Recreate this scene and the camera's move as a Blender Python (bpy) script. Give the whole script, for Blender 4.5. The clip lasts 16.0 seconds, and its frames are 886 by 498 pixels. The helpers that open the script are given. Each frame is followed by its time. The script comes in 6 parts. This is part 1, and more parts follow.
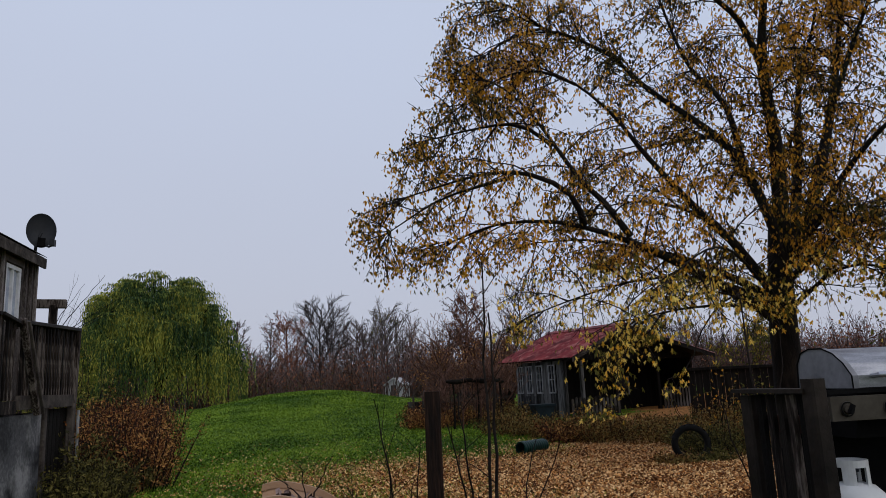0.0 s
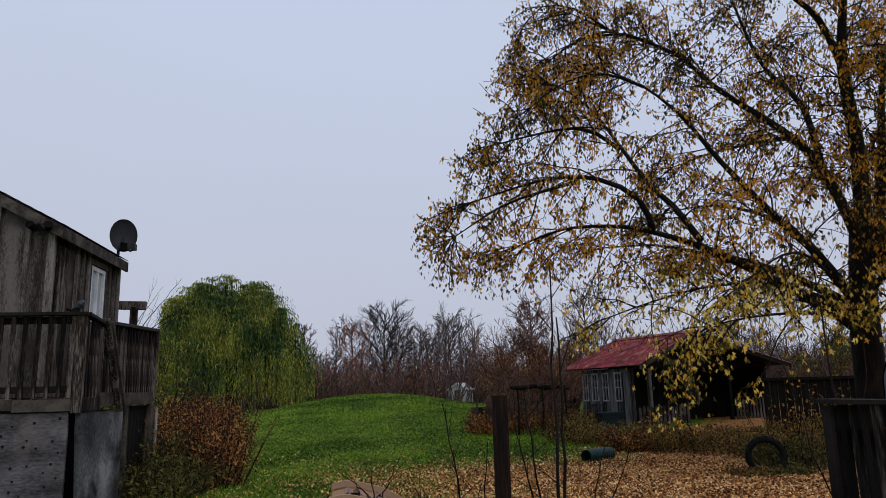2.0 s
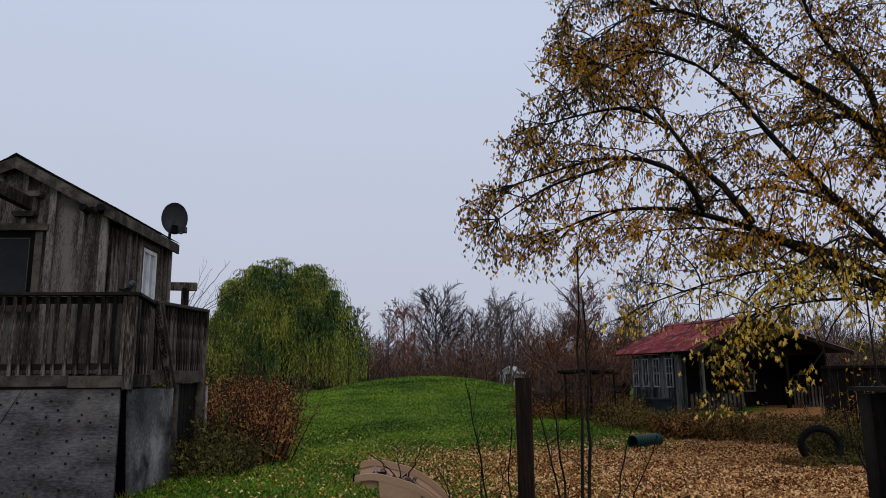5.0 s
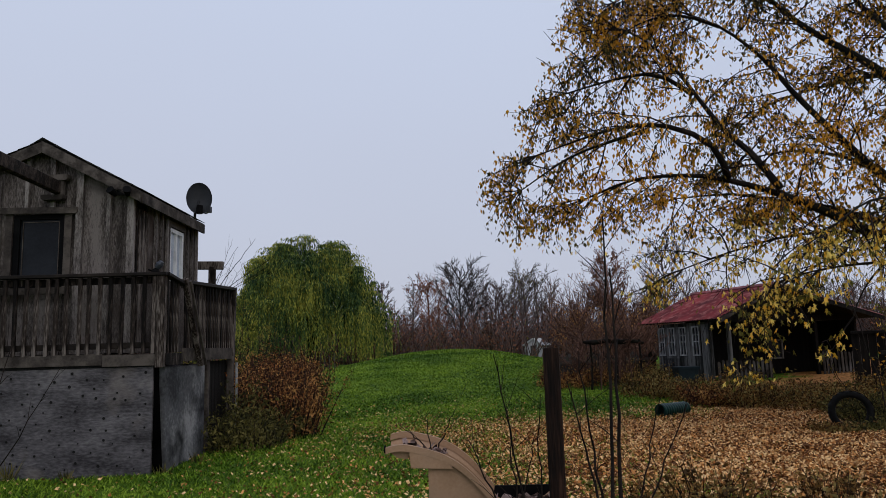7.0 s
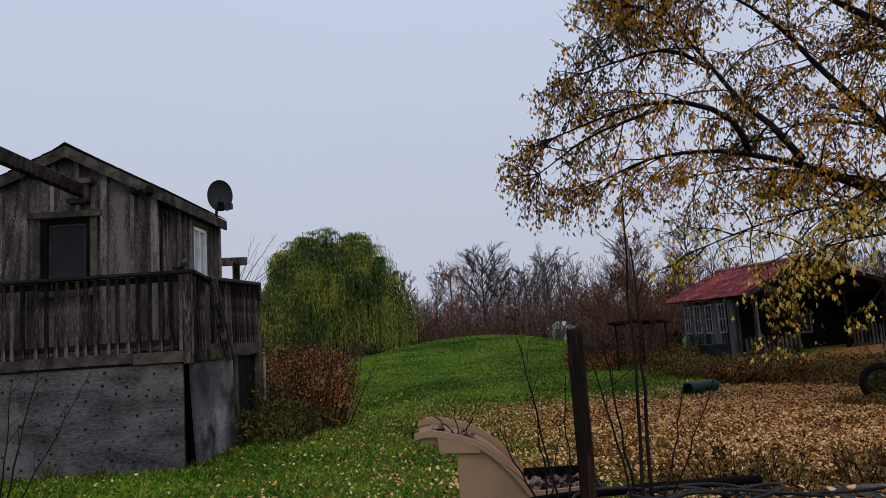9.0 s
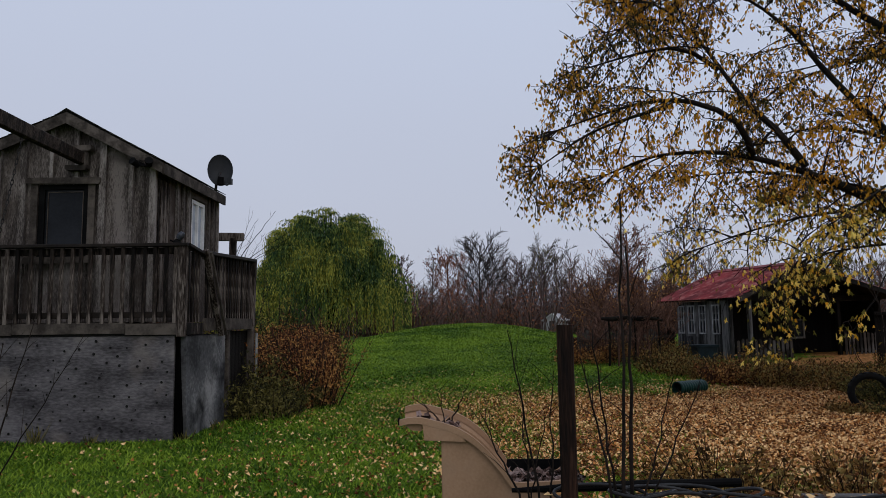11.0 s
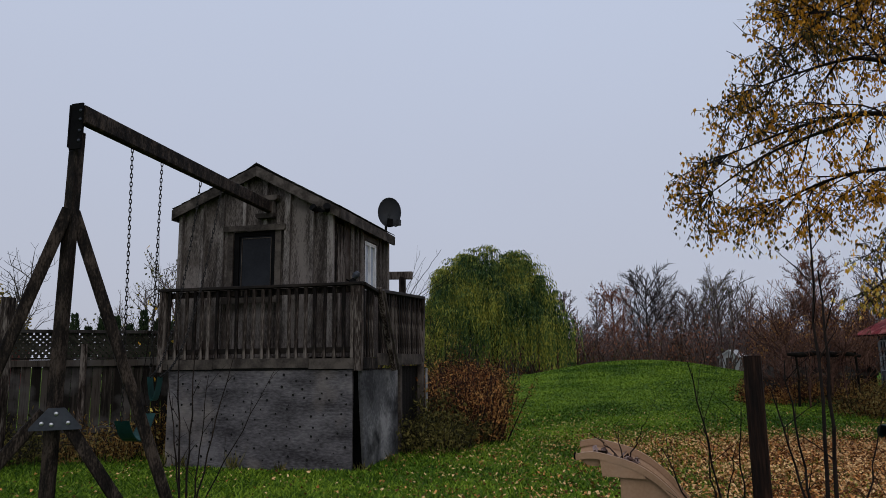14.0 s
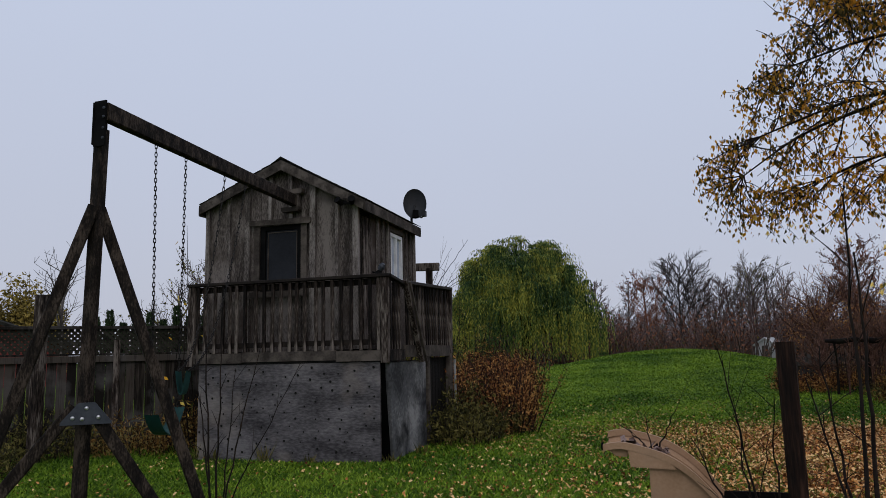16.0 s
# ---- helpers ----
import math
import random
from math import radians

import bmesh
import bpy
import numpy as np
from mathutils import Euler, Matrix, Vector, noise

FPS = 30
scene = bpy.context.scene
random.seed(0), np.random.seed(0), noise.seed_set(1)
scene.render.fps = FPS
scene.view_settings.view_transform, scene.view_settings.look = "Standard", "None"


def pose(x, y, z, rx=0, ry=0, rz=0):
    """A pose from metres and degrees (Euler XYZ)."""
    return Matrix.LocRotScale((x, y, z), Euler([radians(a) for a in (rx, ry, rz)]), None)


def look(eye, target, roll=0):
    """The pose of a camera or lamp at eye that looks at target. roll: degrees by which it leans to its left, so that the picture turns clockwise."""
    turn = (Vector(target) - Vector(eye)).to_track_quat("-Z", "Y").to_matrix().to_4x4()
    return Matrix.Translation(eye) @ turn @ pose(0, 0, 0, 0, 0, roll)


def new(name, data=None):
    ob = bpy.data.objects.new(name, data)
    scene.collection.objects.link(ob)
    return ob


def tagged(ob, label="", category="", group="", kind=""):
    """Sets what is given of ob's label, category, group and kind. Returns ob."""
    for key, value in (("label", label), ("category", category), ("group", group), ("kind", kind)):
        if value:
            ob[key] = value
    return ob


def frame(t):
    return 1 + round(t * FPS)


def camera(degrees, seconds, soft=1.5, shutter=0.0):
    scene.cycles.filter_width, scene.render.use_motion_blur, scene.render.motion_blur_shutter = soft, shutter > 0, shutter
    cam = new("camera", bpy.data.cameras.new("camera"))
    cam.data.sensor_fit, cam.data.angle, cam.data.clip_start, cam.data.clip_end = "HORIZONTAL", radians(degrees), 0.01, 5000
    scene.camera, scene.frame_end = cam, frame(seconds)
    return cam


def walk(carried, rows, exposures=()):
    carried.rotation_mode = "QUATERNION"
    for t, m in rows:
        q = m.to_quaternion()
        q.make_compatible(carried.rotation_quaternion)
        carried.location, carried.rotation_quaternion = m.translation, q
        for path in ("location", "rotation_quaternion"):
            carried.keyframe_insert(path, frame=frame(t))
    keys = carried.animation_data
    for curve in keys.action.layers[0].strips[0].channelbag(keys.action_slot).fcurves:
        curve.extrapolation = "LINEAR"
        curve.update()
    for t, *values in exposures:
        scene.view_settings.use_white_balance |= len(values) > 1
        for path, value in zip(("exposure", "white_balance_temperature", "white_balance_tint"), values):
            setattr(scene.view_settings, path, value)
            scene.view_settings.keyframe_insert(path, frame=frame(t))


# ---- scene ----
cam = camera(64.1, 16.0, soft=0.4)
PATH = [
    (0, (0.462, 0.638, 1.35), (0.811, 2.572, 1.721), -2.6),
    (0.5, (0.45, 0.63, 1.351), (0.775, 2.566, 1.734), -2.4),
    (1, (0.445, 0.627, 1.349), (0.729, 2.568, 1.738), -2.2),
    (1.5, (0.438, 0.619, 1.344), (0.67, 2.566, 1.737), -1.9),
    (2, (0.434, 0.62, 1.339), (0.606, 2.573, 1.731), -1.5),
    (2.5, (0.432, 0.605, 1.333), (0.551, 2.564, 1.72), -1.2),
    (3, (0.465, 0.609, 1.325), (0.539, 2.572, 1.701), -0.7),
    (3.5, (0.537, 0.624, 1.311), (0.582, 2.589, 1.683), -0.3),
    (4, (0.61, 0.635, 1.319), (0.635, 2.599, 1.696), -0.3),
    (6.5, (0.582, 0.654, 1.327), (0.593, 2.634, 1.611), -1.2),
    (7, (0.585, 0.648, 1.32), (0.541, 2.628, 1.598), -1.7),
    (7.5, (0.599, 0.642, 1.308), (0.538, 2.622, 1.584), -3.4),
    (8, (0.591, 0.635, 1.306), (0.508, 2.615, 1.577), -3.7),
    (8.5, (0.61, 0.641, 1.304), (0.513, 2.622, 1.563), -3.8),
    (9, (0.591, 0.636, 1.312), (0.486, 2.618, 1.558), -3.8),
    (11.5, (0.618, 0.642, 1.326), (0.516, 2.629, 1.53), -0.4),
    (12, (0.619, 0.641, 1.32), (0.508, 2.625, 1.549), -0.7),
    (12.5, (0.606, 0.631, 1.319), (0.476, 2.612, 1.566), -0.8),
    (13, (0.58, 0.658, 1.326), (0.405, 2.632, 1.594), -0.8),
    (13.5, (0.581, 0.637, 1.296), (0.282, 2.593, 1.587), -1.1),
    (14, (0.563, 0.588, 1.294), (0.02, 2.487, 1.609), -0.7),
    (14.5, (0.5, 0.618, 1.3), (-0.163, 2.478, 1.618), -0.8),
    (15, (0.521, 0.652, 1.291), (-0.158, 2.507, 1.605), -1.0),
    (15.5, (0.534, 0.709, 1.304), (-0.135, 2.569, 1.607), -1.0),
    (16, (0.593, 0.673, 1.285), (-0.031, 2.55, 1.579), -1.4),
]
walk(cam, [(t, look(eye, target, roll)) for t, eye, target, roll in PATH],
     [(0, 0.0), (3, 0.05), (4, 0.02), (7, 0.06), (9, 0.03), (11.5, -0.03), (12.5, -0.05), (14.5, -0.07), (15.2, -0.02), (16, 0.02)])

# ---------------------------------------------------------------- light
world = bpy.data.worlds.new("overcast_sky")
scene.world = world
world.use_nodes = True
wn, wl = world.node_tree.nodes, world.node_tree.links
sky = wn.new("ShaderNodeTexSky")
sky.sky_type, sky.sun_disc = "NISHITA", False
sky.sun_elevation, sky.sun_rotation = radians(38), radians(150)
sky.air_density, sky.dust_density, sky.ozone_density = 1.0, 4.0, 2.0
cloud = wn.new("ShaderNodeTexNoise")
cloud.inputs["Scale"].default_value, cloud.inputs["Detail"].default_value = 1.6, 4.0
up = wn.new("ShaderNodeSeparateXYZ")
wl.new(wn.new("ShaderNodeTexCoord").outputs["Generated"], up.inputs[0])
height = wn.new("ShaderNodeMath")
height.operation = "MULTIPLY_ADD"
height.inputs[1].default_value = 0.22
wl.new(cloud.outputs["Fac"], height.inputs[0])
wl.new(up.outputs["Z"], height.inputs[2])
cloud_tone = wn.new("ShaderNodeValToRGB")
for stop, (at, tone) in zip((cloud_tone.color_ramp.elements[0], cloud_tone.color_ramp.elements[1]), ((0.08, (5.05, 5.25, 6.2, 1)), (0.62, (5.66, 6.3, 7.9, 1)))):
    stop.position, stop.color = at, tone
sky_mix = wn.new("ShaderNodeMix")
sky_mix.data_type = "RGBA"
sky_mix.inputs[0].default_value = 0.93
wl.new(height.outputs[0], cloud_tone.inputs["Fac"])
wl.new(sky.outputs["Color"], sky_mix.inputs[6])
wl.new(cloud_tone.outputs["Color"], sky_mix.inputs[7])
wl.new(sky_mix.outputs[2], wn["Background"].inputs["Color"])
wn["Background"].inputs["Strength"].default_value = 0.1

sun = new("sun", bpy.data.lights.new("sun", "SUN"))
sun.data.energy, sun.data.angle, sun.data.color = 0.65, radians(50), (1.0, 0.96, 0.9)
sun.matrix_world = look((6, -10, 12), (0, 0, 0))
scene.view_settings.exposure = 0.0


# ---------------------------------------------------------------- materials
def material(name, stops, scale=4.0, detail=6.0, rough=0.85, metal=0.0, bump=0.3, bump_scale=30.0, stretch=(1, 1, 1),
             island=0.0, piece=0.0, fine=0.35, stain=None, stain_scale=1.2, spec=0.15, through_light=0.0):
    """stops: colours from dark to light, chosen by noise at two scales; island / piece: how far each island or object shifts along them."""
    m = bpy.data.materials.new(name)
    m.use_nodes = True
    nt = m.node_tree
    n, l = nt.nodes, nt.links
    bsdf = n["Principled BSDF"]
    coord = n.new("ShaderNodeTexCoord")
    mp = n.new("ShaderNodeMapping")
    mp.inputs["Scale"].default_value = stretch
    l.new(coord.outputs["Object"], mp.inputs["Vector"])
    big = n.new("ShaderNodeTexNoise")
    big.inputs["Scale"].default_value, big.inputs["Detail"].default_value = scale, detail
    small = n.new("ShaderNodeTexNoise")
    small.inputs["Scale"].default_value, small.inputs["Detail"].default_value = bump_scale, 5.0
    l.new(mp.outputs[0], big.inputs["Vector"])
    l.new(mp.outputs[0], small.inputs["Vector"])
    mix = n.new("ShaderNodeMath")
    mix.operation = "MULTIPLY_ADD"
    l.new(small.outputs["Fac"], mix.inputs[0])
    mix.inputs[1].default_value = fine
    sub = n.new("ShaderNodeMath")
    sub.operation = "SUBTRACT"
    l.new(big.outputs["Fac"], sub.inputs[0])
    sub.inputs[1].default_value = fine * 0.5
    l.new(sub.outputs[0], mix.inputs[2])
    last = mix
    for amount, node, socket in ((island, "ShaderNodeNewGeometry", "Random Per Island"), (piece, "ShaderNodeObjectInfo", "Random")):
        if amount:
            src = n.new(node)
            shift = n.new("ShaderNodeMath")
            shift.operation = "MULTIPLY_ADD"
            l.new(src.outputs[socket], shift.inputs[0])
            shift.inputs[1].default_value = amount
            centre = n.new("ShaderNodeMath")
            centre.operation = "SUBTRACT"
            l.new(last.outputs[0], centre.inputs[0])
            centre.inputs[1].default_value = amount * 0.5
            l.new(centre.outputs[0], shift.inputs[2])
            last = shift
    ramp = n.new("ShaderNodeValToRGB")
    el = ramp.color_ramp.elements
    while len(el) < len(stops):
        el.new(0.5)
    for k, c in enumerate(stops):
        el[k].position = 0.32 + 0.36 * k / max(1, len(stops) - 1)
        el[k].color = (*c, 1)
    l.new(last.outputs[0], ramp.inputs["Fac"])
    colour = ramp.outputs["Color"]
    if stain:
        sn = n.new("ShaderNodeTexNoise")
        sn.inputs["Scale"].default_value, sn.inputs["Detail"].default_value = stain_scale, 8.0
        l.new(coord.outputs["Object"], sn.inputs["Vector"])
        sr = n.new("ShaderNodeValToRGB")
        sr.color_ramp.elements[0].position, sr.color_ramp.elements[1].position = 0.5, 0.68
        l.new(sn.outputs["Fac"], sr.inputs["Fac"])
        smix = n.new("ShaderNodeMix")
        smix.data_type = "RGBA"
        l.new(sr.outputs["Color"], smix.inputs[0])
        l.new(colour, smix.inputs[6])
        smix.inputs[7].default_value = (*stain, 1)
        colour = smix.outputs[2]
    l.new(colour, bsdf.inputs["Base Color"])
    bsdf.inputs["Roughness"].default_value = rough
    bsdf.inputs["Metallic"].default_value = metal
    bsdf.inputs["Specular IOR Level"].default_value = spec
    if bump:
        b = n.new("ShaderNodeBump")
        b.inputs["Strength"].default_value, b.inputs["Distance"].default_value = bump, 0.01
        l.new(small.outputs["Fac"], b.inputs["Height"])
        l.new(b.outputs[0], bsdf.inputs["Normal"])
    if through_light:
        tr = n.new("ShaderNodeBsdfTranslucent")
        l.new(colour, tr.inputs["Color"])
        ms = n.new("ShaderNodeMixShader")
        ms.inputs[0].default_value = through_light
        l.new(bsdf.outputs[0], ms.inputs[1])
        l.new(tr.outputs[0], ms.inputs[2])
        l.new(ms.outputs[0], n["Material Output"].inputs["Surface"])
    return m


UP = (6, 6, 0.35)
M_BOARD = material("weathered_board", [(0.03, 0.024, 0.0208), (0.086, 0.0715, 0.0635), (0.175, 0.15, 0.136)], 2.4, 12, 0.9, bump=0.9, bump_scale=38, fine=0.85, stretch=(2.6, 2.6, 0.6), piece=0.25, stain=(0.05, 0.037, 0.0305), stain_scale=1.7)
M_BATTEN = material("weathered_batten", [(0.045, 0.037, 0.033), (0.135, 0.116, 0.105), (0.25, 0.222, 0.204)], 3, 8, 0.9, bump=0.6, bump_scale=34, fine=0.8, stretch=(4, 4, 0.7), piece=0.25)
M_RAIL = material("dark_stained_rail", [(0.004, 0.0026, 0.002), (0.034, 0.0245, 0.0195), (0.16, 0.134, 0.116)], 2.6, 8, 0.85, bump=0.6, bump_scale=14, fine=0.75, stretch=(4.5, 4.5, 0.7), piece=0.3)
M_CAP = material("wet_dark_rail_cap", [(0.00518, 0.00343, 0.00264), (0.013, 0.009, 0.00672), (0.0259, 0.0185, 0.0144)], 3, 6, 0.6, bump=0.4)
M_TRIM = material("grey_trim_board", [(0.0295, 0.0237, 0.0202), (0.0632, 0.0521, 0.0441), (0.102, 0.0848, 0.0714)], 3, 8, 0.9, bump=0.5, bump_scale=16, stretch=(2, 2, 2), piece=0.2)
M_CONC = material("old_concrete", [(0.034, 0.031, 0.033), (0.088, 0.081, 0.085), (0.155, 0.144, 0.147)], 2.2, 12, 0.92, bump=0.8, bump_scale=26, fine=0.6, stretch=(0.6, 1, 1.6), stain=(0.24, 0.205, 0.18), stain_scale=0.9)
M_CONC_D = material("damp_concrete", [(0.03, 0.03, 0.032), (0.1, 0.099, 0.103), (0.27, 0.262, 0.26)], 1.5, 10, 0.85, bump=0.5, bump_scale=22, stain=(0.012, 0.012, 0.013), stain_scale=2.2)
M_HOLE = material("hole_dark", [(0.0072, 0.0072, 0.0072), (0.018, 0.0168, 0.0156)], 4, 2, 0.95, bump=0)
M_VOID = material("unlit_gap", [(0.001, 0.001, 0.001), (0.003, 0.003, 0.003)], 4, 2, 1.0, bump=0, spec=0.0)
M_SHINGLE = material("mossy_shingle", [(0.00864, 0.00816, 0.00704), (0.0216, 0.0202, 0.0167), (0.0384, 0.036, 0.0273)], 5, 6, 0.9, bump=0.7, bump_scale=40, piece=0.3)
M_TIMBER = material("swing_timber", [(0.0035, 0.0024, 0.0018), (0.015, 0.0105, 0.0078), (0.06, 0.044, 0.034)], 5, 10, 0.8, bump=0.8, bump_scale=34, fine=0.7, stretch=(2.5, 2.5, 0.9))
M_STEEL = material("galvanised_plate", [(0.034, 0.038, 0.048), (0.07, 0.075, 0.088)], 4, 4, 0.5, 0.4, bump=0.1)
M_BOLT = material("bolt_head", [(0.4, 0.4, 0.42), (0.6, 0.6, 0.62)], 4, 2, 0.35, 0.9, bump=0)
M_CHAIN = material("swing_chain", [(0.012, 0.0114, 0.0115), (0.032, 0.0285, 0.0252)], 20, 3, 0.7, 0.3, bump=0)
M_SEAT = material("green_rubber_seat", [(0.006, 0.03, 0.028), (0.012, 0.055, 0.05)], 6, 3, 0.45, bump=0.1)
M_GLASS_D = material("dark_window_glass", [(0.008, 0.009, 0.011), (0.02, 0.022, 0.026)], 2, 3, 0.12, bump=0.0, spec=0.08)
M_WHITE = material("white_painted_frame", [(0.16, 0.16, 0.16), (0.26, 0.26, 0.26), (0.36, 0.36, 0.355)], 6, 6, 0.6, bump=0.2)
M_WINDOW = material("clean_white_window_frame", [(0.5, 0.5, 0.5), (0.62, 0.62, 0.62), (0.7, 0.7, 0.69)], 6, 6, 0.5, bump=0.1)
M_SKYPANE = material("pale_window_pane", [(0.3, 0.34, 0.4), (0.5, 0.55, 0.62)], 3, 3, 0.25, bump=0.0, spec=0.5)
M_BLACK = material("black_painted", [(0.0028, 0.0028, 0.00315), (0.0077, 0.00735, 0.00735)], 5, 4, 0.8, bump=0.15, spec=0.05)
M_DISH = material("grey_dish", [(0.0134, 0.0144, 0.0163), (0.024, 0.0254, 0.0278)], 4, 4, 0.55, bump=0.05)
M_FENCE = material("grey_fence_board", [(0.009, 0.0072, 0.0057), (0.027, 0.0215, 0.0172), (0.06, 0.049, 0.041)], 2, 8, 0.92, bump=0.5, bump_scale=14, fine=0.75, stretch=UP, piece=0.45, stain=(0.09, 0.083, 0.079), stain_scale=1.6)
M_LATTICE = material("mossy_lattice", [(0.00786, 0.00756, 0.00526), (0.0236, 0.0221, 0.0161), (0.041, 0.0378, 0.0293)], 3, 6, 0.9, bump=0.4, piece=0.2)
M_BARK = material("dark_wet_bark", [(0.00231, 0.00167, 0.00117), (0.00729, 0.005, 0.00352), (0.0166, 0.0117, 0.00844)], 5, 8, 0.85, bump=1.0, bump_scale=26, stretch=(2.2, 2.2, 0.6), stain=(0.016, 0.017, 0.01), stain_scale=0.9)
M_TWIG = material("dark_twig", [(0.00504, 0.00365, 0.00308), (0.0126, 0.00893, 0.00732), (0.0252, 0.0171, 0.0131)], 3, 3, 0.85, bump=0, island=0.5)
M_LEAF = material("yellowing_leaf", [(0.04, 0.036, 0.009), (0.15, 0.1, 0.015), (0.52, 0.24, 0.02), (0.82, 0.4, 0.032)], 0.75, 3, 0.6, bump=0, island=0.38, fine=0.1, through_light=0.5)
M_LEAF_Y = material("bright_yellow_leaf", [(0.13, 0.12, 0.022), (0.62, 0.4, 0.045), (0.9, 0.47, 0.035), (0.98, 0.74, 0.17)], 1.0, 3, 0.55, bump=0, island=0.8, fine=0.1, through_light=0.35)
M_WILLOW = material("willow_leaf", [(0.018, 0.044, 0.018), (0.06, 0.11, 0.03), (0.155, 0.2, 0.04), (0.4, 0.38, 0.065)], 0.42, 3, 0.6, bump=0, island=0.35, fine=0.15, through_light=0.3)
M_WOODS = material("bare_woods", [(0.045, 0.031, 0.029), (0.09, 0.06, 0.055), (0.15, 0.105, 0.096)], 0.12, 3, 0.95, bump=0, island=0.45)
M_WOODS_R = material("rusty_undergrowth", [(0.045, 0.02, 0.014), (0.12, 0.048, 0.03), (0.24, 0.1, 0.055)], 0.12, 3, 0.95, bump=0, island=0.5)
M_WOODS_Y = material("yellow_green_foliage", [(0.04, 0.05, 0.012), (0.12, 0.115, 0.025), (0.22, 0.18, 0.035)], 0.3, 3, 0.9, bump=0, island=0.6, through_light=0.2)
M_GOLDBUSH = material("golden_bush_leaf", [(0.1, 0.075, 0.018), (0.27, 0.2, 0.045), (0.42, 0.31, 0.08)], 0.4, 3, 0.9, bump=0, island=0.6, through_light=0.2)
M_BARGE = material("dark_barge_board", [(0.018, 0.0145, 0.0122), (0.05, 0.041, 0.035), (0.11, 0.092, 0.079)], 3, 8, 0.9, bump=0.5, bump_scale=16, stretch=(2, 2, 2), piece=0.2)
M_CEDAR = material("cedar_green", [(0.008, 0.016, 0.008), (0.02, 0.036, 0.016), (0.04, 0.06, 0.025)], 1.5, 4, 0.9, bump=0, island=0.5)
M_BRUSH = material("rusty_dry_brush", [(0.036, 0.014, 0.008), (0.13, 0.045, 0.017), (0.3, 0.11, 0.033), (0.5, 0.26, 0.08)], 1.3, 3, 0.85, bump=0, island=0.6, through_light=0.2)
M_WEED = material("brown_weeds", [(0.055, 0.03, 0.01), (0.16, 0.085, 0.025), (0.32, 0.17, 0.048), (0.25, 0.19, 0.065)], 0.7, 3, 0.9, bump=0, island=0.6, through_light=0.25)
M_GREENWEED = material("dull_green_weeds", [(0.03, 0.03, 0.011), (0.085, 0.078, 0.022), (0.17, 0.142, 0.04)], 1, 3, 0.85, bump=0, island=0.6, through_light=0.2)
M_LITTER = material("fallen_leaf", [(0.1, 0.036, 0.011), (0.42, 0.165, 0.045), (0.7, 0.34, 0.11), (0.8, 0.53, 0.25)], 0.9, 3, 0.7, bump=0, island=0.8, fine=0.1)
M_BLADE = material("grass_blade", [(0.026, 0.066, 0.004), (0.09, 0.18, 0.01), (0.25, 0.36, 0.03)], 0.5, 3, 0.6, bump=0, island=0.5, through_light=0.25)
M_ROOFRED = material("red_metal_roof", [(0.07, 0.005, 0.007), (0.155, 0.012, 0.015), (0.25, 0.028, 0.03)], 1.3, 8, 0.5, 0.0, bump=0.15, stain=(0.3, 0.1, 0.09), stain_scale=4.5, piece=0.12)
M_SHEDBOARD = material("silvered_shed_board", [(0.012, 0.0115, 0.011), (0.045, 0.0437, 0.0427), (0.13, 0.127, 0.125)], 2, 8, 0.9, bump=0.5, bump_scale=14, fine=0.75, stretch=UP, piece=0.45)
# dark fence wood; its colour also carries the shade of porch and deck
M_SHEDDARK = material("dark_and_shaded_wood", [(0.002, 0.00159, 0.00123), (0.00551, 0.00432, 0.00348), (0.0125, 0.00975, 0.00754)], 2, 6, 0.9, bump=0.4, stretch=UP, piece=0.2)
M_TYRE = material("old_tyre_rubber", [(0.003, 0.003, 0.003), (0.009, 0.009, 0.0088)], 6, 5, 0.85, bump=0.4)
M_TEAL = material("teal_plastic", [(0.00173, 0.0158, 0.013), (0.00403, 0.0337, 0.0274)], 5, 4, 0.4, bump=0.1)
M_BIN = material("dark_blue_bin", [(0.0048, 0.0108, 0.0144), (0.0108, 0.0216, 0.027)], 5, 4, 0.5, bump=0.1)
M_TAN = material("tan_moulded_plastic", [(0.302, 0.183, 0.106), (0.37, 0.226, 0.136), (0.42, 0.265, 0.165)], 2.5, 6, 0.55, bump=0.12, bump_scale=60, stain=(0.3, 0.19, 0.12), stain_scale=2.5)
M_POST = material("brown_post", [(0.0042, 0.002, 0.0013), (0.0145, 0.0065, 0.0038), (0.046, 0.0215, 0.013)], 3, 8, 0.75, bump=0.7, bump_scale=16, fine=0.75, stretch=(5, 5, 0.5), stain=(0.04, 0.019, 0.012))
M_HOSE = material("black_hose", [(0.012, 0.012, 0.013), (0.03, 0.03, 0.031)], 8, 3, 0.35, bump=0.05)
M_SOIL = material("dark_soil", [(0.014, 0.01, 0.007), (0.04, 0.029, 0.02), (0.08, 0.06, 0.04)], 6, 8, 0.95, bump=0.8)
M_PAVER = material("wet_grey_paver", [(0.06, 0.058, 0.058), (0.12, 0.115, 0.112), (0.18, 0.172, 0.165)], 4, 8, 0.5, bump=0.3, piece=0.2)
M_LID = material("brushed_steel_lid", [(0.15, 0.15, 0.165), (0.26, 0.26, 0.28), (0.37, 0.37, 0.39)], 2.5, 9, 0.36, 0.75, bump=0.12, bump_scale=90, fine=0.6, stretch=(1, 8, 8), stain=(0.2, 0.2, 0.215), stain_scale=6)
M_PANEL = material("stained_steel_panel", [(0.03, 0.025, 0.019), (0.056, 0.047, 0.037), (0.078, 0.067, 0.054)], 4, 8, 0.5, 0.4, bump=0.1, stain=(0.12, 0.098, 0.078))
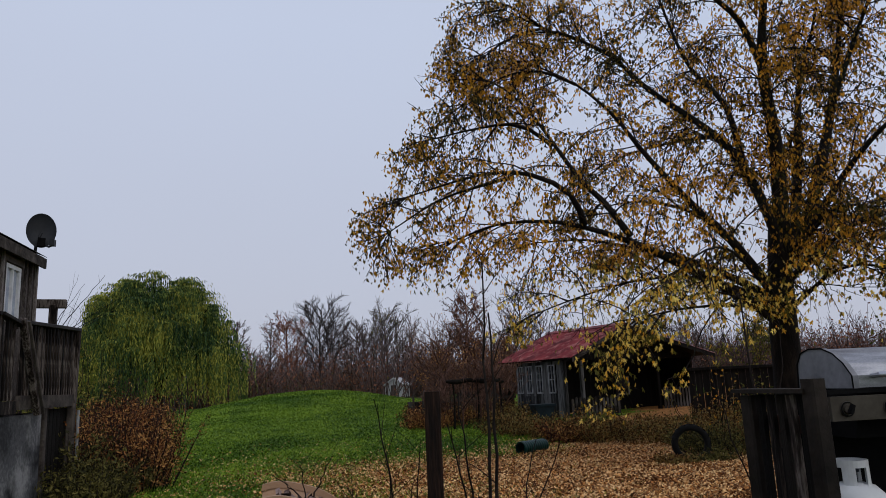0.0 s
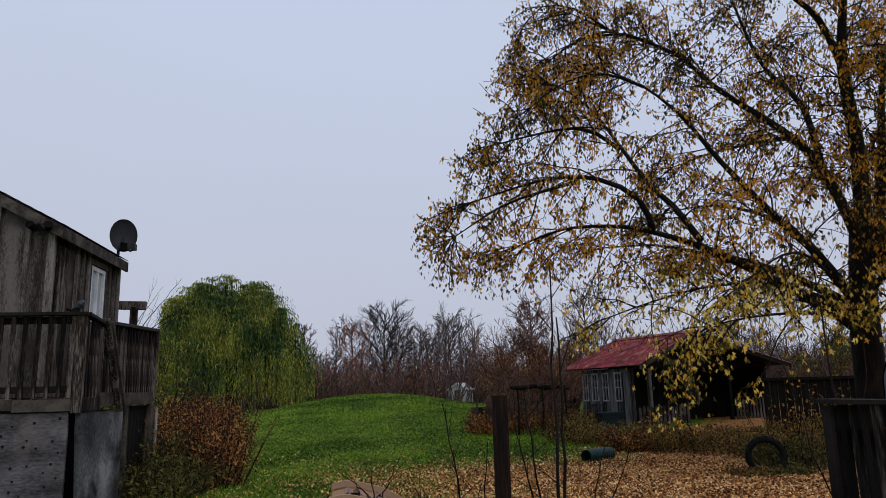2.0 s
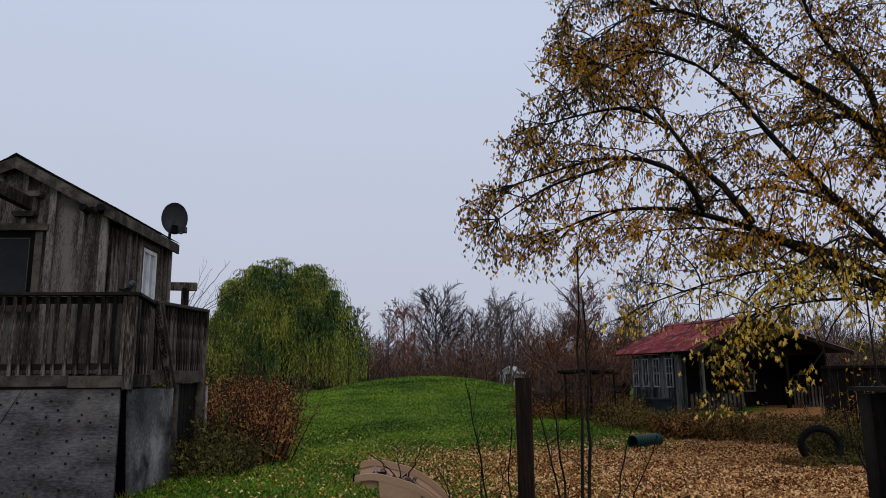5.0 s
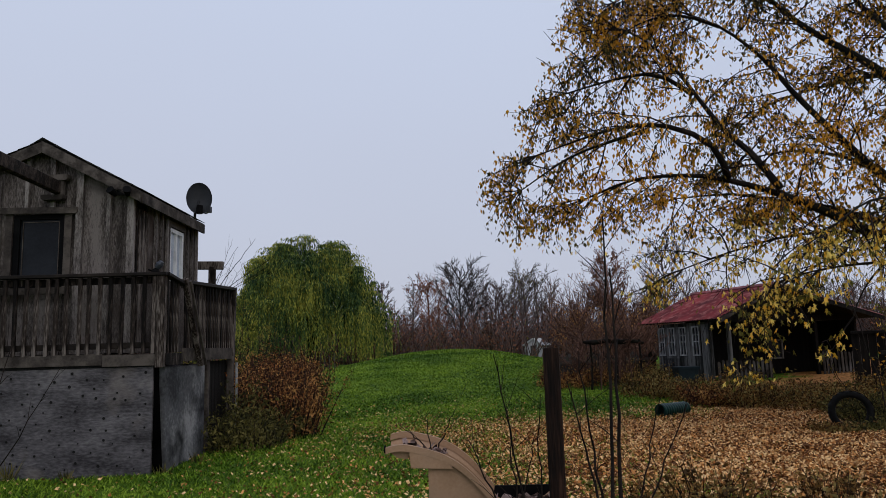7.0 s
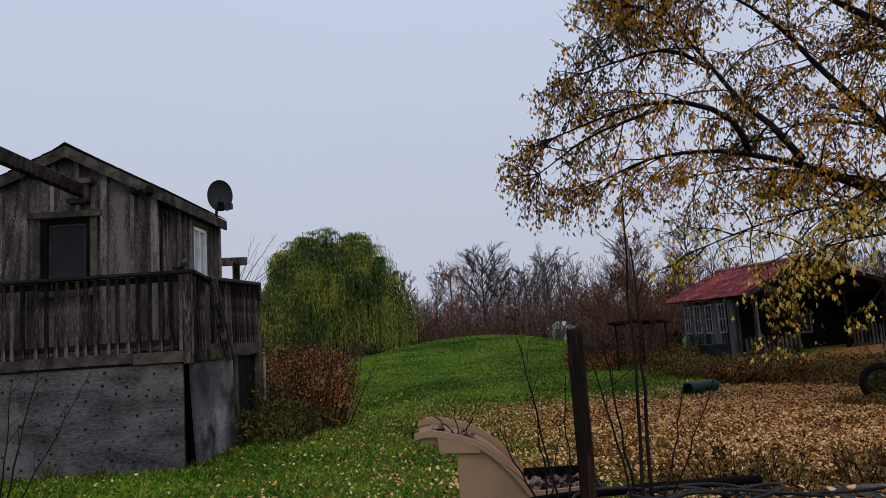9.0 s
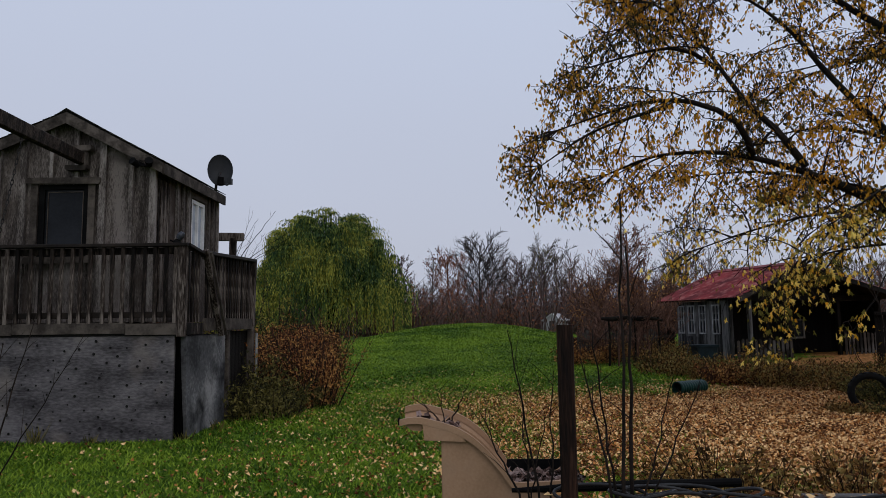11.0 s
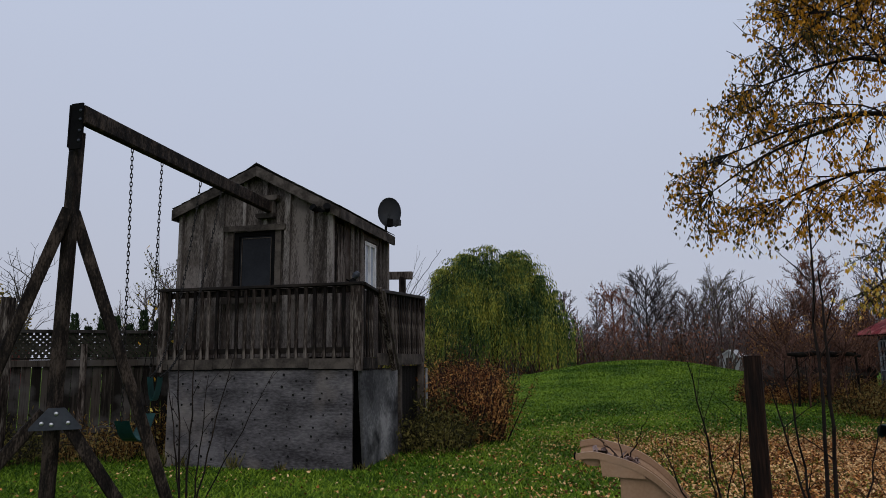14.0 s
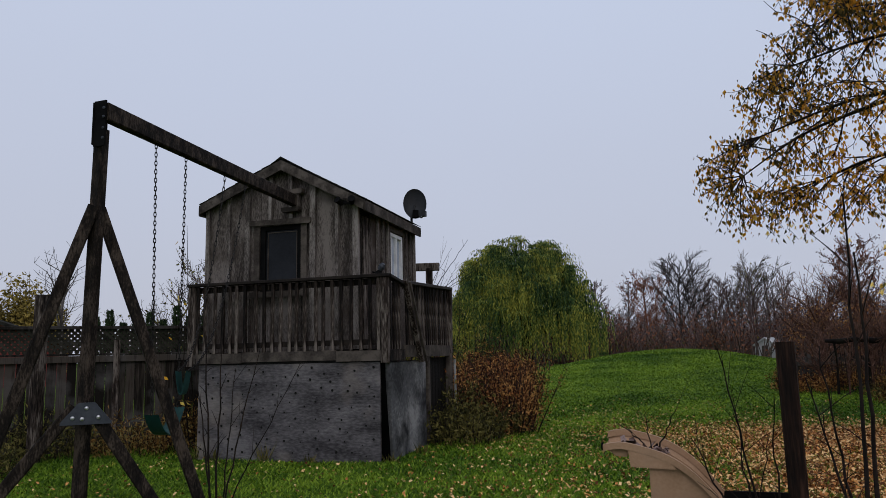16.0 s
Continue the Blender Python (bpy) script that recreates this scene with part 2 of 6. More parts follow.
M_CAST = material("dull_cast_end", [(0.112, 0.112, 0.119), (0.182, 0.182, 0.196), (0.238, 0.238, 0.252)], 3, 6, 0.55, 0.3, bump=0.1)
M_TANK = material("white_tank_enamel", [(0.62, 0.63, 0.63), (0.72, 0.73, 0.73)], 4, 6, 0.4, bump=0.05, stain=(0.5, 0.49, 0.45), stain_scale=5)
M_OUTB = material("white_outbuilding", [(0.4, 0.4, 0.41), (0.55, 0.55, 0.56)], 3, 5, 0.8, bump=0.2)
M_REDHOUSE = material("dull_red_siding", [(0.12, 0.024, 0.0208), (0.204, 0.044, 0.036)], 3, 5, 0.8, bump=0.2)


def ground_material():
    m = bpy.data.materials.new("lawn_and_litter")
    m.use_nodes = True
    n, l = m.node_tree.nodes, m.node_tree.links
    bsdf = n["Principled BSDF"]
    bsdf.inputs["Roughness"].default_value = 0.95
    bsdf.inputs["Specular IOR Level"].default_value = 0.1
    coord = n.new("ShaderNodeTexCoord")

    def noise_node(scale, detail, rough=0.5):
        t = n.new("ShaderNodeTexNoise")
        t.inputs["Scale"].default_value, t.inputs["Detail"].default_value, t.inputs["Roughness"].default_value = scale, detail, rough
        l.new(coord.outputs["Object"], t.inputs["Vector"])
        return t

    def ramp(src, stops):
        r = n.new("ShaderNodeValToRGB")
        while len(r.color_ramp.elements) < len(stops):
            r.color_ramp.elements.new(0.5)
        for e, (p, c) in zip(r.color_ramp.elements, stops):
            e.position, e.color = p, (*c, 1)
        l.new(src, r.inputs["Fac"])
        return r

    blades, patch = noise_node(4, 11, 0.82), noise_node(0.35, 4)
    grass = ramp(blades.outputs["Fac"], [(0.36, (0.016, 0.038, 0.002)), (0.5, (0.078, 0.145, 0.006)), (0.63, (0.2, 0.3, 0.013))])
    dull = ramp(blades.outputs["Fac"], [(0.36, (0.01, 0.026, 0.003)), (0.52, (0.048, 0.1, 0.007)), (0.66, (0.125, 0.19, 0.018))])
    pm = ramp(patch.outputs["Fac"], [(0.4, (0, 0, 0)), (0.66, (1, 1, 1))])
    g = n.new("ShaderNodeMix")
    g.data_type = "RGBA"
    l.new(pm.outputs["Color"], g.inputs[0])
    l.new(grass.outputs["Color"], g.inputs[6])
    l.new(dull.outputs["Color"], g.inputs[7])
    soil = ramp(noise_node(14, 6).outputs["Fac"], [(0.3, (0.07, 0.035, 0.012)), (0.5, (0.29, 0.125, 0.039)), (0.68, (0.53, 0.26, 0.095))])
    cover = n.new("ShaderNodeAttribute")
    cover.attribute_name = "litter"
    edge = n.new("ShaderNodeMath")
    edge.operation = "MULTIPLY_ADD"
    l.new(noise_node(2.5, 6).outputs["Fac"], edge.inputs[0])
    edge.inputs[1].default_value = 0.9
    off = n.new("ShaderNodeMath")
    off.operation = "SUBTRACT"
    l.new(cover.outputs["Fac"], off.inputs[0])
    off.inputs[1].default_value = 0.5
    l.new(off.outputs[0], edge.inputs[2])
    em = ramp(edge.outputs[0], [(0.3, (0, 0, 0)), (0.65, (1, 1, 1))])
    mix = n.new("ShaderNodeMix")
    mix.data_type = "RGBA"
    l.new(em.outputs["Color"], mix.inputs[0])
    l.new(g.outputs[2], mix.inputs[6])
    l.new(soil.outputs["Color"], mix.inputs[7])
    l.new(mix.outputs[2], bsdf.inputs["Base Color"])
    b = n.new("ShaderNodeBump")
    b.inputs["Strength"].default_value, b.inputs["Distance"].default_value = 0.8, 0.05
    l.new(blades.outputs["Fac"], b.inputs["Height"])
    l.new(b.outputs[0], bsdf.inputs["Normal"])
    return m


M_GROUND = ground_material()


# ---------------------------------------------------------------- mesh building
class Mesh:
    """Collects vertices and faces of one part."""

    def __init__(self):
        self.v, self.f = [], []

    def add(self, verts, faces):
        k = len(self.v)
        self.v.extend(tuple(p) for p in verts)
        self.f.extend(tuple(i + k for i in q) for q in faces)

    def box(self, x0, x1, y0, y1, z0, z1, m=None):
        c = [Vector((x, y, z)) for z in (z0, z1) for y in (y0, y1) for x in (x0, x1)]
        self.add([m @ p for p in c] if m else c, [(0, 2, 3, 1), (4, 5, 7, 6), (0, 1, 5, 4), (2, 6, 7, 3), (0, 4, 6, 2), (1, 3, 7, 5)])
        return self

    def beam(self, p, q, w, h, up=(0, 0, 1)):
        """A squared timber from p to q, w wide across and h along up, with chamfered edges."""
        p, q = Vector(p), Vector(q)
        a = (q - p).normalized()
        s = a.cross(Vector(up))
        if s.length < 1e-3:
            s = a.cross(Vector((0, 1, 0)))
        s.normalize()
        u = s.cross(a)
        c = min(w, h) * 0.12
        ring = [(-w / 2 + c, -h / 2), (w / 2 - c, -h / 2), (w / 2, -h / 2 + c), (w / 2, h / 2 - c), (w / 2 - c, h / 2), (-w / 2 + c, h / 2), (-w / 2, h / 2 - c), (-w / 2, -h / 2 + c)]
        vs = [e + s * x + u * y for e in (p, q) for x, y in ring]
        self.add(vs, [(k, (k + 1) % 8, 8 + (k + 1) % 8, 8 + k) for k in range(8)] + [tuple(range(7, -1, -1)), tuple(range(8, 16))])
        return self

    def tube(self, pts, radii, sides=8, caps=True):
        pts = [Vector(p) for p in pts]
        if not hasattr(radii, "__len__"):
            radii = [radii] * len(pts)
        base, prev = len(self.v), None
        for k, p in enumerate(pts):
            a = (pts[min(k + 1, len(pts) - 1)] - pts[max(k - 1, 0)]).normalized()
            s = (prev - a * prev.dot(a)) if prev else a.orthogonal()
            if s.length < 1e-4:
                s = a.orthogonal()
            s.normalize()
            prev = s
            u = a.cross(s)
            for j in range(sides):
                t = 2 * math.pi * j / sides
                self.v.append(tuple(p + (s * math.cos(t) + u * math.sin(t)) * radii[k]))
        for k in range(len(pts) - 1):
            for j in range(sides):
                i = base + k * sides
                self.f.append((i + j, i + (j + 1) % sides, i + sides + (j + 1) % sides, i + sides + j))
        if caps:
            self.f.append(tuple(base + j for j in range(sides - 1, -1, -1)))
            self.f.append(tuple(base + (len(pts) - 1) * sides + j for j in range(sides)))
        return self

    def prism(self, outline, origin, ax, ay, depth):
        """A flat outline (x, y) spanned by ax and ay at origin, thickened along depth."""
        o, ax, ay, d = Vector(origin), Vector(ax), Vector(ay), Vector(depth)
        n = len(outline)
        vs = [o + ax * x + ay * y + e for e in (Vector(), d) for x, y in outline]
        self.add(vs, [tuple(range(n - 1, -1, -1)), tuple(range(n, 2 * n))] + [(k, (k + 1) % n, n + (k + 1) % n, n + k) for k in range(n)])
        return self

    def leaf(self, p, along, across, bend=0.25):
        """A folded five-point leaf."""
        p, a, c = Vector(p), Vector(along), Vector(across)
        nrm = a.cross(c)
        nrm = nrm.normalized() * c.length * bend if nrm.length > 1e-9 else Vector()
        k = len(self.v)
        self.v.extend(tuple(x) for x in (p, p + a * 0.4 + c * 0.5 + nrm, p + a, p + a * 0.45 - c * 0.5 + nrm))
        self.f.extend(((k, k + 1, k + 2), (k, k + 2, k + 3)))

    def lobed_leaf(self, p, along, across):
        """A five-lobed leaf, a little folded."""
        p, a, c = Vector(p), Vector(along), Vector(across)
        nrm = a.cross(c).normalized() * a.length * 0.22
        ring = ((0.0, 0.0), (0.2, 0.26), (0.3, 0.16), (0.66, 0.5), (0.56, 0.17), (1.0, 0.03), (0.56, -0.17), (0.7, -0.46), (0.3, -0.16), (0.18, -0.24))
        self.add([p + a * 0.35] + [p + a * u + c * v + nrm * abs(v) * 2 for u, v in ring], [(0, 1 + k, 1 + (k + 1) % 10) for k in range(10)])

    def turn(self, profile, m=None, sides=24, closed=False):
        """A profile of (radius, height) turned round z."""
        vs = [Vector((r * math.cos(2 * math.pi * j / sides), r * math.sin(2 * math.pi * j / sides), z)) for r, z in profile for j in range(sides)]
        n = len(profile)
        fs = [(k * sides + j, k * sides + (j + 1) % sides, ((k + 1) % n) * sides + (j + 1) % sides, ((k + 1) % n) * sides + j)
              for k in range(n if closed else n - 1) for j in range(sides)]
        self.add([m @ p for p in vs] if m else vs, fs)
        return self


def part(name, mesh, mat, parent=None, label="", smooth=False):
    """Links the mesh as one object, under parent if given; the coordinates are those of the parent."""
    me = bpy.data.meshes.new(name)
    me.from_pydata(mesh.v, [], mesh.f)
    me.materials.append(mat)
    if smooth:
        me.polygons.foreach_set("use_smooth", [True] * len(me.polygons))
    me.update()
    ob = new(name, me)
    if parent is not None:
        ob.parent = parent
    if label:
        ob["label"] = label
    return ob


def thing(name, m, label, category, group="", kind=""):
    ob = new(name)
    ob.empty_display_size = 0.1
    ob.matrix_world = m
    return tagged(ob, label, category, group, kind)


def piece(name, data, m, parent):
    """One more object on shared mesh data, under parent."""
    ob = new(name, data)
    ob.parent = parent
    ob.matrix_basis = m
    return ob


def smoothstep(a, b, x):
    t = min(1.0, max(0.0, (x - a) / (b - a)))
    return t * t * (3 - 2 * t)


def jit(r, s):
    return r.uniform(-s, s)


# ---------------------------------------------------------------- ground
def ground_z(x, y):
    rise = 0.33 * smoothstep(13, 20, y) + 0.15 * smoothstep(40, 60, y)
    lateral = 1 - smoothstep(0.3, 7.6, abs(x + 0.1))
    mound = 0.9 * lateral * smoothstep(19, 33, y) * (1 - smoothstep(36, 46, y))
    bumps = 0.03 * noise.noise((x * 0.6, y * 0.6, 0)) + 0.05 * noise.noise((x * 0.2, y * 0.2, 3)) * smoothstep(6, 20, y)
    return rise + mound + bumps * smoothstep(2, 6, math.hypot(x, y))


def litter(x, y):
    """How thickly fallen leaves lie, 0 to 1."""
    patch = noise.noise((x * 0.9, y * 0.55, 7)) + 0.6 * noise.noise((x * 2.3, y * 1.5, 4))
    right = smoothstep(-1.3, 4.6, x + 1.3 * patch + 0.26 * (y - 8))
    far = 1 - smoothstep(11.4, 15.2, y - 0.55 * max(0.0, x - 3.0) - 0.8 * max(0.0, x - 5.3) + 1.0 * patch)
    return min(1.0, right * far * smoothstep(4.2, 7.5, y + x * 0.25))


def build_ground():
    xs = sorted({round(v, 3) for v in [k * 0.4 for k in range(-40, 51)] + [s * (16 + 2 * 1.32 ** k) for k in range(22) for s in (-1, 1)] + [21 + k for k in range(8)]})
    ys = sorted({round(v, 3) for v in [k * 0.4 for k in range(0, 60)] + [24 + k * 0.8 for k in range(48)] + [-4, -12, -40, -150, -600] + [63 + 2 * 1.35 ** k for k in range(22)]})
    m = Mesh()
    m.v = [(x, y, ground_z(x, y)) for y in ys for x in xs]
    w = len(xs)
    m.f = [(j * w + i, j * w + i + 1, (j + 1) * w + i + 1, (j + 1) * w + i) for j in range(len(ys) - 1) for i in range(w - 1)]
    ob = part("ground", m, M_GROUND, smooth=True)
    at = ob.data.attributes.new("litter", "FLOAT", "POINT")
    at.data.foreach_set("value", [litter(x, y) for x, y, _ in m.v])
    tagged(ob, "green lawn with a low grassy mound and fallen leaves", "ground", kind="structure")


build_ground()

# ---------------------------------------------------------------- playhouse on its concrete base
# local frame: origin at the front right foot of the base, x along the front, y to the back
HOUSE = pose(-2.97, 8.85, 0, 0, 0, 2)
HX0, HX1, HY0, HY1 = -2.78, -0.43, 0.35, 2.55     # walls
DECK = 1.38
EAVE, EAVE_L, RIDGE, RX = 3.36, 3.48, 4.025, -1.55

EAVE_XL, EAVE_XR = -2.84, -0.33


def roof_z(x):
    return RIDGE - (RIDGE - (EAVE if x > RX else EAVE_L)) * abs(x - RX) / abs((EAVE_XR if x > RX else EAVE_XL) - RX)


def playhouse():
    r = random.Random(3)
    h = thing("playhouse", HOUSE, "weathered board-and-batten playhouse raised on a concrete base with a railed deck", "playhouse")
    base = part("base", Mesh().box(-2.62, -0.02, 0, 1.55, -0.3, 1.21), M_CONC, h, "grey board-marked concrete base")
    side = Mesh().prism([(0.16, -0.3), (1.5, -0.3), (1.5, 1.2), (0.06, 1.2)], (0.03, 0, 0), (0, 1, 0), (0, 0, 1), (0.06, 0, 0))
    part("base_side_slab", side, M_CONC_D, h, "stained concrete slab")
    # form-tie holes: discs on the face, the shade inside painted dark
    hole = Mesh()
    hole.turn([(0.0, 0.0), (0.011, 0.0), (0.015, 0.003)], pose(0, 0, 0, 90, 0, 0), 8)
    hd = None
    for k in range(96):
        row = k % 8
        x = -2.52 + (k // 8) * 0.212 + (0.1 if row % 2 else 0) + jit(r, 0.075)
        z = 0.12 + row * 0.14 + jit(r, 0.06)
        if x > -0.08:
            continue
        if hd is None:
            hd = part("tie_hole", hole, M_HOLE, base)
            hd.matrix_basis = pose(x, -0.004, z)
        else:
            piece("tie_hole", hd.data, pose(x, -0.004, z) @ Matrix.Scale(r.uniform(0.6, 1.25), 4), base)
    # corner gap between front and side: a black wedge painted as its shade
    part("corner_gap_shade", Mesh().prism([(-0.015, -0.2), (0.11, -0.2), (0.025, 1.2), (-0.015, 1.2)], (0, 0.03, 0), (1, 0, 0), (0, 0, 1), (0, 0.02, 0)), M_VOID, h)
    # deck floor, fascia
    part("deck_floor", Mesh().box(-2.72, 0.06, 0.02, 3.0, 1.3, 1.36), M_RAIL, h)
    for x0, x1, dz in ((-2.76, -1.95, 0.0), (-1.945, -0.6, 0.012), (-0.595, 0.1, -0.006)):
        part("fascia_board", Mesh().box(x0, x1, -0.035, 0.015, 1.23 + dz, 1.36 + dz), M_TRIM, h)
    part("fascia_board", Mesh().box(0.07, 0.115, 0.02, 0.58, 1.22, 1.36), M_RAIL, h)
    part("fascia_board", Mesh().box(0.085, 0.13, 0.62, 2.75, 1.26, 1.42), M_TRIM, h)
    part("rim_beam", Mesh().box(-2.7, 0.0, -0.01, 0.12, 1.215, 1.3), M_HOLE, h)
    # support posts behind the base
    for x, y in ((0.06, 1.62), (0.1, 2.68), (-2.6, 2.8)):
        part("deck_post", Mesh().beam((x, y, -0.2), (x, y, 1.3), 0.1, 0.1, (0, 1, 0)), M_TRIM, h)
    # added boards, coloured near black as the shade under the deck
    for k in range(7):
        part("skirt_board", Mesh().box(0.02, 0.045, 1.66 + k * 0.15, 1.8 + k * 0.15, -0.1, 1.24), M_SHEDDARK, h)
    # front railing
    part("rail_cap", Mesh().beam((-2.8, -0.01, 2.29), (0.13, -0.01, 2.285), 0.11, 0.04), M_CAP, h, "dark wet handrail")
    part("lower_rail", Mesh().beam((-2.72, 0.02, 1.46), (0.05, 0.02, 1.46), 0.04, 0.07), M_CAP, h)
    part("upper_rail", Mesh().beam((-2.72, 0.03, 2.22), (0.05, 0.03, 2.22), 0.035, 0.08), M_RAIL, h)
    for x in (-2.74, 0.06):
        part("corner_post", Mesh().beam((x, 0.0, 1.2), (x, 0.0, 2.27), 0.1, 0.1, (0, 1, 0)), M_RAIL, h)
    bal = None
    n = 22
    for k in range(n):
        x = -2.64 + 2.62 * k / (n - 1) + jit(r, 0.022)
        mm = pose(x, -0.022, 1.36, 0, jit(r, 0.7), jit(r, 3))
        if bal is None:
            bal = part("baluster", Mesh().beam((0, 0, 0), (0, 0, 0.9), 0.042, 0.034, (0, 1, 0)), M_RAIL, h)
            bal.matrix_basis = mm
        else:
            piece("baluster", bal.data, mm, h)
    # side railing: a short stretch, a leaning post, then a longer panel
    part("side_rail_cap", Mesh().beam((0.1, 0.0, 2.285), (0.11, 0.6, 2.21), 0.1, 0.04), M_CAP, h)
    part("leaning_post", Mesh().beam((0.17, 1.1, 1.2), (0.15, 0.5, 2.27), 0.07, 0.07, (0, 1, 0)), M_RAIL, h, "dark post leaning out of the side railing")
    part("leaning_board", Mesh().beam((0.2, 1.19, 1.2), (0.18, 0.585, 2.25), 0.05, 0.035, (0, 1, 0)), M_TRIM, h)
    part("side_rail_cap", Mesh().beam((0.1, 0.62, 2.25), (0.12, 2.75, 2.33), 0.1, 0.045), M_CAP, h)
    part("end_post", Mesh().beam((0.1, 2.72, 1.3), (0.12, 2.72, 2.31), 0.09, 0.09, (0, 1, 0)), M_RAIL, h)
    for k in range(26):
        y = 0.1 + 2.58 * k / 25
        if 0.48 < y < 0.66:
            continue
        piece("baluster", bal.data, pose(0.095, y, 1.36 + 0.02 * y, jit(r, 1), jit(r, 1), 90), h)
    # back railing and pergola stub
    part("rail_cap", Mesh().beam((0.12, 2.8, 2.33), (-0.4, 2.8, 2.33), 0.1, 0.04), M_CAP, h)
    part("drain_pipe", Mesh().tube([(0.2, 2.66, -0.1), (0.2, 2.66, 1.2)], 0.02, 8), M_WHITE, h, "pale pipe")
    part("pergola_post", Mesh().beam((-0.3, 3.0, 1.3), (-0.3, 3.0, 2.72), 0.1, 0.1, (0, 1, 0)), M_RAIL, h)
    part("pergola_beam", Mesh().beam((-0.85, 3.0, 2.76), (-0.13, 3.0, 2.74), 0.09, 0.13), M_RAIL, h)
    # inner shell, coloured near black as the shade in the board gaps
    shell = Mesh()
    shell.prism([(HX0 + 0.04, DECK), (HX1 - 0.04, DECK), (HX1 - 0.04, EAVE - 0.06), (RX, RIDGE - 0.1), (HX0 + 0.04, EAVE - 0.06)], (0, HY0 + 0.05, 0), (1, 0, 0), (0, 0, 1), (0, HY1 - HY0 - 0.1, 0))
    part("inner_wall", shell, M_HOLE, h)
    # front boards, each cut to the gable, leaving the window free
    wx0, wx1, wz0, wz1 = -1.915, -1.285, 2.2, 3.105
    edges = [HX0, -2.41, -2.11, wx0, -1.755, -1.445, wx1, -1.1, -0.74, HX1]
    for a, b in zip(edges[:-1], edges[1:]):
        ga, gb = roof_z(a) - 0.06, roof_z(b) - 0.06
        top = [(b - 0.002, gb), (RX, RIDGE - 0.06), (a + 0.002, ga)] if a < RX < b else [(b - 0.002, gb), (a + 0.002, ga)]
        d = 0.03 + jit(r, 0.004)
        if a >= wx0 - 0.001 and b <= wx1 + 0.001:
            part("board", Mesh().prism([(a + 0.002, wz1 + 0.0), (b - 0.002, wz1 + 0.0)] + top, (0, HY0, 0), (1, 0, 0), (0, 0, 1), (0, d, 0)), M_BOARD, h)
            part("board", Mesh().box(a + 0.002, b - 0.002, HY0, HY0 + d, DECK, wz0), M_BOARD, h)
        else:
            part("board", Mesh().prism([(a + 0.004, DECK), (b - 0.004, DECK)] + top, (0, HY0, 0), (1, 0, 0), (0, 0, 1), (0, d, 0)), M_BOARD, h)
    for x, z0, w in ((HX0 + 0.03, DECK, 0.06), (-2.41, DECK, 0.045), (-2.11, DECK, 0.085), (-1.755, wz1 + 0.085, 0.045), (-1.445, wz1 + 0.085, 0.06), (-1.1, DECK, 0.085), (-0.74, DECK, 0.05), (HX1 - 0.04, DECK, 0.08)):
        lean = jit(r, 0.008)
        part("batten", Mesh().prism([(x - w / 2 + lean, z0), (x + w / 2 + lean, z0), (x + w / 2, roof_z(x + w / 2) - 0.11), (x - w / 2, roof_z(x - w / 2) - 0.11)], (0, HY0 - 0.046, 0), (1, 0, 0), (0, 0, 1), (0, 0.044, 0)), M_BATTEN, h)
    # front window
    w = part("window", Mesh().box(wx0 + 0.07, wx1 - 0.07, HY0 + 0.02, HY0 + 0.03, wz0 + 0.07, wz1 - 0.06), M_GLASS_D, h, "dark window pane")
    for x0, x1, z0, z1 in ((wx0 + 0.1, wx0 + 0.112, wz0 + 0.1, wz1 - 0.085), (wx1 - 0.085, wx1 - 0.076, wz0 + 0.1, wz1 - 0.085), (wx0 + 0.112, wx1 - 0.085, wz1 - 0.094, wz1 - 0.085), (wx0 + 0.112, wx1 - 0.085, wz0 + 0.1, wz0 + 0.112)):
        part("glazing_bead", Mesh().box(x0, x1, HY0 + 0.01, HY0 + 0.019, z0, z1), M_TRIM, w, "thin pale glazing bead")
    for x0, x1, z0, z1 in ((wx0, wx0 + 0.075, wz0, wz1), (wx1 - 0.06, wx1, wz0, wz1), (wx0 + 0.075, wx1 - 0.06, wz1 - 0.06, wz1), (wx0 + 0.075, wx1 - 0.06, wz0, wz0 + 0.07)):
        part("frame", Mesh().box(x0, x1, HY0 - 0.012, HY0 + 0.02, z0, z1), M_BLACK, w)
    part("window_head", Mesh().prism([(-2.06, wz1 + 0.01), (-1.135, wz1 - 0.006), (-1.115, wz1 + 0.02), (-1.12, wz1 + 0.075), (-2.06, wz1 + 0.085)], (0, HY0 - 0.075, 0), (1, 0, 0), (0, 0, 1), (0, 0.028, 0)), M_TRIM, h)
    part("window_sill", Mesh().box(-2.05, -1.16, HY0 - 0.07, HY0 - 0.047, wz0 - 0.09, wz0 - 0.01), M_TRIM, h)
    for x in (-1.962, -1.238):
        part("window_casing", Mesh().box(x - 0.044, x + 0.044, HY0 - 0.035, HY0 - 0.021, wz0 - 0.008, wz1 + 0.008), M_TRIM, h)
    # side wall towards the mound: boards, door, window
    y = HY0
    k = 0
    while y < HY1 - 0.02:
        b = min(HY1, y + 0.2)
        if not (0.44 < (y + b) / 2 < 0.84):
            z1 = EAVE - 0.06
            if 1.42 < (y + b) / 2 < 1.98:
                part("board", Mesh().box(HX1 - 0.03, HX1, y + 0.002, b - 0.002, DECK, 2.36), M_BOARD, h)
                part("board", Mesh().box(HX1 - 0.03, HX1, y + 0.002, b - 0.002, 3.1, z1), M_BOARD, h)
            else:
                part("board", Mesh().box(HX1 - 0.03, HX1 + jit(r, 0.004), y + 0.002, b - 0.002, DECK, z1), M_BOARD, h)
                part("batten", Mesh().box(HX1 + 0.006, HX1 + 0.04, b - 0.022, b + 0.022, DECK, z1), M_BATTEN, h)
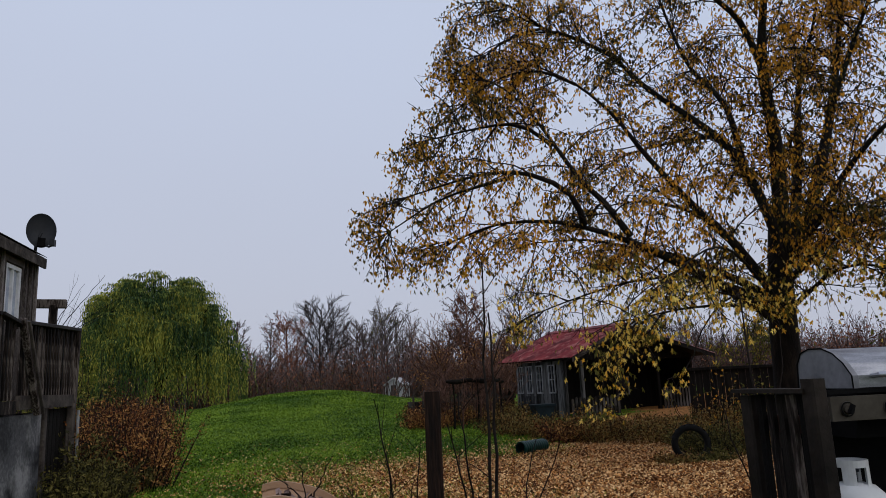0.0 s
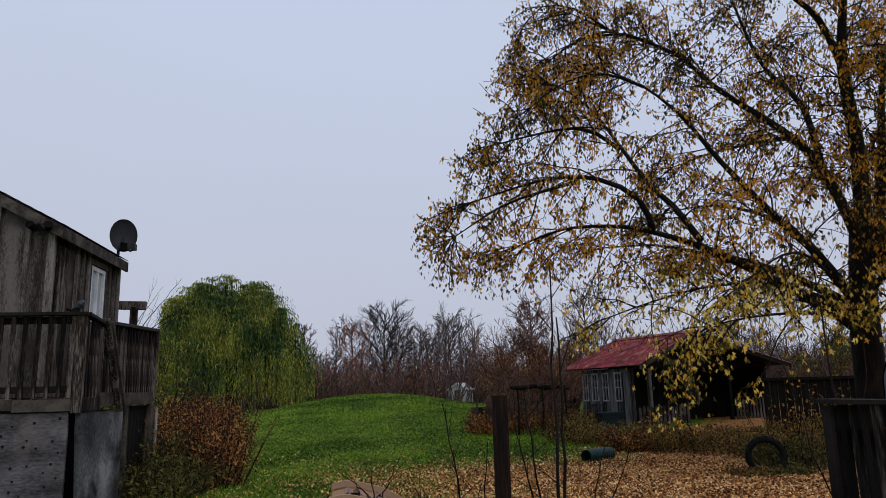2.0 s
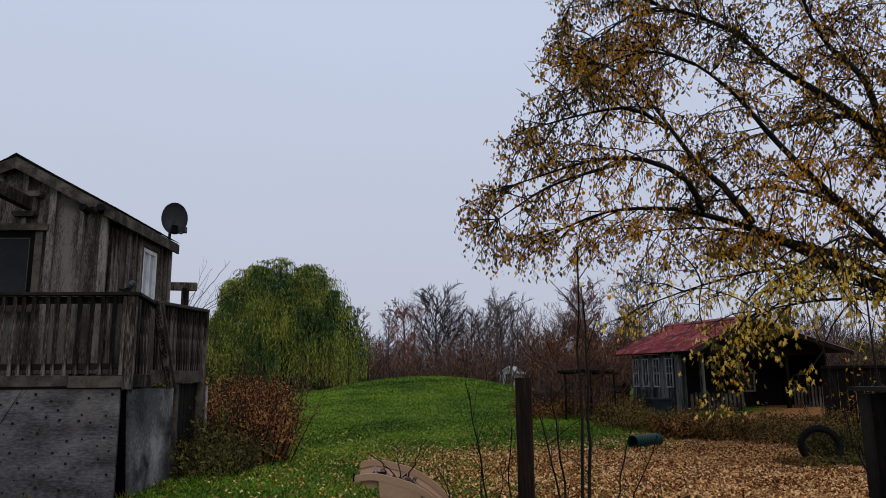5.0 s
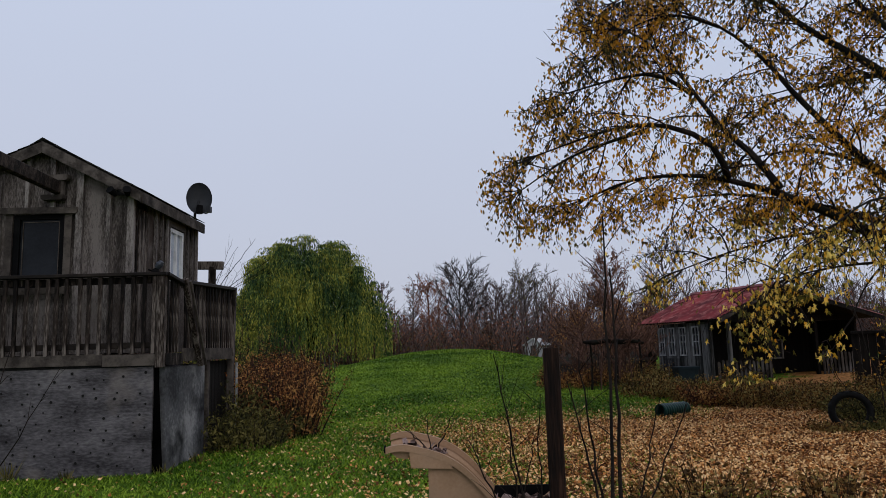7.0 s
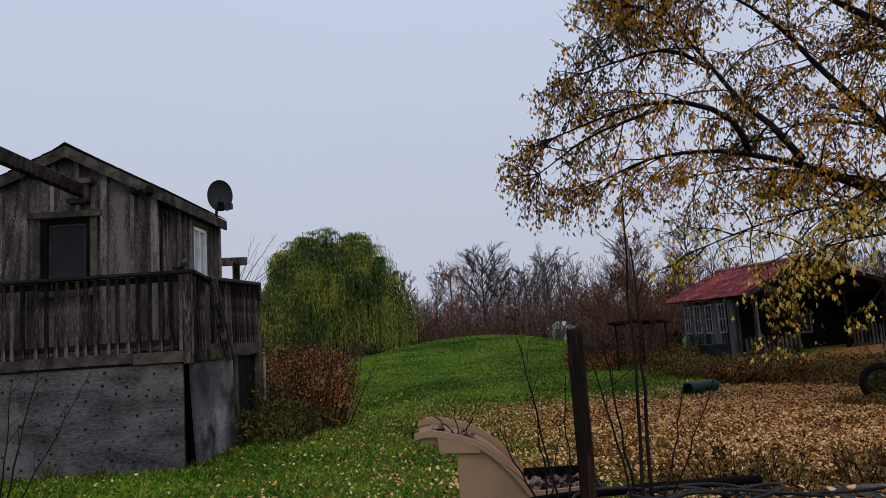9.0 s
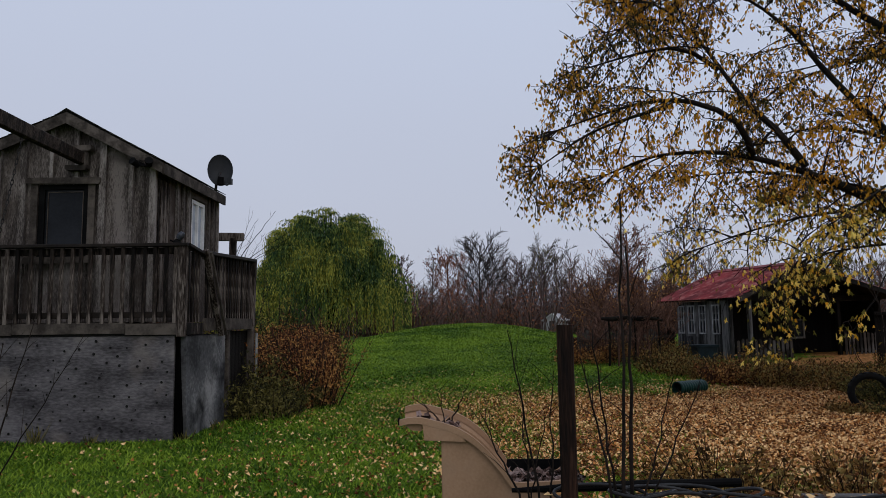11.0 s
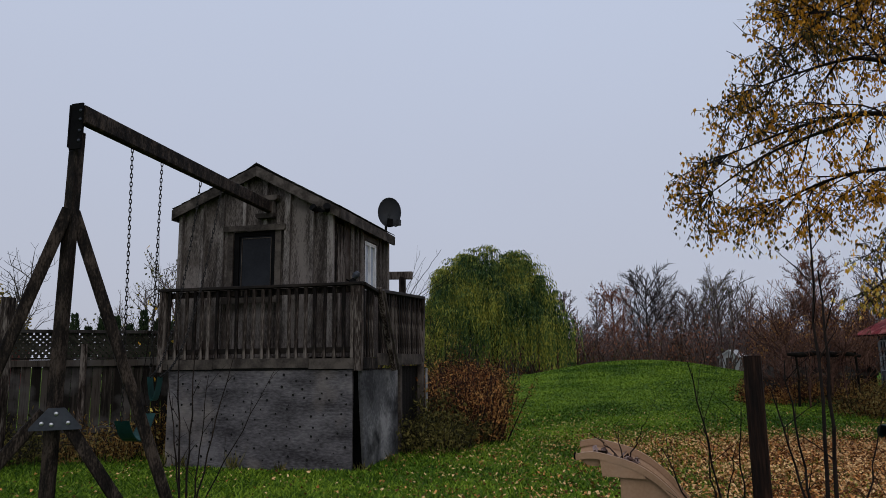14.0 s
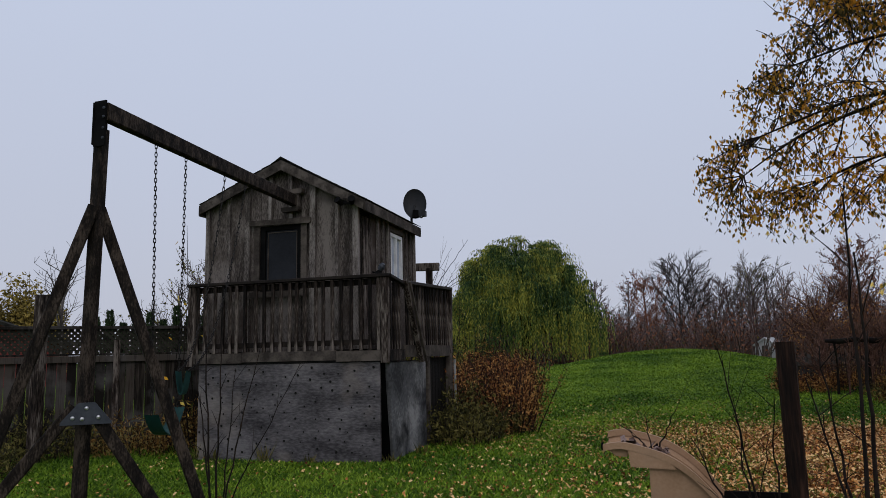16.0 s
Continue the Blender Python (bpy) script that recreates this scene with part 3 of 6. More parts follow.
        y = b
    door = part("door", Mesh().box(HX1 - 0.05, HX1 - 0.02, 0.46, 0.84, DECK, 3.2), M_RAIL, h, "dark plank door")
    for y0 in (0.5, 0.6, 0.7):
        part("plank", Mesh().box(HX1 - 0.02, HX1 - 0.008, y0, y0 + 0.085, DECK, 3.18), M_RAIL, door)
    part("door_handle", Mesh().tube([(HX1 + 0.0, 0.8, 2.3), (HX1 + 0.05, 0.8, 2.32), (HX1 + 0.05, 0.8, 2.42), (HX1, 0.8, 2.44)], 0.012, 6), M_BLACK, door)
    # the pane's bluish white base colour paints in the sky's reflection
    w2 = part("side_window", Mesh().box(HX1 - 0.02, HX1 - 0.01, 1.5, 1.92, 2.42, 3.05), M_SKYPANE, h, "window pane with pale reflected sky in its colour")
    for y0, y1, z0, z1 in ((1.44, 1.5, 2.36, 3.1), (1.92, 1.98, 2.36, 3.1), (1.69, 1.73, 2.42, 3.05), (1.5, 1.92, 3.05, 3.1), (1.5, 1.92, 2.36, 2.42)):
        part("frame", Mesh().box(HX1 - 0.012, HX1 + 0.024, y0, y1, z0, z1), M_WINDOW, w2, "white frame")
    for y0 in (1.4, 1.98):
        part("window_casing", Mesh().box(HX1 + 0.001, HX1 + 0.03, y0, y0 + 0.05, 2.3, 3.17), M_TRIM, h)
    part("window_head", Mesh().box(HX1 + 0.001, HX1 + 0.034, 1.36, 2.06, 3.12, 3.2), M_TRIM, h)
    # the two walls turned away
    part("wall_back", Mesh().prism([(HX0, DECK), (HX1, DECK), (HX1, EAVE - 0.06), (RX, RIDGE - 0.1), (HX0, EAVE - 0.06)], (0, HY1 - 0.03, 0), (1, 0, 0), (0, 0, 1), (0, 0.03, 0)), M_BOARD, h)
    part("wall_far_side", Mesh().box(HX0, HX0 + 0.03, HY0 + 0.035, HY1 - 0.035, DECK, EAVE - 0.06), M_BOARD, h)
    # roof: two slopes, shingle rows, barge and eave boards
    fy, by = HY0 - 0.1, HY1 + 0.05
    for s in (-1, 1):
        x_e = EAVE_XR if s > 0 else EAVE_XL
        low = EAVE if s > 0 else EAVE_L
        slope = part("roof_slope", Mesh().prism([(RX, RIDGE), (x_e, low), (x_e, low - 0.03), (RX, RIDGE - 0.03)], (0, fy, 0), (1, 0, 0), (0, 0, 1), (0, by - fy, 0)), M_SHINGLE, h)
        ln = math.hypot(x_e - RX, RIDGE - low)
        dx, dz = (x_e - RX) / ln, (low - RIDGE) / ln
        for row in range(9):
            t0, t1 = ln * row / 9, ln * (row + 1) / 9 + 0.02
            lift0, lift1 = 0.004, 0.016
            y = fy - 0.02
            while y < by:
                y2 = min(by + 0.01, y + r.uniform(0.26, 0.34))
                j = jit(r, 0.006)
                c = [(RX + dx * t0 - dz * lift0, RIDGE + dz * t0 + abs(dx) * lift0), (RX + dx * (t1 + j) - dz * lift1, RIDGE + dz * (t1 + j) + abs(dx) * lift1)]
                sm = Mesh()
                (xa, za), (xb, zb) = c
                sm.prism([(xa, za), (xb, zb), (xb, zb + 0.008), (xa, za + 0.008)], (0, y + 0.003, 0), (1, 0, 0), (0, 0, 1), (0, y2 - y - 0.006, 0))
                part("shingle", sm, M_SHINGLE, slope)
                y = y2
        part("barge_board", Mesh().prism([(RX, RIDGE - 0.015), (x_e + s * 0.01, low - 0.015), (x_e + s * 0.01, low - 0.15), (RX, RIDGE - 0.16)], (0, fy - 0.03, 0), (1, 0, 0), (0, 0, 1), (0, 0.028, 0)), M_BARGE, h, "dark weathered barge board")
        part("eave_board", Mesh().box(min(x_e, x_e + s * 0.03), max(x_e, x_e + s * 0.03), fy, by, low - 0.16, low - 0.02), M_BARGE, h, "dark weathered eave board")
    part("ridge_cap", Mesh().prism([(RX - 0.12, RIDGE - 0.04), (RX, RIDGE + 0.035), (RX + 0.12, RIDGE - 0.04), (RX, RIDGE + 0.02)], (0, fy - 0.03, 0), (1, 0, 0), (0, 0, 1), (0, by - fy + 0.05, 0)), M_SHINGLE, h)
    # beam bracket
    # block work that carries the swing beam
    block = part("beam_bracket", Mesh().box(RX + 0.17, RX + 0.27, HY0 - 0.11, HY0 - 0.048, 3.3, 3.56), M_BARGE, h, "wooden block that holds the swing beam")
    for x0, x1, z0, z1 in ((RX + 0.02, RX + 0.33, 3.51, 3.58), (RX + 0.01, RX + 0.28, 3.265, 3.33)):
        part("cleat", Mesh().prism([(x0, z0 + 0.02), (x0 + 0.02, z0), (x1 - 0.02, z0), (x1, z0 + 0.025), (x1, z1), (x0, z1)], (0, HY0 - 0.13, 0), (1, 0, 0), (0, 0, 1), (0, 0.1, 0)), M_TRIM, block)
    return h


playhouse()


def dish():
    d = thing("satellite_dish", HOUSE @ pose(-0.4, 2.55, 3.43, 0, 0, 0), "dark grey satellite dish on the roof edge of the playhouse", "satellite dish")
    m = pose(0.02, 0, 0.32, 78, 0, 20)
    prof = [(0.0, -0.06), (0.12, -0.052), (0.2, -0.03), (0.27, 0.0), (0.276, 0.006), (0.27, -0.006), (0.2, -0.038), (0.12, -0.06), (0.0, -0.07)]
    part("reflector", Mesh().turn(prof, m @ Matrix.Diagonal((0.7, 0.98, 1, 1)), 28), M_DISH, d, smooth=True)
    part("mast", Mesh().tube([(-0.05, 0.0, -0.14), (-0.04, 0, 0.1), (0, 0.06, 0.3)], 0.022, 8), M_DISH, d)
    part("arm", Mesh().tube([(0.02, 0.06, 0.14), (0.16, -0.1, 0.06), (0.25, -0.2, 0.07)], 0.014, 6), M_DISH, d)
    part("mount", Mesh().box(-0.045, 0.05, -0.115, -0.02, 0.08, 0.2, pose(0, 0.02, 0, 0, 6, 20)), M_BLACK, d)
    part("receiver", Mesh().box(0.215, 0.275, -0.26, -0.17, 0.05, 0.14), M_DISH, d)


dish()


def floodlight():
    f = thing("floodlight", HOUSE @ pose(-0.55, HY0 - 0.13, 3.33), "dark twin floodlight under the gable corner", "outdoor lamp")
    part("bracket", Mesh().box(-0.06, 0.06, 0.0, 0.028, -0.03, 0.05), M_BLACK, f)
    for x in (-0.09, 0.09):
        part("lamp_head", Mesh().turn([(0.0, -0.06), (0.03, -0.06), (0.045, 0.03), (0.05, 0.05), (0.0, 0.045)], pose(x, -0.05, 0, 65, 0, x * 200), 12), M_BLACK, f)


floodlight()


def bird_ornament():
    b = thing("rail_lantern", HOUSE @ pose(-0.02, 0.0, 2.31), "small pale lamp fixed to the deck corner post", "lamp")
    part("foot", Mesh().turn([(0.0, 0), (0.045, 0), (0.04, 0.03), (0.015, 0.045), (0.0, 0.045)], None, 12), M_BLACK, b)
    part("head", Mesh().turn([(0.0, 0.0), (0.035, 0.01), (0.045, 0.06), (0.03, 0.1), (0.0, 0.11)], pose(0.01, 0, 0.04, 0, 35, 0), 12), M_STEEL, b)


bird_ornament()


# ---------------------------------------------------------------- swing
def swing():
    s = thing("swing_frame", pose(-4.085, 5.45, 0), "weathered timber swing frame joined to the playhouse gable", "swing frame")
    top = 3.52
    part("beam", Mesh().beam((0.03, -0.07, top - 0.065), (-0.25, 3.66, top - 0.1), 0.09, 0.16), M_TIMBER, s, "dark wet crossbeam")
    part("post", Mesh().beam((-0.125, 0, -0.2), (-0.06, 0, top - 0.2), 0.098, 0.095, (0, 1, 0)), M_TIMBER, s)
    part("post_cap_plate", Mesh().box(-0.075, -0.061, -0.1, 0.06, top - 0.36, top + 0.02), M_BLACK, s)
    cap = part("post_cap_plate", Mesh().box(-0.06, 0.06, -0.095, -0.078, top - 0.38, top + 0.03), M_BLACK, s)
    for z in (0.04, 0.12, 0.22, 0.31):
        part("bolt", Mesh().turn([(0.0, 0.012), (0.012, 0.008), (0.014, 0.0)], pose(0.045, -0.096, top - z, 90), 8), M_STEEL, cap)
    part("leg", Mesh().beam((-0.06, -0.05, 2.62), (-0.7, -0.66, -0.2), 0.095, 0.09, (0.6, -0.6, 0)), M_TIMBER, s)
    part("leg", Mesh().beam((-0.1, 0.06, 2.62), (0.72, 0.62, -0.2), 0.095, 0.09, (0.6, -0.6, 0)), M_TIMBER, s)
    part("brace", Mesh().beam((-0.1, -0.1, 0.93), (-0.72, -0.66, -0.15), 0.1, 0.09, (0.6, -0.6, 0)), M_TIMBER, s)
    part("brace", Mesh().beam((0.0, -0.05, 0.93), (0.56, 0.36, -0.15), 0.1, 0.09, (0.6, -0.6, 0)), M_TIMBER, s)
    ax, nrm = Vector((0.76, 0.62, 0)).normalized(), Vector((0.62, -0.76, 0)).normalized()
    o = Vector((-0.06, 0.0, 0)) + nrm * 0.15
    plate = part("gusset_plate", Mesh().prism([(-0.19, 0.79), (0.19, 0.79), (0.19, 0.81), (0.06, 0.965), (-0.06, 0.965), (-0.19, 0.81)], o, ax, (0, 0, 1), nrm * 0.008), M_STEEL, s, "galvanised steel gusset plate")
    for x, z in ((0, 0.92), (-0.1, 0.845), (-0.03, 0.835), (0.09, 0.845)):
        p = o + ax * x + nrm * 0.01 + Vector((0, 0, z))
        ang = math.degrees(math.atan2(nrm.x, -nrm.y))
        part("bolt", Mesh().turn([(0.0, 0.014), (0.014, 0.01), (0.017, 0.0)], pose(*p, 90, 0, ang), 10), M_BOLT, plate)
    return s


swing()


def chain(m, p, q, links=60, sag=0.0):
    """Oval links from p to q, each turned a quarter against the last."""
    p, q = Vector(p), Vector(q)

    def at(f):
        return p.lerp(q, f) - Vector((0, 0, 4 * sag * f * (1 - f)))

    for k in range(links):
        a, b = at((k - 0.2) / links), at((k + 1.2) / links)
        along = (b - a) * 0.5
        side = along.cross(Vector((0.7, 0.7, 0) if k % 2 else (0.7, -0.7, 0))).normalized() * 0.011
        mid = (a + b) * 0.5
        loop = [mid + along * math.cos(t) + side * math.sin(t) for t in (2 * math.pi * j / 8 for j in range(9))]
        m.tube(loop, 0.0042, 4, False)


def swing_seat(name, pts, seat_pts, label, sag=0.0):
    """One swing: two chains and a sling seat."""
    s = thing(name, Matrix(), label, "swing")
    for a, b in pts:
        m = Mesh()
        chain(m, a, b, max(8, int((Vector(a) - Vector(b)).length / 0.042)), sag)
        part("chain", m, M_CHAIN, s)
        part("hanger", Mesh().tube([(a[0], a[1], a[2] + 0.03), (a[0], a[1], a[2] - 0.012)], 0.007, 6), M_CHAIN, s)
    ring = []
    a, b = Vector(seat_pts[0]), Vector(seat_pts[1])
    side = (b - a).cross(Vector((0, 0, 1))).normalized() * 0.075
    n = 12
    for k in range(n + 1):
        t = k / n
        c = a.lerp(b, t) - Vector((0, 0, 1)) * (0.21 * (1 - (2 * t - 1) ** 2))
        ring.append((c - side, c + side, c + side - Vector((0, 0, 0.012)), c - side - Vector((0, 0, 0.012))))
    m = Mesh()
    m.v = [tuple(p) for q in ring for p in q]
    m.f = [(4 * k + j, 4 * k + (j + 1) % 4, 4 * k + 4 + (j + 1) % 4, 4 * k + 4 + j) for k in range(n) for j in range(4)]
    part("seat", m, M_SEAT, s, "dark green rubber sling seat")


def on_beam(t):
    a, b = Vector((-4.055, 5.38, 3.37)), Vector((-4.335, 9.11, 3.335))
    return a.lerp(b, t)


b1, b2, b3, b4 = (on_beam(t) for t in (0.19, 0.32, 0.52, 0.64))
swing_seat("sling_swing", [(b1, (b1.x + 0.04, b1.y + 0.02, 0.8)), (b2, (b2.x + 0.03, b2.y - 0.05, 0.84))],
           [(b1.x + 0.04, b1.y + 0.02, 0.8), (b2.x + 0.03, b2.y - 0.05, 0.84)], "green sling swing seat hanging on rusty chains")
hook = Vector((-3.9, 6.3, 1.19))
swing_seat("sling_swing", [(b3, (hook.x - 0.04, hook.y, hook.z)), (b4, (hook.x + 0.05, hook.y + 0.03, hook.z))],
           [(hook.x - 0.04, hook.y, hook.z), (hook.x + 0.05, hook.y + 0.03, hook.z)], "folded sling swing hooked up beside the frame leg", 0.5)


# ---------------------------------------------------------------- fence behind the swing
def lattice_fence():
    r = random.Random(5)
    a = Vector((-13.2, 4.0, 0))
    ax = Vector((0.715, 0.699, 0)).normalized()
    f = thing("lattice_fence", Matrix.Translation(a) @ Euler((0, 0, math.atan2(ax.y, ax.x))).to_matrix().to_4x4(), "old grey board fence with a mossy lattice top", "fence")
    L = 11.6
    for z, h in ((0.35, 0.09), (1.34, 0.1), (1.41, 0.03), (1.81, 0.05)):
        part("rail", Mesh().beam((0, -0.02, z), (L, -0.02, z), 0.05, h), M_FENCE, f)
    x = 0.0
    while x < L:
        w = r.uniform(0.12, 0.15)
        part("board", Mesh().box(x + 0.004, x + w - 0.004, 0.01 + jit(r, 0.007), 0.03 + jit(r, 0.004), -0.05, 1.32 + jit(r, 0.02)), M_FENCE, f)
        x += w
    slat = None
    k = 0
    while k * 0.085 < L - 0.45:
        for s, yy in ((1, 0.0), (-1, 0.012)):
            mm = pose(k * 0.085 + 0.2, yy, 1.61, 0, s * -47, 0)
            if slat is None:
                slat = part("lattice_slat", Mesh().box(-0.019, 0.019, -0.004, 0.004, -0.265, 0.265), M_LATTICE, f)
                slat.matrix_basis = mm
            else:
                piece("lattice_slat", slat.data, mm, f)
        k += 1
    for x in (0.6, 3.0, 5.4, 7.8, 10.2):
        part("fence_post", Mesh().beam((x, -0.06, -0.1), (x, -0.06, 1.62), 0.09, 0.09, (0, 1, 0)), M_RAIL, f)


lattice_fence()


def tall_post():
    p = thing("fence_post", pose(-7.5, 7.95, 0), "tall squared timber post beside the fence", "post")
    part("post", Mesh().beam((0, 0, -0.1), (0, 0, 2.2), 0.14, 0.14, (0, 1, 0)), M_RAIL, p)


tall_post()


def yard_gate():
    g = thing("plank_gate", pose(-8.6, 7.2, 0, 0, 0, 42), "dark board gate with a diagonal brace leaning at the fence", "gate")
    r = random.Random(8)
    for k in range(8):
        part("board", Mesh().box(-1.2 + k * 0.15 + 0.003, -1.2 + (k + 1) * 0.15 - 0.003, 0, 0.022, 0.08, 1.22 + jit(r, 0.02)), M_FENCE, g)
    part("cross_bar", Mesh().beam((-1.2, -0.02, 1.15), (0.0, -0.02, 1.15), 0.04, 0.09), M_FENCE, g)
    part("cross_bar", Mesh().beam((-1.2, -0.02, 0.25), (0.0, -0.02, 0.25), 0.04, 0.09), M_FENCE, g)
    part("brace", Mesh().beam((-0.95, -0.02, 1.1), (-0.75, -0.02, 0.3), 0.04, 0.08), M_FENCE, g)
    part("brace", Mesh().beam((0.05, -0.05, 1.12), (0.45, -0.4, 0.0), 0.07, 0.07), M_FENCE, g)


yard_gate()


def red_house():
    h = thing("red_cottage", pose(-26.4, 22.0, -0.6, 0, 0, 38), "dull red clapboard house beyond the fence", "house")
    part("wall", Mesh().box(-4, 2.6, 0, 5, -0.2, 2.9), M_REDHOUSE, h)
    part("gable", Mesh().prism([(-4, 2.9), (2.6, 2.9), (-0.7, 4.1)], (0, 0, 0), (1, 0, 0), (0, 0, 1), (0, 5, 0)), M_REDHOUSE, h)
    for s in (-1, 1):
        part("roof_slope", Mesh().prism([(-0.7, 4.2), (-0.7 + s * 3.7, 2.85), (-0.7 + s * 3.7, 2.7), (-0.7, 4.05)], (0, -0.4, 0), (1, 0, 0), (0, 0, 1), (0, 5.8, 0)), M_SHINGLE, h)
    for x in (-2.6, -0.3):
        w = part("window", Mesh().box(x - 0.45, x + 0.45, -0.02, -0.01, 1.5, 2.7), M_GLASS_D, h)
        for x0, x1, z0, z1 in ((x - 0.53, x - 0.45, 1.42, 2.78), (x + 0.45, x + 0.53, 1.42, 2.78), (x - 0.45, x + 0.45, 2.7, 2.78), (x - 0.45, x + 0.45, 1.42, 1.5)):
            part("frame", Mesh().box(x0, x1, -0.04, 0.0, z0, z1), M_WHITE, w)


red_house()


# ---------------------------------------------------------------- great maple
TREE = Vector((7.7, 10.85, 0))
AWAY, ACROSS = Vector((0.578, 0.816, 0)), Vector((0.816, -0.578, 0))
# limbs: offset across, offset towards the yard, height
BOUGHS = {
    "low": [(-0.24, 0.2, 2.29), (-0.94, 1.0, 2.76), (-1.7, 1.8, 3.21), (-2.51, 2.2, 3.56), (-3.07, 2.4, 3.68), (-3.73, 2.6, 3.68), (-4.4, 2.7, 3.5)],
    "second": [(-0.18, -0.2, 2.55), (-0.86, -0.3, 3.01), (-1.56, -0.3, 3.37), (-2.21, -0.2, 3.56), (-2.97, 0.0, 3.77), (-3.89, 0.1, 3.82)],
    "rising": [(-1.85, 2.0, 3.36), (-2.2, 2.0, 3.95), (-2.55, 2.0, 4.38), (-3.31, 1.8, 5.67), (-3.76, 1.8, 6.2), (-4.1, 1.8, 6.45)],
    "reaching": [(-2.47, 2.2, 3.58), (-2.57, 2.5, 4.0), (-3.06, 2.8, 4.31), (-3.79, 3.0, 4.38), (-5.0, 3.1, 4.2)],
    "mid_left": [(-3.3, 2.9, 4.3), (-3.9, 3.0, 4.2), (-4.5, 3.1, 4.05), (-5.3, 3.1, 3.7)],
    "top_left": [(-3.4, 0.1, 8.0), (-3.9, 0.5, 7.8), (-4.4, 0.8, 7.4)],
    "crown_left": [(-2.4, 0.0, 7.3), (-2.9, 0.6, 7.5), (-3.5, 1.2, 7.4), (-4.2, 1.6, 7.0)],
    "crest_left": [(-3.48, 0.1, 8.03), (-4.0, 0.5, 8.45), (-4.5, 0.9, 8.45), (-4.9, 1.0, 8.05)],
    "crown_side": [(-2.68, 1.1, 6.29), (-3.2, 1.5, 6.5), (-3.8, 1.8, 6.4), (-4.4, 2.0, 6.0)],
    "high_reach": [(-2.95, 1.9, 5.0), (-3.5, 2.3, 5.35), (-4.85, 2.6, 5.25)],
    "inner": [(-0.6, 0.1, 5.25), (-1.1, -0.6, 5.5), (-1.9, -1.0, 5.6), (-2.8, -1.2, 5.5)],
    "right_mid": [(0.5, 0.3, 2.9), (1.1, 1.0, 3.3), (1.7, 1.5, 3.3), (2.3, 1.8, 2.9)],
    "behind_low": [(0.3, -0.4, 2.8), (0.6, -1.2, 3.3), (1.2, -1.8, 3.5), (2.0, -2.2, 3.3)],
    "front_low": [(-0.2, 0.4, 2.7), (-0.5, 1.4, 3.05), (-0.8, 2.2, 3.0), (-1.2, 2.9, 2.6)],
    "thin_left": [(-0.3, 0.3, 2.5), (-1.0, 1.0, 2.75), (-1.8, 1.6, 2.75), (-2.6, 2.0, 2.55), (-3.2, 2.2, 2.35)],
    "inner_low": [(-0.87, 0.6, 3.75), (-1.4, -0.2, 4.2), (-2.2, -0.6, 4.5), (-3.0, -0.8, 4.5)],
    "slant": [(-0.13, 0.2, 2.69), (-0.56, 0.5, 3.4), (-0.87, 0.6, 3.75), (-1.64, 0.9, 4.85), (-2.11, 1.0, 5.63), (-2.68, 1.1, 6.29), (-3.52, 1.2, 6.88)],
    "slant_high": [(0.12, 0.1, 3.41), (-0.16, 0.2, 4.42), (-0.6, 0.1, 5.25), (-1.64, 0.0, 6.38), (-2.37, 0.0, 7.3), (-3.48, 0.1, 8.03), (-4.2, 0.1, 8.6)],
    "steep": [(-0.23, 0.1, 4.61), (-0.41, -0.4, 5.91), (-0.92, -0.8, 6.89), (-1.21, -1.0, 7.8), (-1.46, -1.2, 8.94), (-1.8, -1.4, 10.2)],
    "leader": [(0.19, 0.0, 3.33), (0.28, 0.2, 4.78), (0.24, 0.4, 6.18), (0.39, 0.5, 7.3), (0.64, 0.5, 8.77), (0.7, 0.4, 10.2)],
    "leader_left": [(0.23, 0.4, 6.18), (0.0, 0.7, 6.91), (-0.4, 1.0, 7.38), (-0.97, 1.2, 8.16), (-1.6, 1.4, 8.9)],
    "upright": [(0.4, -0.1, 3.22), (0.75, -0.4, 4.08), (1.12, -0.7, 5.28), (1.46, -1.0, 6.66), (1.72, -1.2, 7.99), (1.99, -1.3, 9.32)],
    "upright_side": [(1.2, -0.7, 5.57), (1.61, -0.5, 6.52), (2.04, -0.3, 7.43), (2.5, 0.0, 8.4)],
    "right": [(0.52, 0.1, 3.36), (1.03, 0.4, 4.04), (1.51, 0.8, 4.56), (2.01, 1.1, 4.87), (2.9, 1.4, 5.1)],
    "behind": [(0.33, -0.3, 3.45), (0.6, -1.0, 4.75), (0.85, -1.6, 6.5), (1.27, -2.0, 7.83), (1.56, -2.2, 9.29)],
    "thin": [(-0.34, 0.4, 2.29), (-0.82, 1.2, 2.3), (-1.3, 2.0, 2.22), (-1.75, 2.5, 2.1)],
    "drop": [(-0.3, 0.4, 2.5), (-0.7, 1.3, 2.35), (-1.0, 2.0, 1.9), (-1.1, 2.4, 1.55)],
    "drop_left": [(-0.8, 1.2, 2.5), (-1.5, 1.8, 2.3), (-2.0, 2.2, 1.95), (-2.2, 2.4, 1.7)],
    "right_fall": [(0.5, 0.3, 3.3), (1.0, 1.0, 3.6), (1.5, 1.6, 3.3), (1.9, 2.0, 2.7)],
    "right_low": [(0.44, 0.2, 2.46), (0.83, 0.8, 2.7), (1.26, 1.4, 2.65), (1.9, 1.8, 2.2)],
    "right_back": [(0.4, -0.2, 2.9), (1.0, -0.6, 3.4), (1.8, -0.9, 3.6), (2.8, -1.0, 3.5)],
}
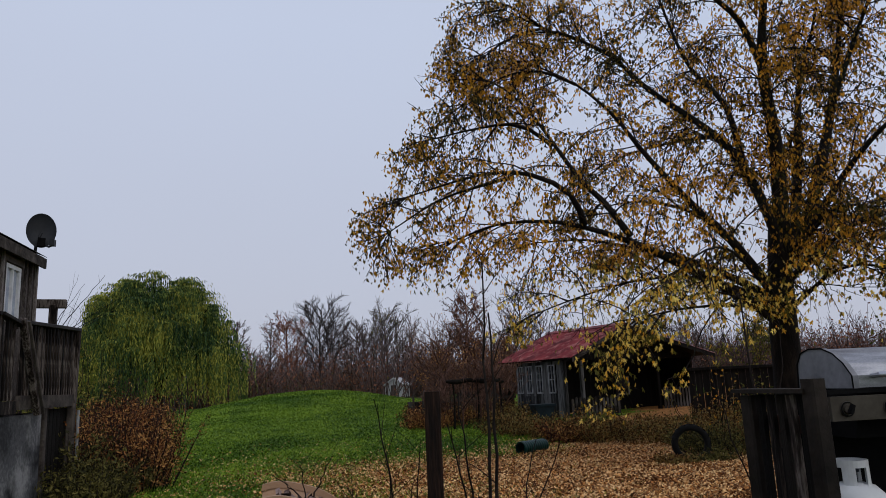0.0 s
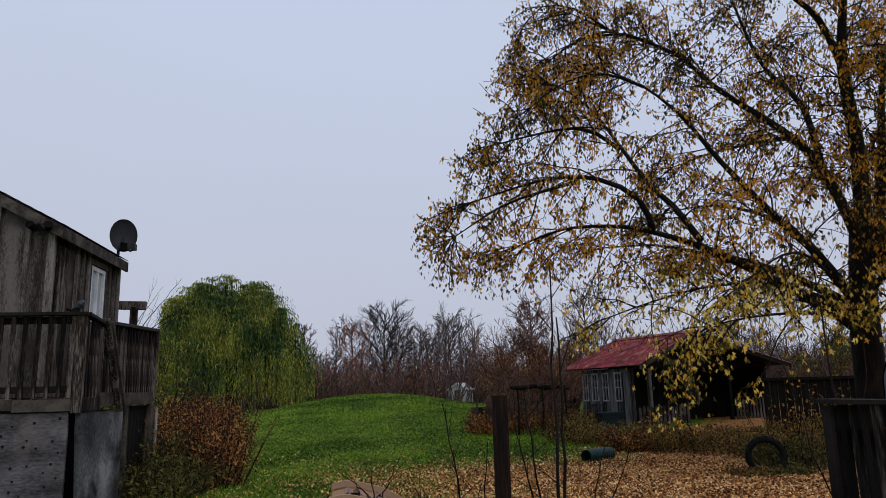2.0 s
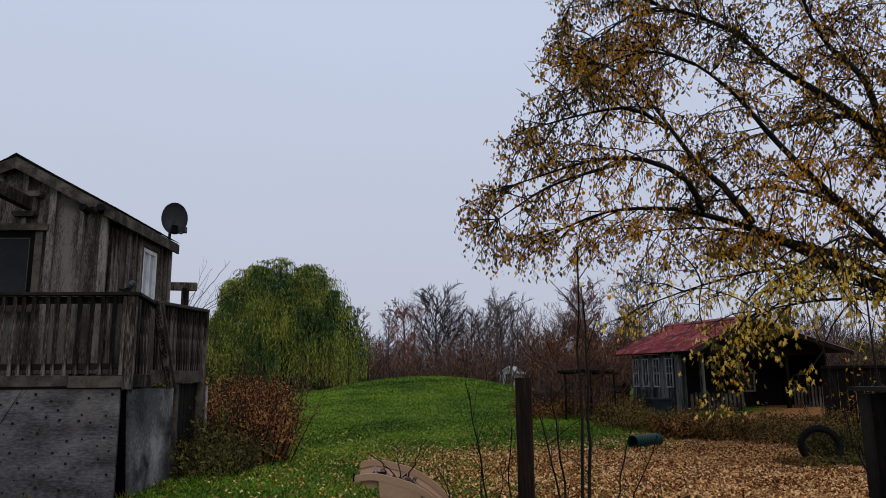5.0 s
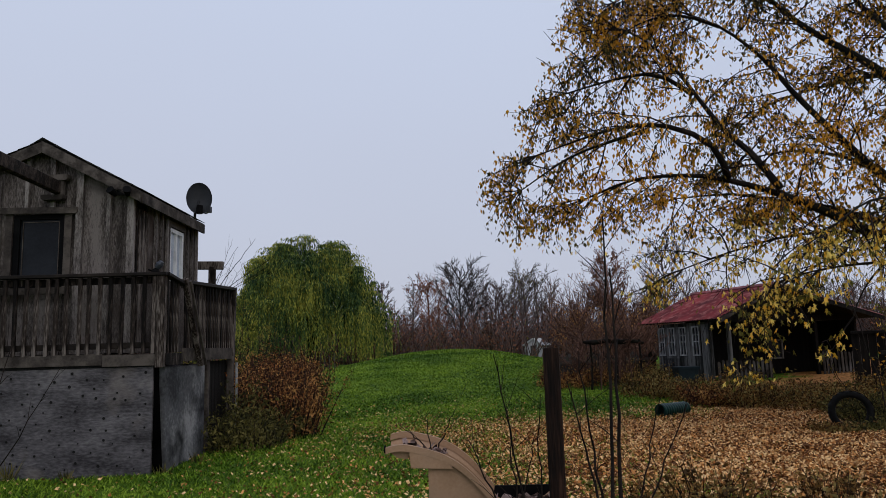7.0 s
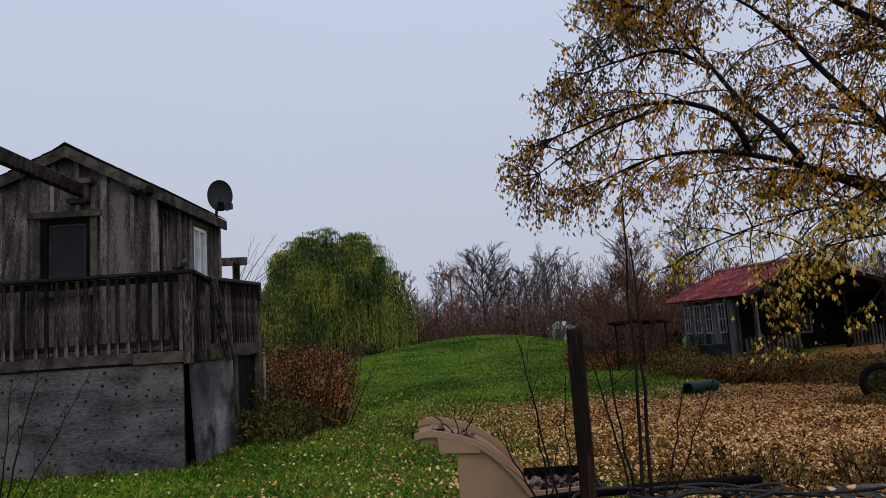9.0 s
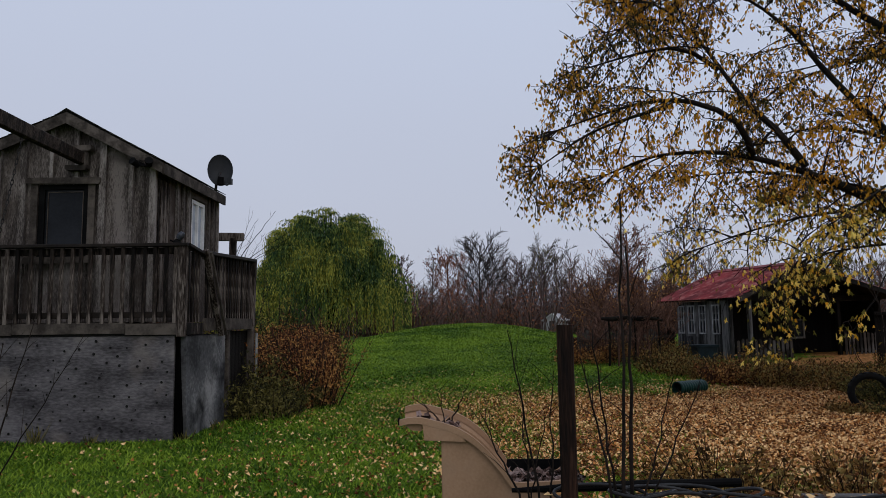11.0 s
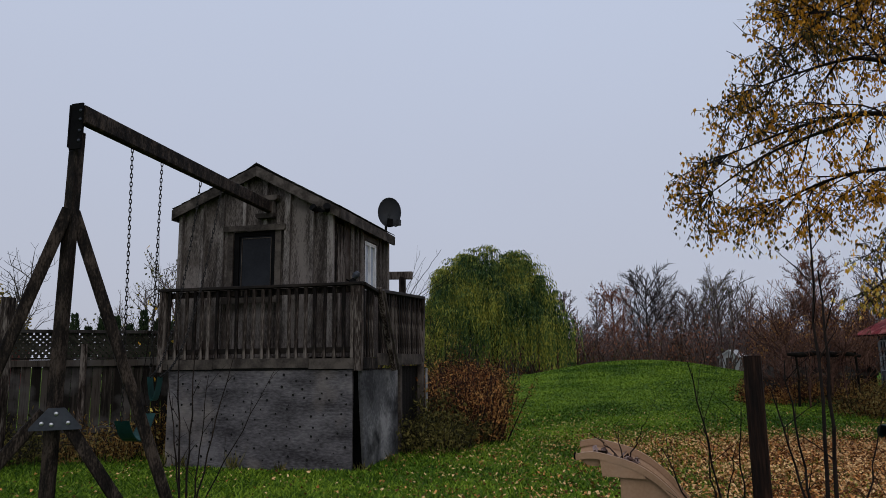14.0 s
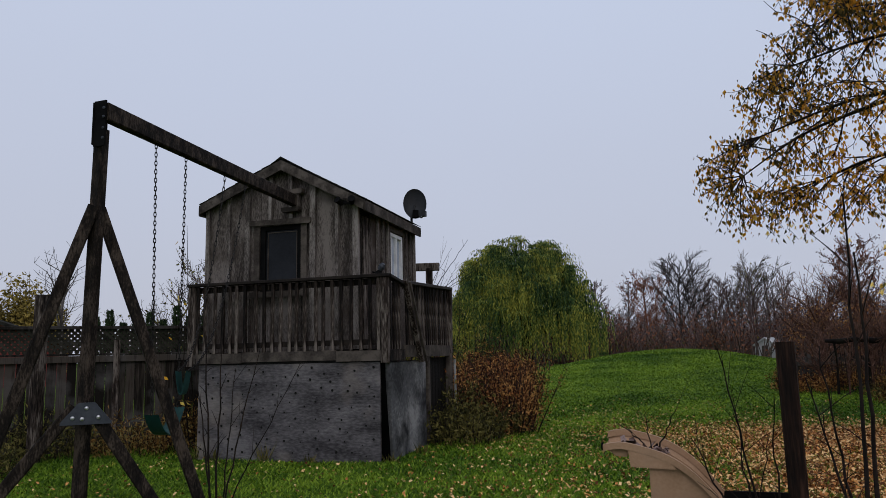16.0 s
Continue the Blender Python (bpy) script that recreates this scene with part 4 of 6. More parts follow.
WIDE = {"low": 0.15, "second": 0.11, "slant": 0.125, "slant_high": 0.13, "leader": 0.16, "upright": 0.15, "right": 0.12, "behind": 0.12, "steep": 0.085, "thin": 0.045, "drop": 0.025, "drop_left": 0.025, "right_low": 0.05, "right_fall": 0.045, "right_back": 0.06, "rising": 0.07, "reaching": 0.065, "leader_left": 0.08, "upright_side": 0.07, "high_reach": 0.045, "inner": 0.06, "inner_low": 0.055, "mid_left": 0.035, "crown_left": 0.04, "crown_side": 0.035, "crest_left": 0.03, "top_left": 0.035, "right_mid": 0.05, "behind_low": 0.06, "front_low": 0.045, "thin_left": 0.05}

# boughs that grow out of another bough
GROWN_ON = ("rising", "crown_left", "crown_side", "crest_left", "reaching", "mid_left", "top_left", "high_reach", "inner", "inner_low", "steep", "leader", "leader_left", "upright_side")


def spline(pts, step=0.22):
    """A smooth line through the points."""
    out = []
    for k in range(len(pts) - 1):
        p0, p1, p2, p3 = pts[max(k - 1, 0)], pts[k], pts[k + 1], pts[min(k + 2, len(pts) - 1)]
        n = max(2, int((p2 - p1).length / step))
        for j in range(n):
            t = j / n
            out.append(0.5 * ((2 * p1) + (p2 - p0) * t + (2 * p0 - 5 * p1 + 4 * p2 - p3) * t * t + (3 * p1 - p0 - 3 * p2 + p3) * t ** 3))
    out.append(pts[-1])
    return out


def rand_dir(r):
    while True:
        v = Vector((r.uniform(-1, 1), r.uniform(-1, 1), r.uniform(-1, 1)))
        if 0.05 < v.length < 1:
            return v.normalized()


def hang_leaves(r, leaves, p, n, size, spread, limp=0.75, slim=0.62):
    for _ in range(n):
        q = p + rand_dir(r) * spread * r.random()
        down = (Vector((0, 0, -1)) + rand_dir(r) * limp).normalized()
        s = size * r.uniform(0.6, 1.25)
        side = down.cross(rand_dir(r)).normalized()
        leaves.leaf(q, down * s, side * s * slim * r.uniform(0.75, 1.3))


# how far the maple's crown reaches over the yard, by height
CROWN_EDGE = ((1.6, -3.3), (2.1, -4.1), (2.5, -5.0), (2.9, -5.6), (3.2, -6.05), (4.2, -6.5), (4.9, -6.05), (5.4, -5.6), (5.8, -5.1), (6.6, -4.85), (7.6, -4.5), (9.0, -4.6), (11.0, -3.5))


def crown_reach(z):
    for (z0, u0), (z1, u1) in zip(CROWN_EDGE, CROWN_EDGE[1:]):
        if z <= z1:
            return u0 + (u1 - u0) * max(0.0, z - z0) / (z1 - z0)
    return CROWN_EDGE[-1][1]


def maple():
    r = random.Random(11)
    t = thing("maple_tree", pose(*TREE), "large maple with dark wet limbs and sparse yellowing leaves", "tree")

    def at(u, w, z):
        return ACROSS * u - AWAY * w + Vector((0, 0, z))

    line = spline([at(0, 0, -0.3), at(0.0, 0, 0.3), at(0.02, 0, 1.2), at(0.05, 0, 2.2), at(0.12, 0, 3.1), at(0.2, 0, 3.9)])
    trunk = Mesh().tube(line, [0.215 + 0.14 * math.exp(-max(0.0, p.z + 0.3) / 0.5) - 0.03 * max(0.0, p.z - 2) for p in line], 16)
    part("trunk", trunk, M_BARK, t, smooth=True)
    twigs, leaves, gold = Mesh(), Mesh(), Mesh()

    def twig(p, d, ln, rad, level):
        """A drooping branch with side shoots and leaves."""
        pts, q = [p], p
        n = max(3, int(ln / 0.14))
        dd = d.normalized()
        for k in range(n):
            dd = (dd + rand_dir(r) * 0.2 + Vector((0, 0, -0.07 * (1 + level)))).normalized()
            q = q + dd * ln / n
            near = (12.5 + q.dot(AWAY)) / 10
            if q.dot(ACROSS) < 1.045 * near * crown_reach(1.35 + (q.z - 1.35) / near) + 0.5 * r.random() ** 2:
                break
            pts.append(q)
        n = len(pts) - 1
        if n < 1:
            return
        twigs.tube(pts, [rad * (1 - 0.75 * k / n) + 0.0022 for k in range(n + 1)], 4 if level == 0 else 3, False)
        for k in range(1, n + 1):
            if level < 2:
                shoots = 1 if level == 0 else (1 if r.random() < 0.55 else 0)
                for _ in range(shoots):
                    out = (dd + rand_dir(r) * 1.1).normalized()
                    twig(pts[k], out, ln * r.uniform(0.3, 0.55), rad * 0.5, level + 1)
            if level > 0 or k > n // 2:
                if r.random() < 0.72:
                    low = pts[k].z < 2.5 + 0.7 * r.random()
                    if low:
                        for _ in range(r.choice((0, 1, 2, 2))):
                            q = pts[k] + rand_dir(r) * 0.09
                            dn = (Vector((0, 0, -1)) + rand_dir(r) * 0.55).normalized()
                            sz = r.uniform(0.055, 0.1)
                            gold.lobed_leaf(q, dn * sz, dn.cross(rand_dir(r)).normalized() * sz * r.uniform(0.7, 1.0))
                    else:
                        hang_leaves(r, leaves, pts[k], r.choice((2, 2, 3, 3)), 0.076, 0.14, 0.65, 0.5)

    for name, raw in BOUGHS.items():
        root = [] if name in GROWN_ON else [(0.06, 0.0, raw[0][2] - 0.3)]
        pts = spline([at(*p) for p in root + raw])
        w0 = WIDE[name] * (0.85 if name in ("leader", "upright", "behind") else 0.68)
        n = len(pts)
        limb = Mesh().tube(pts, [w0 * (0.06 + 0.94 * (1 - k / (n - 1)) ** 1.25) + 0.007 for k in range(n)], 10)
        part("limb", limb, M_BARK, t, smooth=True)
        start = 2 if name in ("thin", "drop", "drop_left", "rising", "reaching", "right_low", "right_fall", "high_reach", "mid_left", "top_left", "crown_left", "crown_side", "crest_left", "inner", "inner_low", "right_mid", "behind_low", "front_low", "thin_left") else 5
        for k in range(start, n):
            for _ in range(3):
                if r.random() < (0.1 if name in ("drop", "drop_left") else 0.34 if name in ("thin", "thin_left") else 0.4 if name in ("low", "second", "front_low", "inner", "inner_low", "slant") else 0.42 if name in ("crown_left", "crown_side") else 0.92 if name in ("leader", "upright", "steep", "leader_left", "slant_high", "upright_side", "behind") else 0.62):
                    ahead = (pts[min(k + 1, n - 1)] - pts[max(k - 1, 0)]).normalized()
                    d = ahead * 0.7 + rand_dir(r) * 0.9 + Vector((0, 0, 0.12))
                    ln = r.uniform(0.55, 1.3) * (0.55 if name in ("drop", "drop_left") else 0.95)
                    twig(pts[k], d, ln, 0.011, 0)
        for _ in range(1 if name in ("drop", "drop_left") else 5):
            d = (pts[-1] - pts[-3]).normalized() + rand_dir(r) * 0.5
            twig(pts[-1], d, r.uniform(0.5, 0.95), 0.01, 0)
    tagged(part("twig", twigs, M_TWIG, t), kind="stuff")
    part("foliage", leaves, M_LEAF, t, "olive and ochre hanging leaves")
    part("low_foliage", gold, M_LEAF_Y, t, "bright yellow leaves on the lowest branches")


maple()


# ---------------------------------------------------------------- willow and far woods
def willow():
    r = random.Random(21)
    cx, cy = -8.6, 44.0
    z0 = ground_z(cx, cy)
    t = thing("willow_tree", pose(cx, cy, z0), "broad green weeping willow with a yellowing top", "tree")
    trunk = Mesh().tube([(0, 0, -0.3), (0.1, 0, 1.2), (0.0, 0, 2.5), (0.2, 0, 4.2)], [0.45, 0.36, 0.3, 0.18], 10)
    part("trunk", trunk, M_BARK, t, smooth=True)
    limbs, strands = Mesh(), Mesh()
    for mop in range(175):
        # arching sprays spread over a rounded dome
        a = r.uniform(-math.pi, math.pi) if mop % 4 == 0 else -math.pi * ((mop * 0.618) % 1.0) + jit(r, 0.15)
        f = (mop + 0.5) / 175
        high = 1.9 + 5.7 * f ** 0.66 + jit(r, 0.45)
        out = 5.5 * (1 - min(0.985, high / 8.05) ** 1.75) ** 0.48 * r.uniform(0.72, 1.0)
        d = Vector((math.cos(a), math.sin(a) * 0.85, 0))
        root = d * out + Vector((-0.2, 0, high))
        limbs.tube([(0.1, 0, 2.0), (root.x * 0.45, root.y * 0.45, max(2.2, high * 0.72)), tuple(root)], [0.13, 0.07, 0.02], 5)
        size, long = r.uniform(0.4, 1.05), r.uniform(1.5, 3.6)
        for _ in range(36):
            b = r.uniform(-math.pi, math.pi)
            k = math.sqrt(r.random()) * size
            reach = Vector((math.cos(b) * k, math.sin(b) * k, 0)) + d * 0.35 * k
            ln = min(long * r.uniform(0.5, 1.15), root.z - 0.1)
            n = max(4, int(ln / 0.15))
            for j in range(n):
                g = j / n
                arc = min(1.0, g * 3.2)
                q = root + reach * (1 - (1 - arc) ** 2) + Vector((jit(r, 0.05), jit(r, 0.05), 0.16 * size * math.sin(math.pi * arc) - ln * max(0.0, g - 0.1)))
                dirn = (reach * (0.9 * (1 - arc)) + Vector((jit(r, 0.4), jit(r, 0.4), -0.25 - arc))).normalized()
                strands.leaf(q, dirn * r.uniform(0.15, 0.27), dirn.cross(rand_dir(r)).normalized() * r.uniform(0.04, 0.075))
    part("limb_frame", limbs, M_BARK, t)
    part("foliage", strands, M_WILLOW, t)


willow()


def bare_tree_mesh(r, height, spread=0.5, min_r=0.012, levels=4):
    m = Mesh()

    def grow(p, d, ln, rad, level):
        n = 4 if level < 2 else 2 if level < 3 else 1
        pts, q, dd = [p], p, d
        for _ in range(n):
            dd = (dd + rand_dir(r) * (0.1 if level == 0 else 0.22) + Vector((0, 0, 0.07))).normalized()
            q = q + dd * ln / n
            pts.append(q)
        end = rad * 0.55
        m.tube(pts, [max(min_r, rad + (end - rad) * k / n) for k in range(n + 1)], 6 if level == 0 else 3, False)
        if level >= levels:
            return
        for k in range(1, n + 1):
            for _ in range(r.choice((1, 2)) if level < 3 else 2):
                if level == 0 and k == 1:
                    continue
                out = (dd + rand_dir(r) * (spread + 0.55)).normalized()
                out.z = abs(out.z) * 0.8 + 0.3
                grow(pts[k], out.normalized(), ln * r.uniform(0.42, 0.66), rad * 0.52, level + 1)

    grow(Vector((0, 0, -0.2)), Vector((0, 0, 1)), height * 0.55, height * 0.016, 0)
    return m


def oval_tree_mesh(r, height, boughs=24, shoots=7, tips=5, min_r=0.012, width=0.3):
    """A bare tree with an oval crown of many fine rising branches."""
    m = Mesh()
    lean = Vector((jit(r, 0.05), jit(r, 0.05), 1)) * height
    m.tube([Vector((0, 0, -0.2)), lean * 0.35 + rand_dir(r) * height * 0.01, lean * 0.7 + rand_dir(r) * height * 0.015, lean * 0.97], [height * 0.014, height * 0.011, height * 0.006, min_r], 6, False)
    for k in range(boughs):
        f = 0.2 + 0.68 * (k + r.random()) / boughs
        a = k * 2.4 + jit(r, 0.5)
        ln = height * width * math.sqrt(max(0.08, 1 - ((f - 0.45) / 0.5) ** 2)) * r.uniform(0.7, 1.15)
        p = lean * f
        d = Vector((math.cos(a), math.sin(a), 0.8 + f * 0.35)).normalized()
        mid = p + d * ln * 0.5
        tip = mid + (d + Vector((0, 0, 0.35)) + rand_dir(r) * 0.25).normalized() * ln * 0.55
        m.tube([p, mid, tip], [height * 0.0052, height * 0.0032, min_r], 4, False)
        for j in range(shoots):
            g = 0.25 + 0.75 * (j + r.random()) / shoots
            q = p.lerp(mid, g * 2) if g < 0.5 else mid.lerp(tip, g * 2 - 1)
            e = (d * 0.7 + rand_dir(r) * 0.8 + Vector((0, 0, 0.45))).normalized()
            sl = ln * r.uniform(0.22, 0.45)
            end = q + e * sl
            m.tube([q, end], [min_r * 1.5, min_r * 0.8], 3, False)
            for _ in range(tips):
                h = r.uniform(0.2, 1.0)
                o = (e + rand_dir(r) * 0.75 + Vector((0, 0, 0.2))).normalized()
                s = q.lerp(end, h)
                m.tube([s, s + o * sl * r.uniform(0.35, 0.7)], [min_r, min_r * 0.6], 3, False)
    return m


def clump_mesh(r, n, rx, ry, h, leaf, stem=0.02, droop=0.0, leaves_per=14, slim=0.5, rise=-0.35, sway=0.18):
    """Upright stems with small leaves, as two meshes."""
    st, lf = Mesh(), Mesh()
    for _ in range(n):
        a, k = r.uniform(0, 2 * math.pi), math.sqrt(r.random())
        p = Vector((math.cos(a) * rx * k, math.sin(a) * ry * k, -0.05))
        hh = h * r.uniform(0.45, 1.0) * (1 - 0.35 * k * k)
        lean = Vector((math.cos(a) * 1.7 * sway * k + jit(r, sway), math.sin(a) * 1.7 * sway * k + jit(r, sway), 1))
        tip = p + lean * hh
        mid = p.lerp(tip, 0.5) + rand_dir(r) * 0.06 * h
        tip.z -= droop * hh
        st.tube([p, mid, tip], [stem, stem * 0.7, stem * 0.3], 3, False)
        for j in range(leaves_per):
            f = r.uniform(0.15, 1.0)
            q = (p.lerp(mid, f * 2) if f < 0.5 else mid.lerp(tip, f * 2 - 1)) + rand_dir(r) * leaf * r.uniform(0.3, 1.6)
            d = (rand_dir(r) + Vector((0, 0, rise))).normalized()
            s = leaf * r.uniform(0.6, 1.3)
            lf.leaf(q, d * s, d.cross(rand_dir(r)).normalized() * s * slim * r.uniform(0.7, 1.35))
    return st, lf


def far_woods():
    r = random.Random(31)
    kinds = [oval_tree_mesh(r, 1.0, 13, 4, 3, 0.002, w) for w in (0.22, 0.28, 0.36, 0.4, 0.3)] + [bare_tree_mesh(r, 1.0, 0.3, 0.0016, 4) for _ in range(2)]
    wood, rust, yellow = Mesh(), Mesh(), Mesh()

    def stamp(dst, src, p, s, turn):
        c, sn = math.cos(turn), math.sin(turn)
        k = len(dst.v)
        dst.v.extend((p[0] + s * (x * c - y * sn), p[1] + s * (x * sn + y * c), p[2] + s * z) for x, y, z in src.v)
        dst.f.extend(tuple(i + k for i in f) for f in src.f)

    for k in range(340):
        ang = r.uniform(-0.62, 0.95)
        d = r.uniform(56, 92) if k % 2 else r.uniform(80, 125)
        x, y = d * math.sin(ang), d * math.cos(ang)
        hgt = r.uniform(4.2, 6.8) * (d / 66) * (0.86 - 0.24 * smoothstep(0.3, 0.5, ang) + 0.3 * noise.noise((ang * 7, 0, 0)) + 0.16 * smoothstep(-0.02, 0.16, ang))
        stamp(wood, r.choice(kinds), (x, y, ground_z(x, y)), hgt, r.uniform(0, 6.3))
    bush = [clump_mesh(r, 30, 0.5, 0.5, 1.0, 0.045, 0.007, 0, 10, sway=0.5) for _ in range(4)]
    for _ in range(1050):
        ang = r.uniform(-0.62, 0.95)
        d = r.uniform(50, 78)
        x, y = d * math.sin(ang), d * math.cos(ang)
        s = r.uniform(1.8, 5.2)
        st, lf = r.choice(bush)
        turn = r.uniform(0, 6.3)
        p = (x, y, ground_z(x, y))
        stamp(wood, st, p, s, turn)
        if r.random() < 0.62 + 0.5 * noise.noise((ang * 12, 3, 0)):
            stamp(yellow if r.random() < 0.05 else rust, lf, p, s, turn)
    for mesh, mat, name, label in ((wood, M_WOODS, "far_woods", "bare brown woods along the far edge of the yard"), (rust, M_WOODS_R, "far_undergrowth", "rusty brown undergrowth below the bare woods"), (yellow, M_WOODS_Y, "far_shrubs", "few yellow-green shrubs among the woods")):
        tagged(part(name, mesh, mat), label, "woods", kind="stuff")


far_woods()


def bare_tree(x, y, h, seed, label, mat=None, spread=0.5, min_r=0.014, levels=4, foliage=None, group="", oval=None):
    r = random.Random(seed)
    t = thing("bare_tree", pose(x, y, ground_z(x, y), 0, 0, seed * 40), label, "tree", group)
    m = oval_tree_mesh(r, h, oval[0], oval[1], oval[2], min_r, oval[3]) if oval else bare_tree_mesh(r, h, spread, min_r, levels)
    part("crown", m, mat or M_WOODS, t)
    if foliage:
        lf = Mesh()
        for p in r.sample(m.v, min(len(m.v), foliage[0])):
            if p[2] > h * 0.25:
                hang_leaves(r, lf, Vector(p), 2, foliage[1], 0.3)
        part("foliage", lf, foliage[2], t)
    return t


M_RUSSET = material("russet_leaf", [(0.07, 0.022, 0.013), (0.17, 0.055, 0.03), (0.28, 0.1, 0.05)], 0.4, 3, 0.9, bump=0, island=0.5)
DARKTREE = material("dark_bare_tree", [(0.016, 0.013, 0.013), (0.036, 0.03, 0.029), (0.06, 0.05, 0.048)], 0.3, 3, 0.95, bump=0, island=0.3)
PALETREE = material("pale_bare_tree", [(0.05, 0.042, 0.039), (0.1, 0.083, 0.076), (0.16, 0.135, 0.124)], 0.3, 3, 0.95, bump=0, island=0.3)
bare_tree(0.6, 62, 7.7, 41, "dark bare tree standing out above the far woods", DARKTREE, 0.42, 0.018, oval=(30, 9, 6, 0.42))
bare_tree(6.2, 60, 7.0, 42, "grey bare tree with a few pale leaves", PALETREE, 0.45, 0.015, 5, (260, 0.13, M_WOODS_Y), oval=(26, 8, 5, 0.4))
bare_tree(-6.5, 64, 7.2, 43, "thin bare tree beside the willow", M_WOODS, 0.3, 0.018, oval=(26, 7, 4, 0.2))
bare_tree(9.6, 44, 6.6, 44, "reddish bare tree with rusty leaves", M_WOODS_R, 0.35, 0.014, 4, (900, 0.12, M_WOODS_R), oval=(26, 7, 4, 0.28))
bare_tree(12.5, 42, 6.8, 45, "bare brown tree behind the shed", M_WOODS, 0.4, 0.013, oval=(26, 7, 4, 0.3))
bare_tree(-1.9, 60, 6.6, 52, "small bare tree with russet leaves beside the dark tree", M_WOODS_R, 0.4, 0.014, 4, (700, 0.13, M_RUSSET), oval=(24, 7, 4, 0.36))
bare_tree(3.4, 61, 5.8, 53, "grey brown bare tree beside the dark tree", M_WOODS, 0.4, 0.016, oval=(30, 7, 5, 0.34))
bare_tree(-3.9, 66, 6.9, 54, "slim grey bare tree above the woods", PALETREE, 0.4, 0.015, oval=(24, 7, 4, 0.17))
bare_tree(17, 34, 4.4, 46, "bare brown tree behind the red-roofed shed", M_WOODS, 0.5, 0.015, 4, (600, 0.12, M_WOODS_Y))
bare_tree(15.5, 24, 3.3, 47, "leafy thin tree behind the shed", M_WOODS, 0.5, 0.012, 4, (900, 0.1, M_WOODS_Y))
bare_tree(-24.0, 19.8, 6.4, 48, "pale bare tree beyond the fence", PALETREE, 0.55, 0.008)
bare_tree(-18.2, 18.6, 5.4, 49, "small bare tree beyond the fence", PALETREE, 0.6, 0.006)
bare_tree(-17.0, 22.4, 5.0, 50, "small bare tree behind the fence", PALETREE, 0.6, 0.006)
bare_tree(-14.4, 21.2, 4.6, 51, "small leafy tree behind the playhouse fence", M_WOODS, 0.6, 0.009, 4, (500, 0.1, M_WOODS_Y))


def thicket():
    """Bare twiggy saplings and brush between the mound and the shed."""
    r = random.Random(77)
    for k in range(17):
        f = k / 16
        x, y = 3.9 + 3.6 * f + jit(r, 0.5), 25.5 - 2.0 * f + jit(r, 2.2)
        bare_tree(x, y, r.uniform(2.2, 4.0), 500 + k, "bare reddish brown sapling in the thicket beside the shed", M_THICKET, 0.4, 0.006, 4, (260, 0.06, M_BRUSH) if k % 2 == 0 else None, "thicket saplings")
    for k in range(9):
        x, y = 3.3 + 0.2 * k + jit(r, 0.2), 18.4 + jit(r, 0.5)
        bare_tree(x, y, r.uniform(1.3, 2.1), 530 + k, "bare tangled shrub grown through the log trellis", M_THICKET, 0.7, 0.005, 4, None, "trellis shrubs")


M_THICKET = material("reddish_bare_twig", [(0.05, 0.026, 0.019), (0.13, 0.066, 0.047), (0.23, 0.125, 0.092)], 0.6, 3, 0.95, bump=0, island=0.4)
thicket()


def leafy_bush(name, x, y, rx, ry, h, n, leaf, mat, seed, label, stem_mat=None, stem=0.012, per=14, droop=0.0, category="bush", group="", slim=0.5, rise=-0.35, sway=0.18):
    r = random.Random(seed)
    t = thing(name, pose(x, y, ground_z(x, y)), label, category, group)
    st, lf = clump_mesh(r, n, rx, ry, h, leaf, stem, droop, per, slim, rise, sway)
    tagged(part("stem_clump", st, stem_mat or M_TWIG, t), kind="stuff")
    tagged(part("foliage", lf, mat, t), kind="stuff")
    return t


# bushes beyond the fence
leafy_bush("yellow_bush", -28.0, 25.2, 1.5, 1.3, 5.2, 420, 0.19, M_GOLDBUSH, 60, "rounded yellow bush beyond the fence", per=60, sway=0.12)
leafy_bush("green_bush", -14.6, 20.2, 2.4, 1.2, 3.6, 150, 0.12, M_GREENWEED, 61, "dull green bush behind the lattice fence", per=20)
leafy_bush("yellow_bush", -6.5, 22.0, 1.6, 1.2, 2.9, 90, 0.12, M_WOODS_Y, 62, "pale yellow bush behind the playhouse", per=20)
leafy_bush("vine_bush", -5.95, 9.35, 0.3, 0.3, 3.9, 5, 0.1, M_LEAF_Y, 63, "thin climbing bush with few yellow leaves beside the playhouse", per=5, sway=0.06)


def cedar(x, y, h, seed):
    r = random.Random(seed)
    t = thing("cedar", pose(x, y, ground_z(x, y)), "narrow dark green cedar in a row beyond the fence", "tree", "cedar row beyond the fence")
    part("trunk", Mesh().tube([(0, 0, -0.1), (0, 0, h * 0.9)], [0.06, 0.02], 6), M_BARK, t)
    m = Mesh()
    for _ in range(700):
        f = r.random() ** 0.8
        a = r.uniform(0, 6.283)
        rad = (0.17 * (1 - f) ** 0.7 + 0.03) * r.uniform(0.6, 1.08)
        p = Vector((math.cos(a) * rad, math.sin(a) * rad, 0.1 + f * (h - 0.1)))
        d = Vector((math.cos(a) * 0.5, math.sin(a) * 0.5, 0.9 + jit(r, 0.3))).normalized()
        m.leaf(p, d * 0.14, d.cross(rand_dir(r)).normalized() * 0.06)
    part("foliage", m, M_CEDAR, t)


for k in range(12):
    cedar(-14.9 + k * 0.27, 16.4 + k * 0.225, 2.3 + 0.22 * math.sin(k * 2.3), 70 + k)


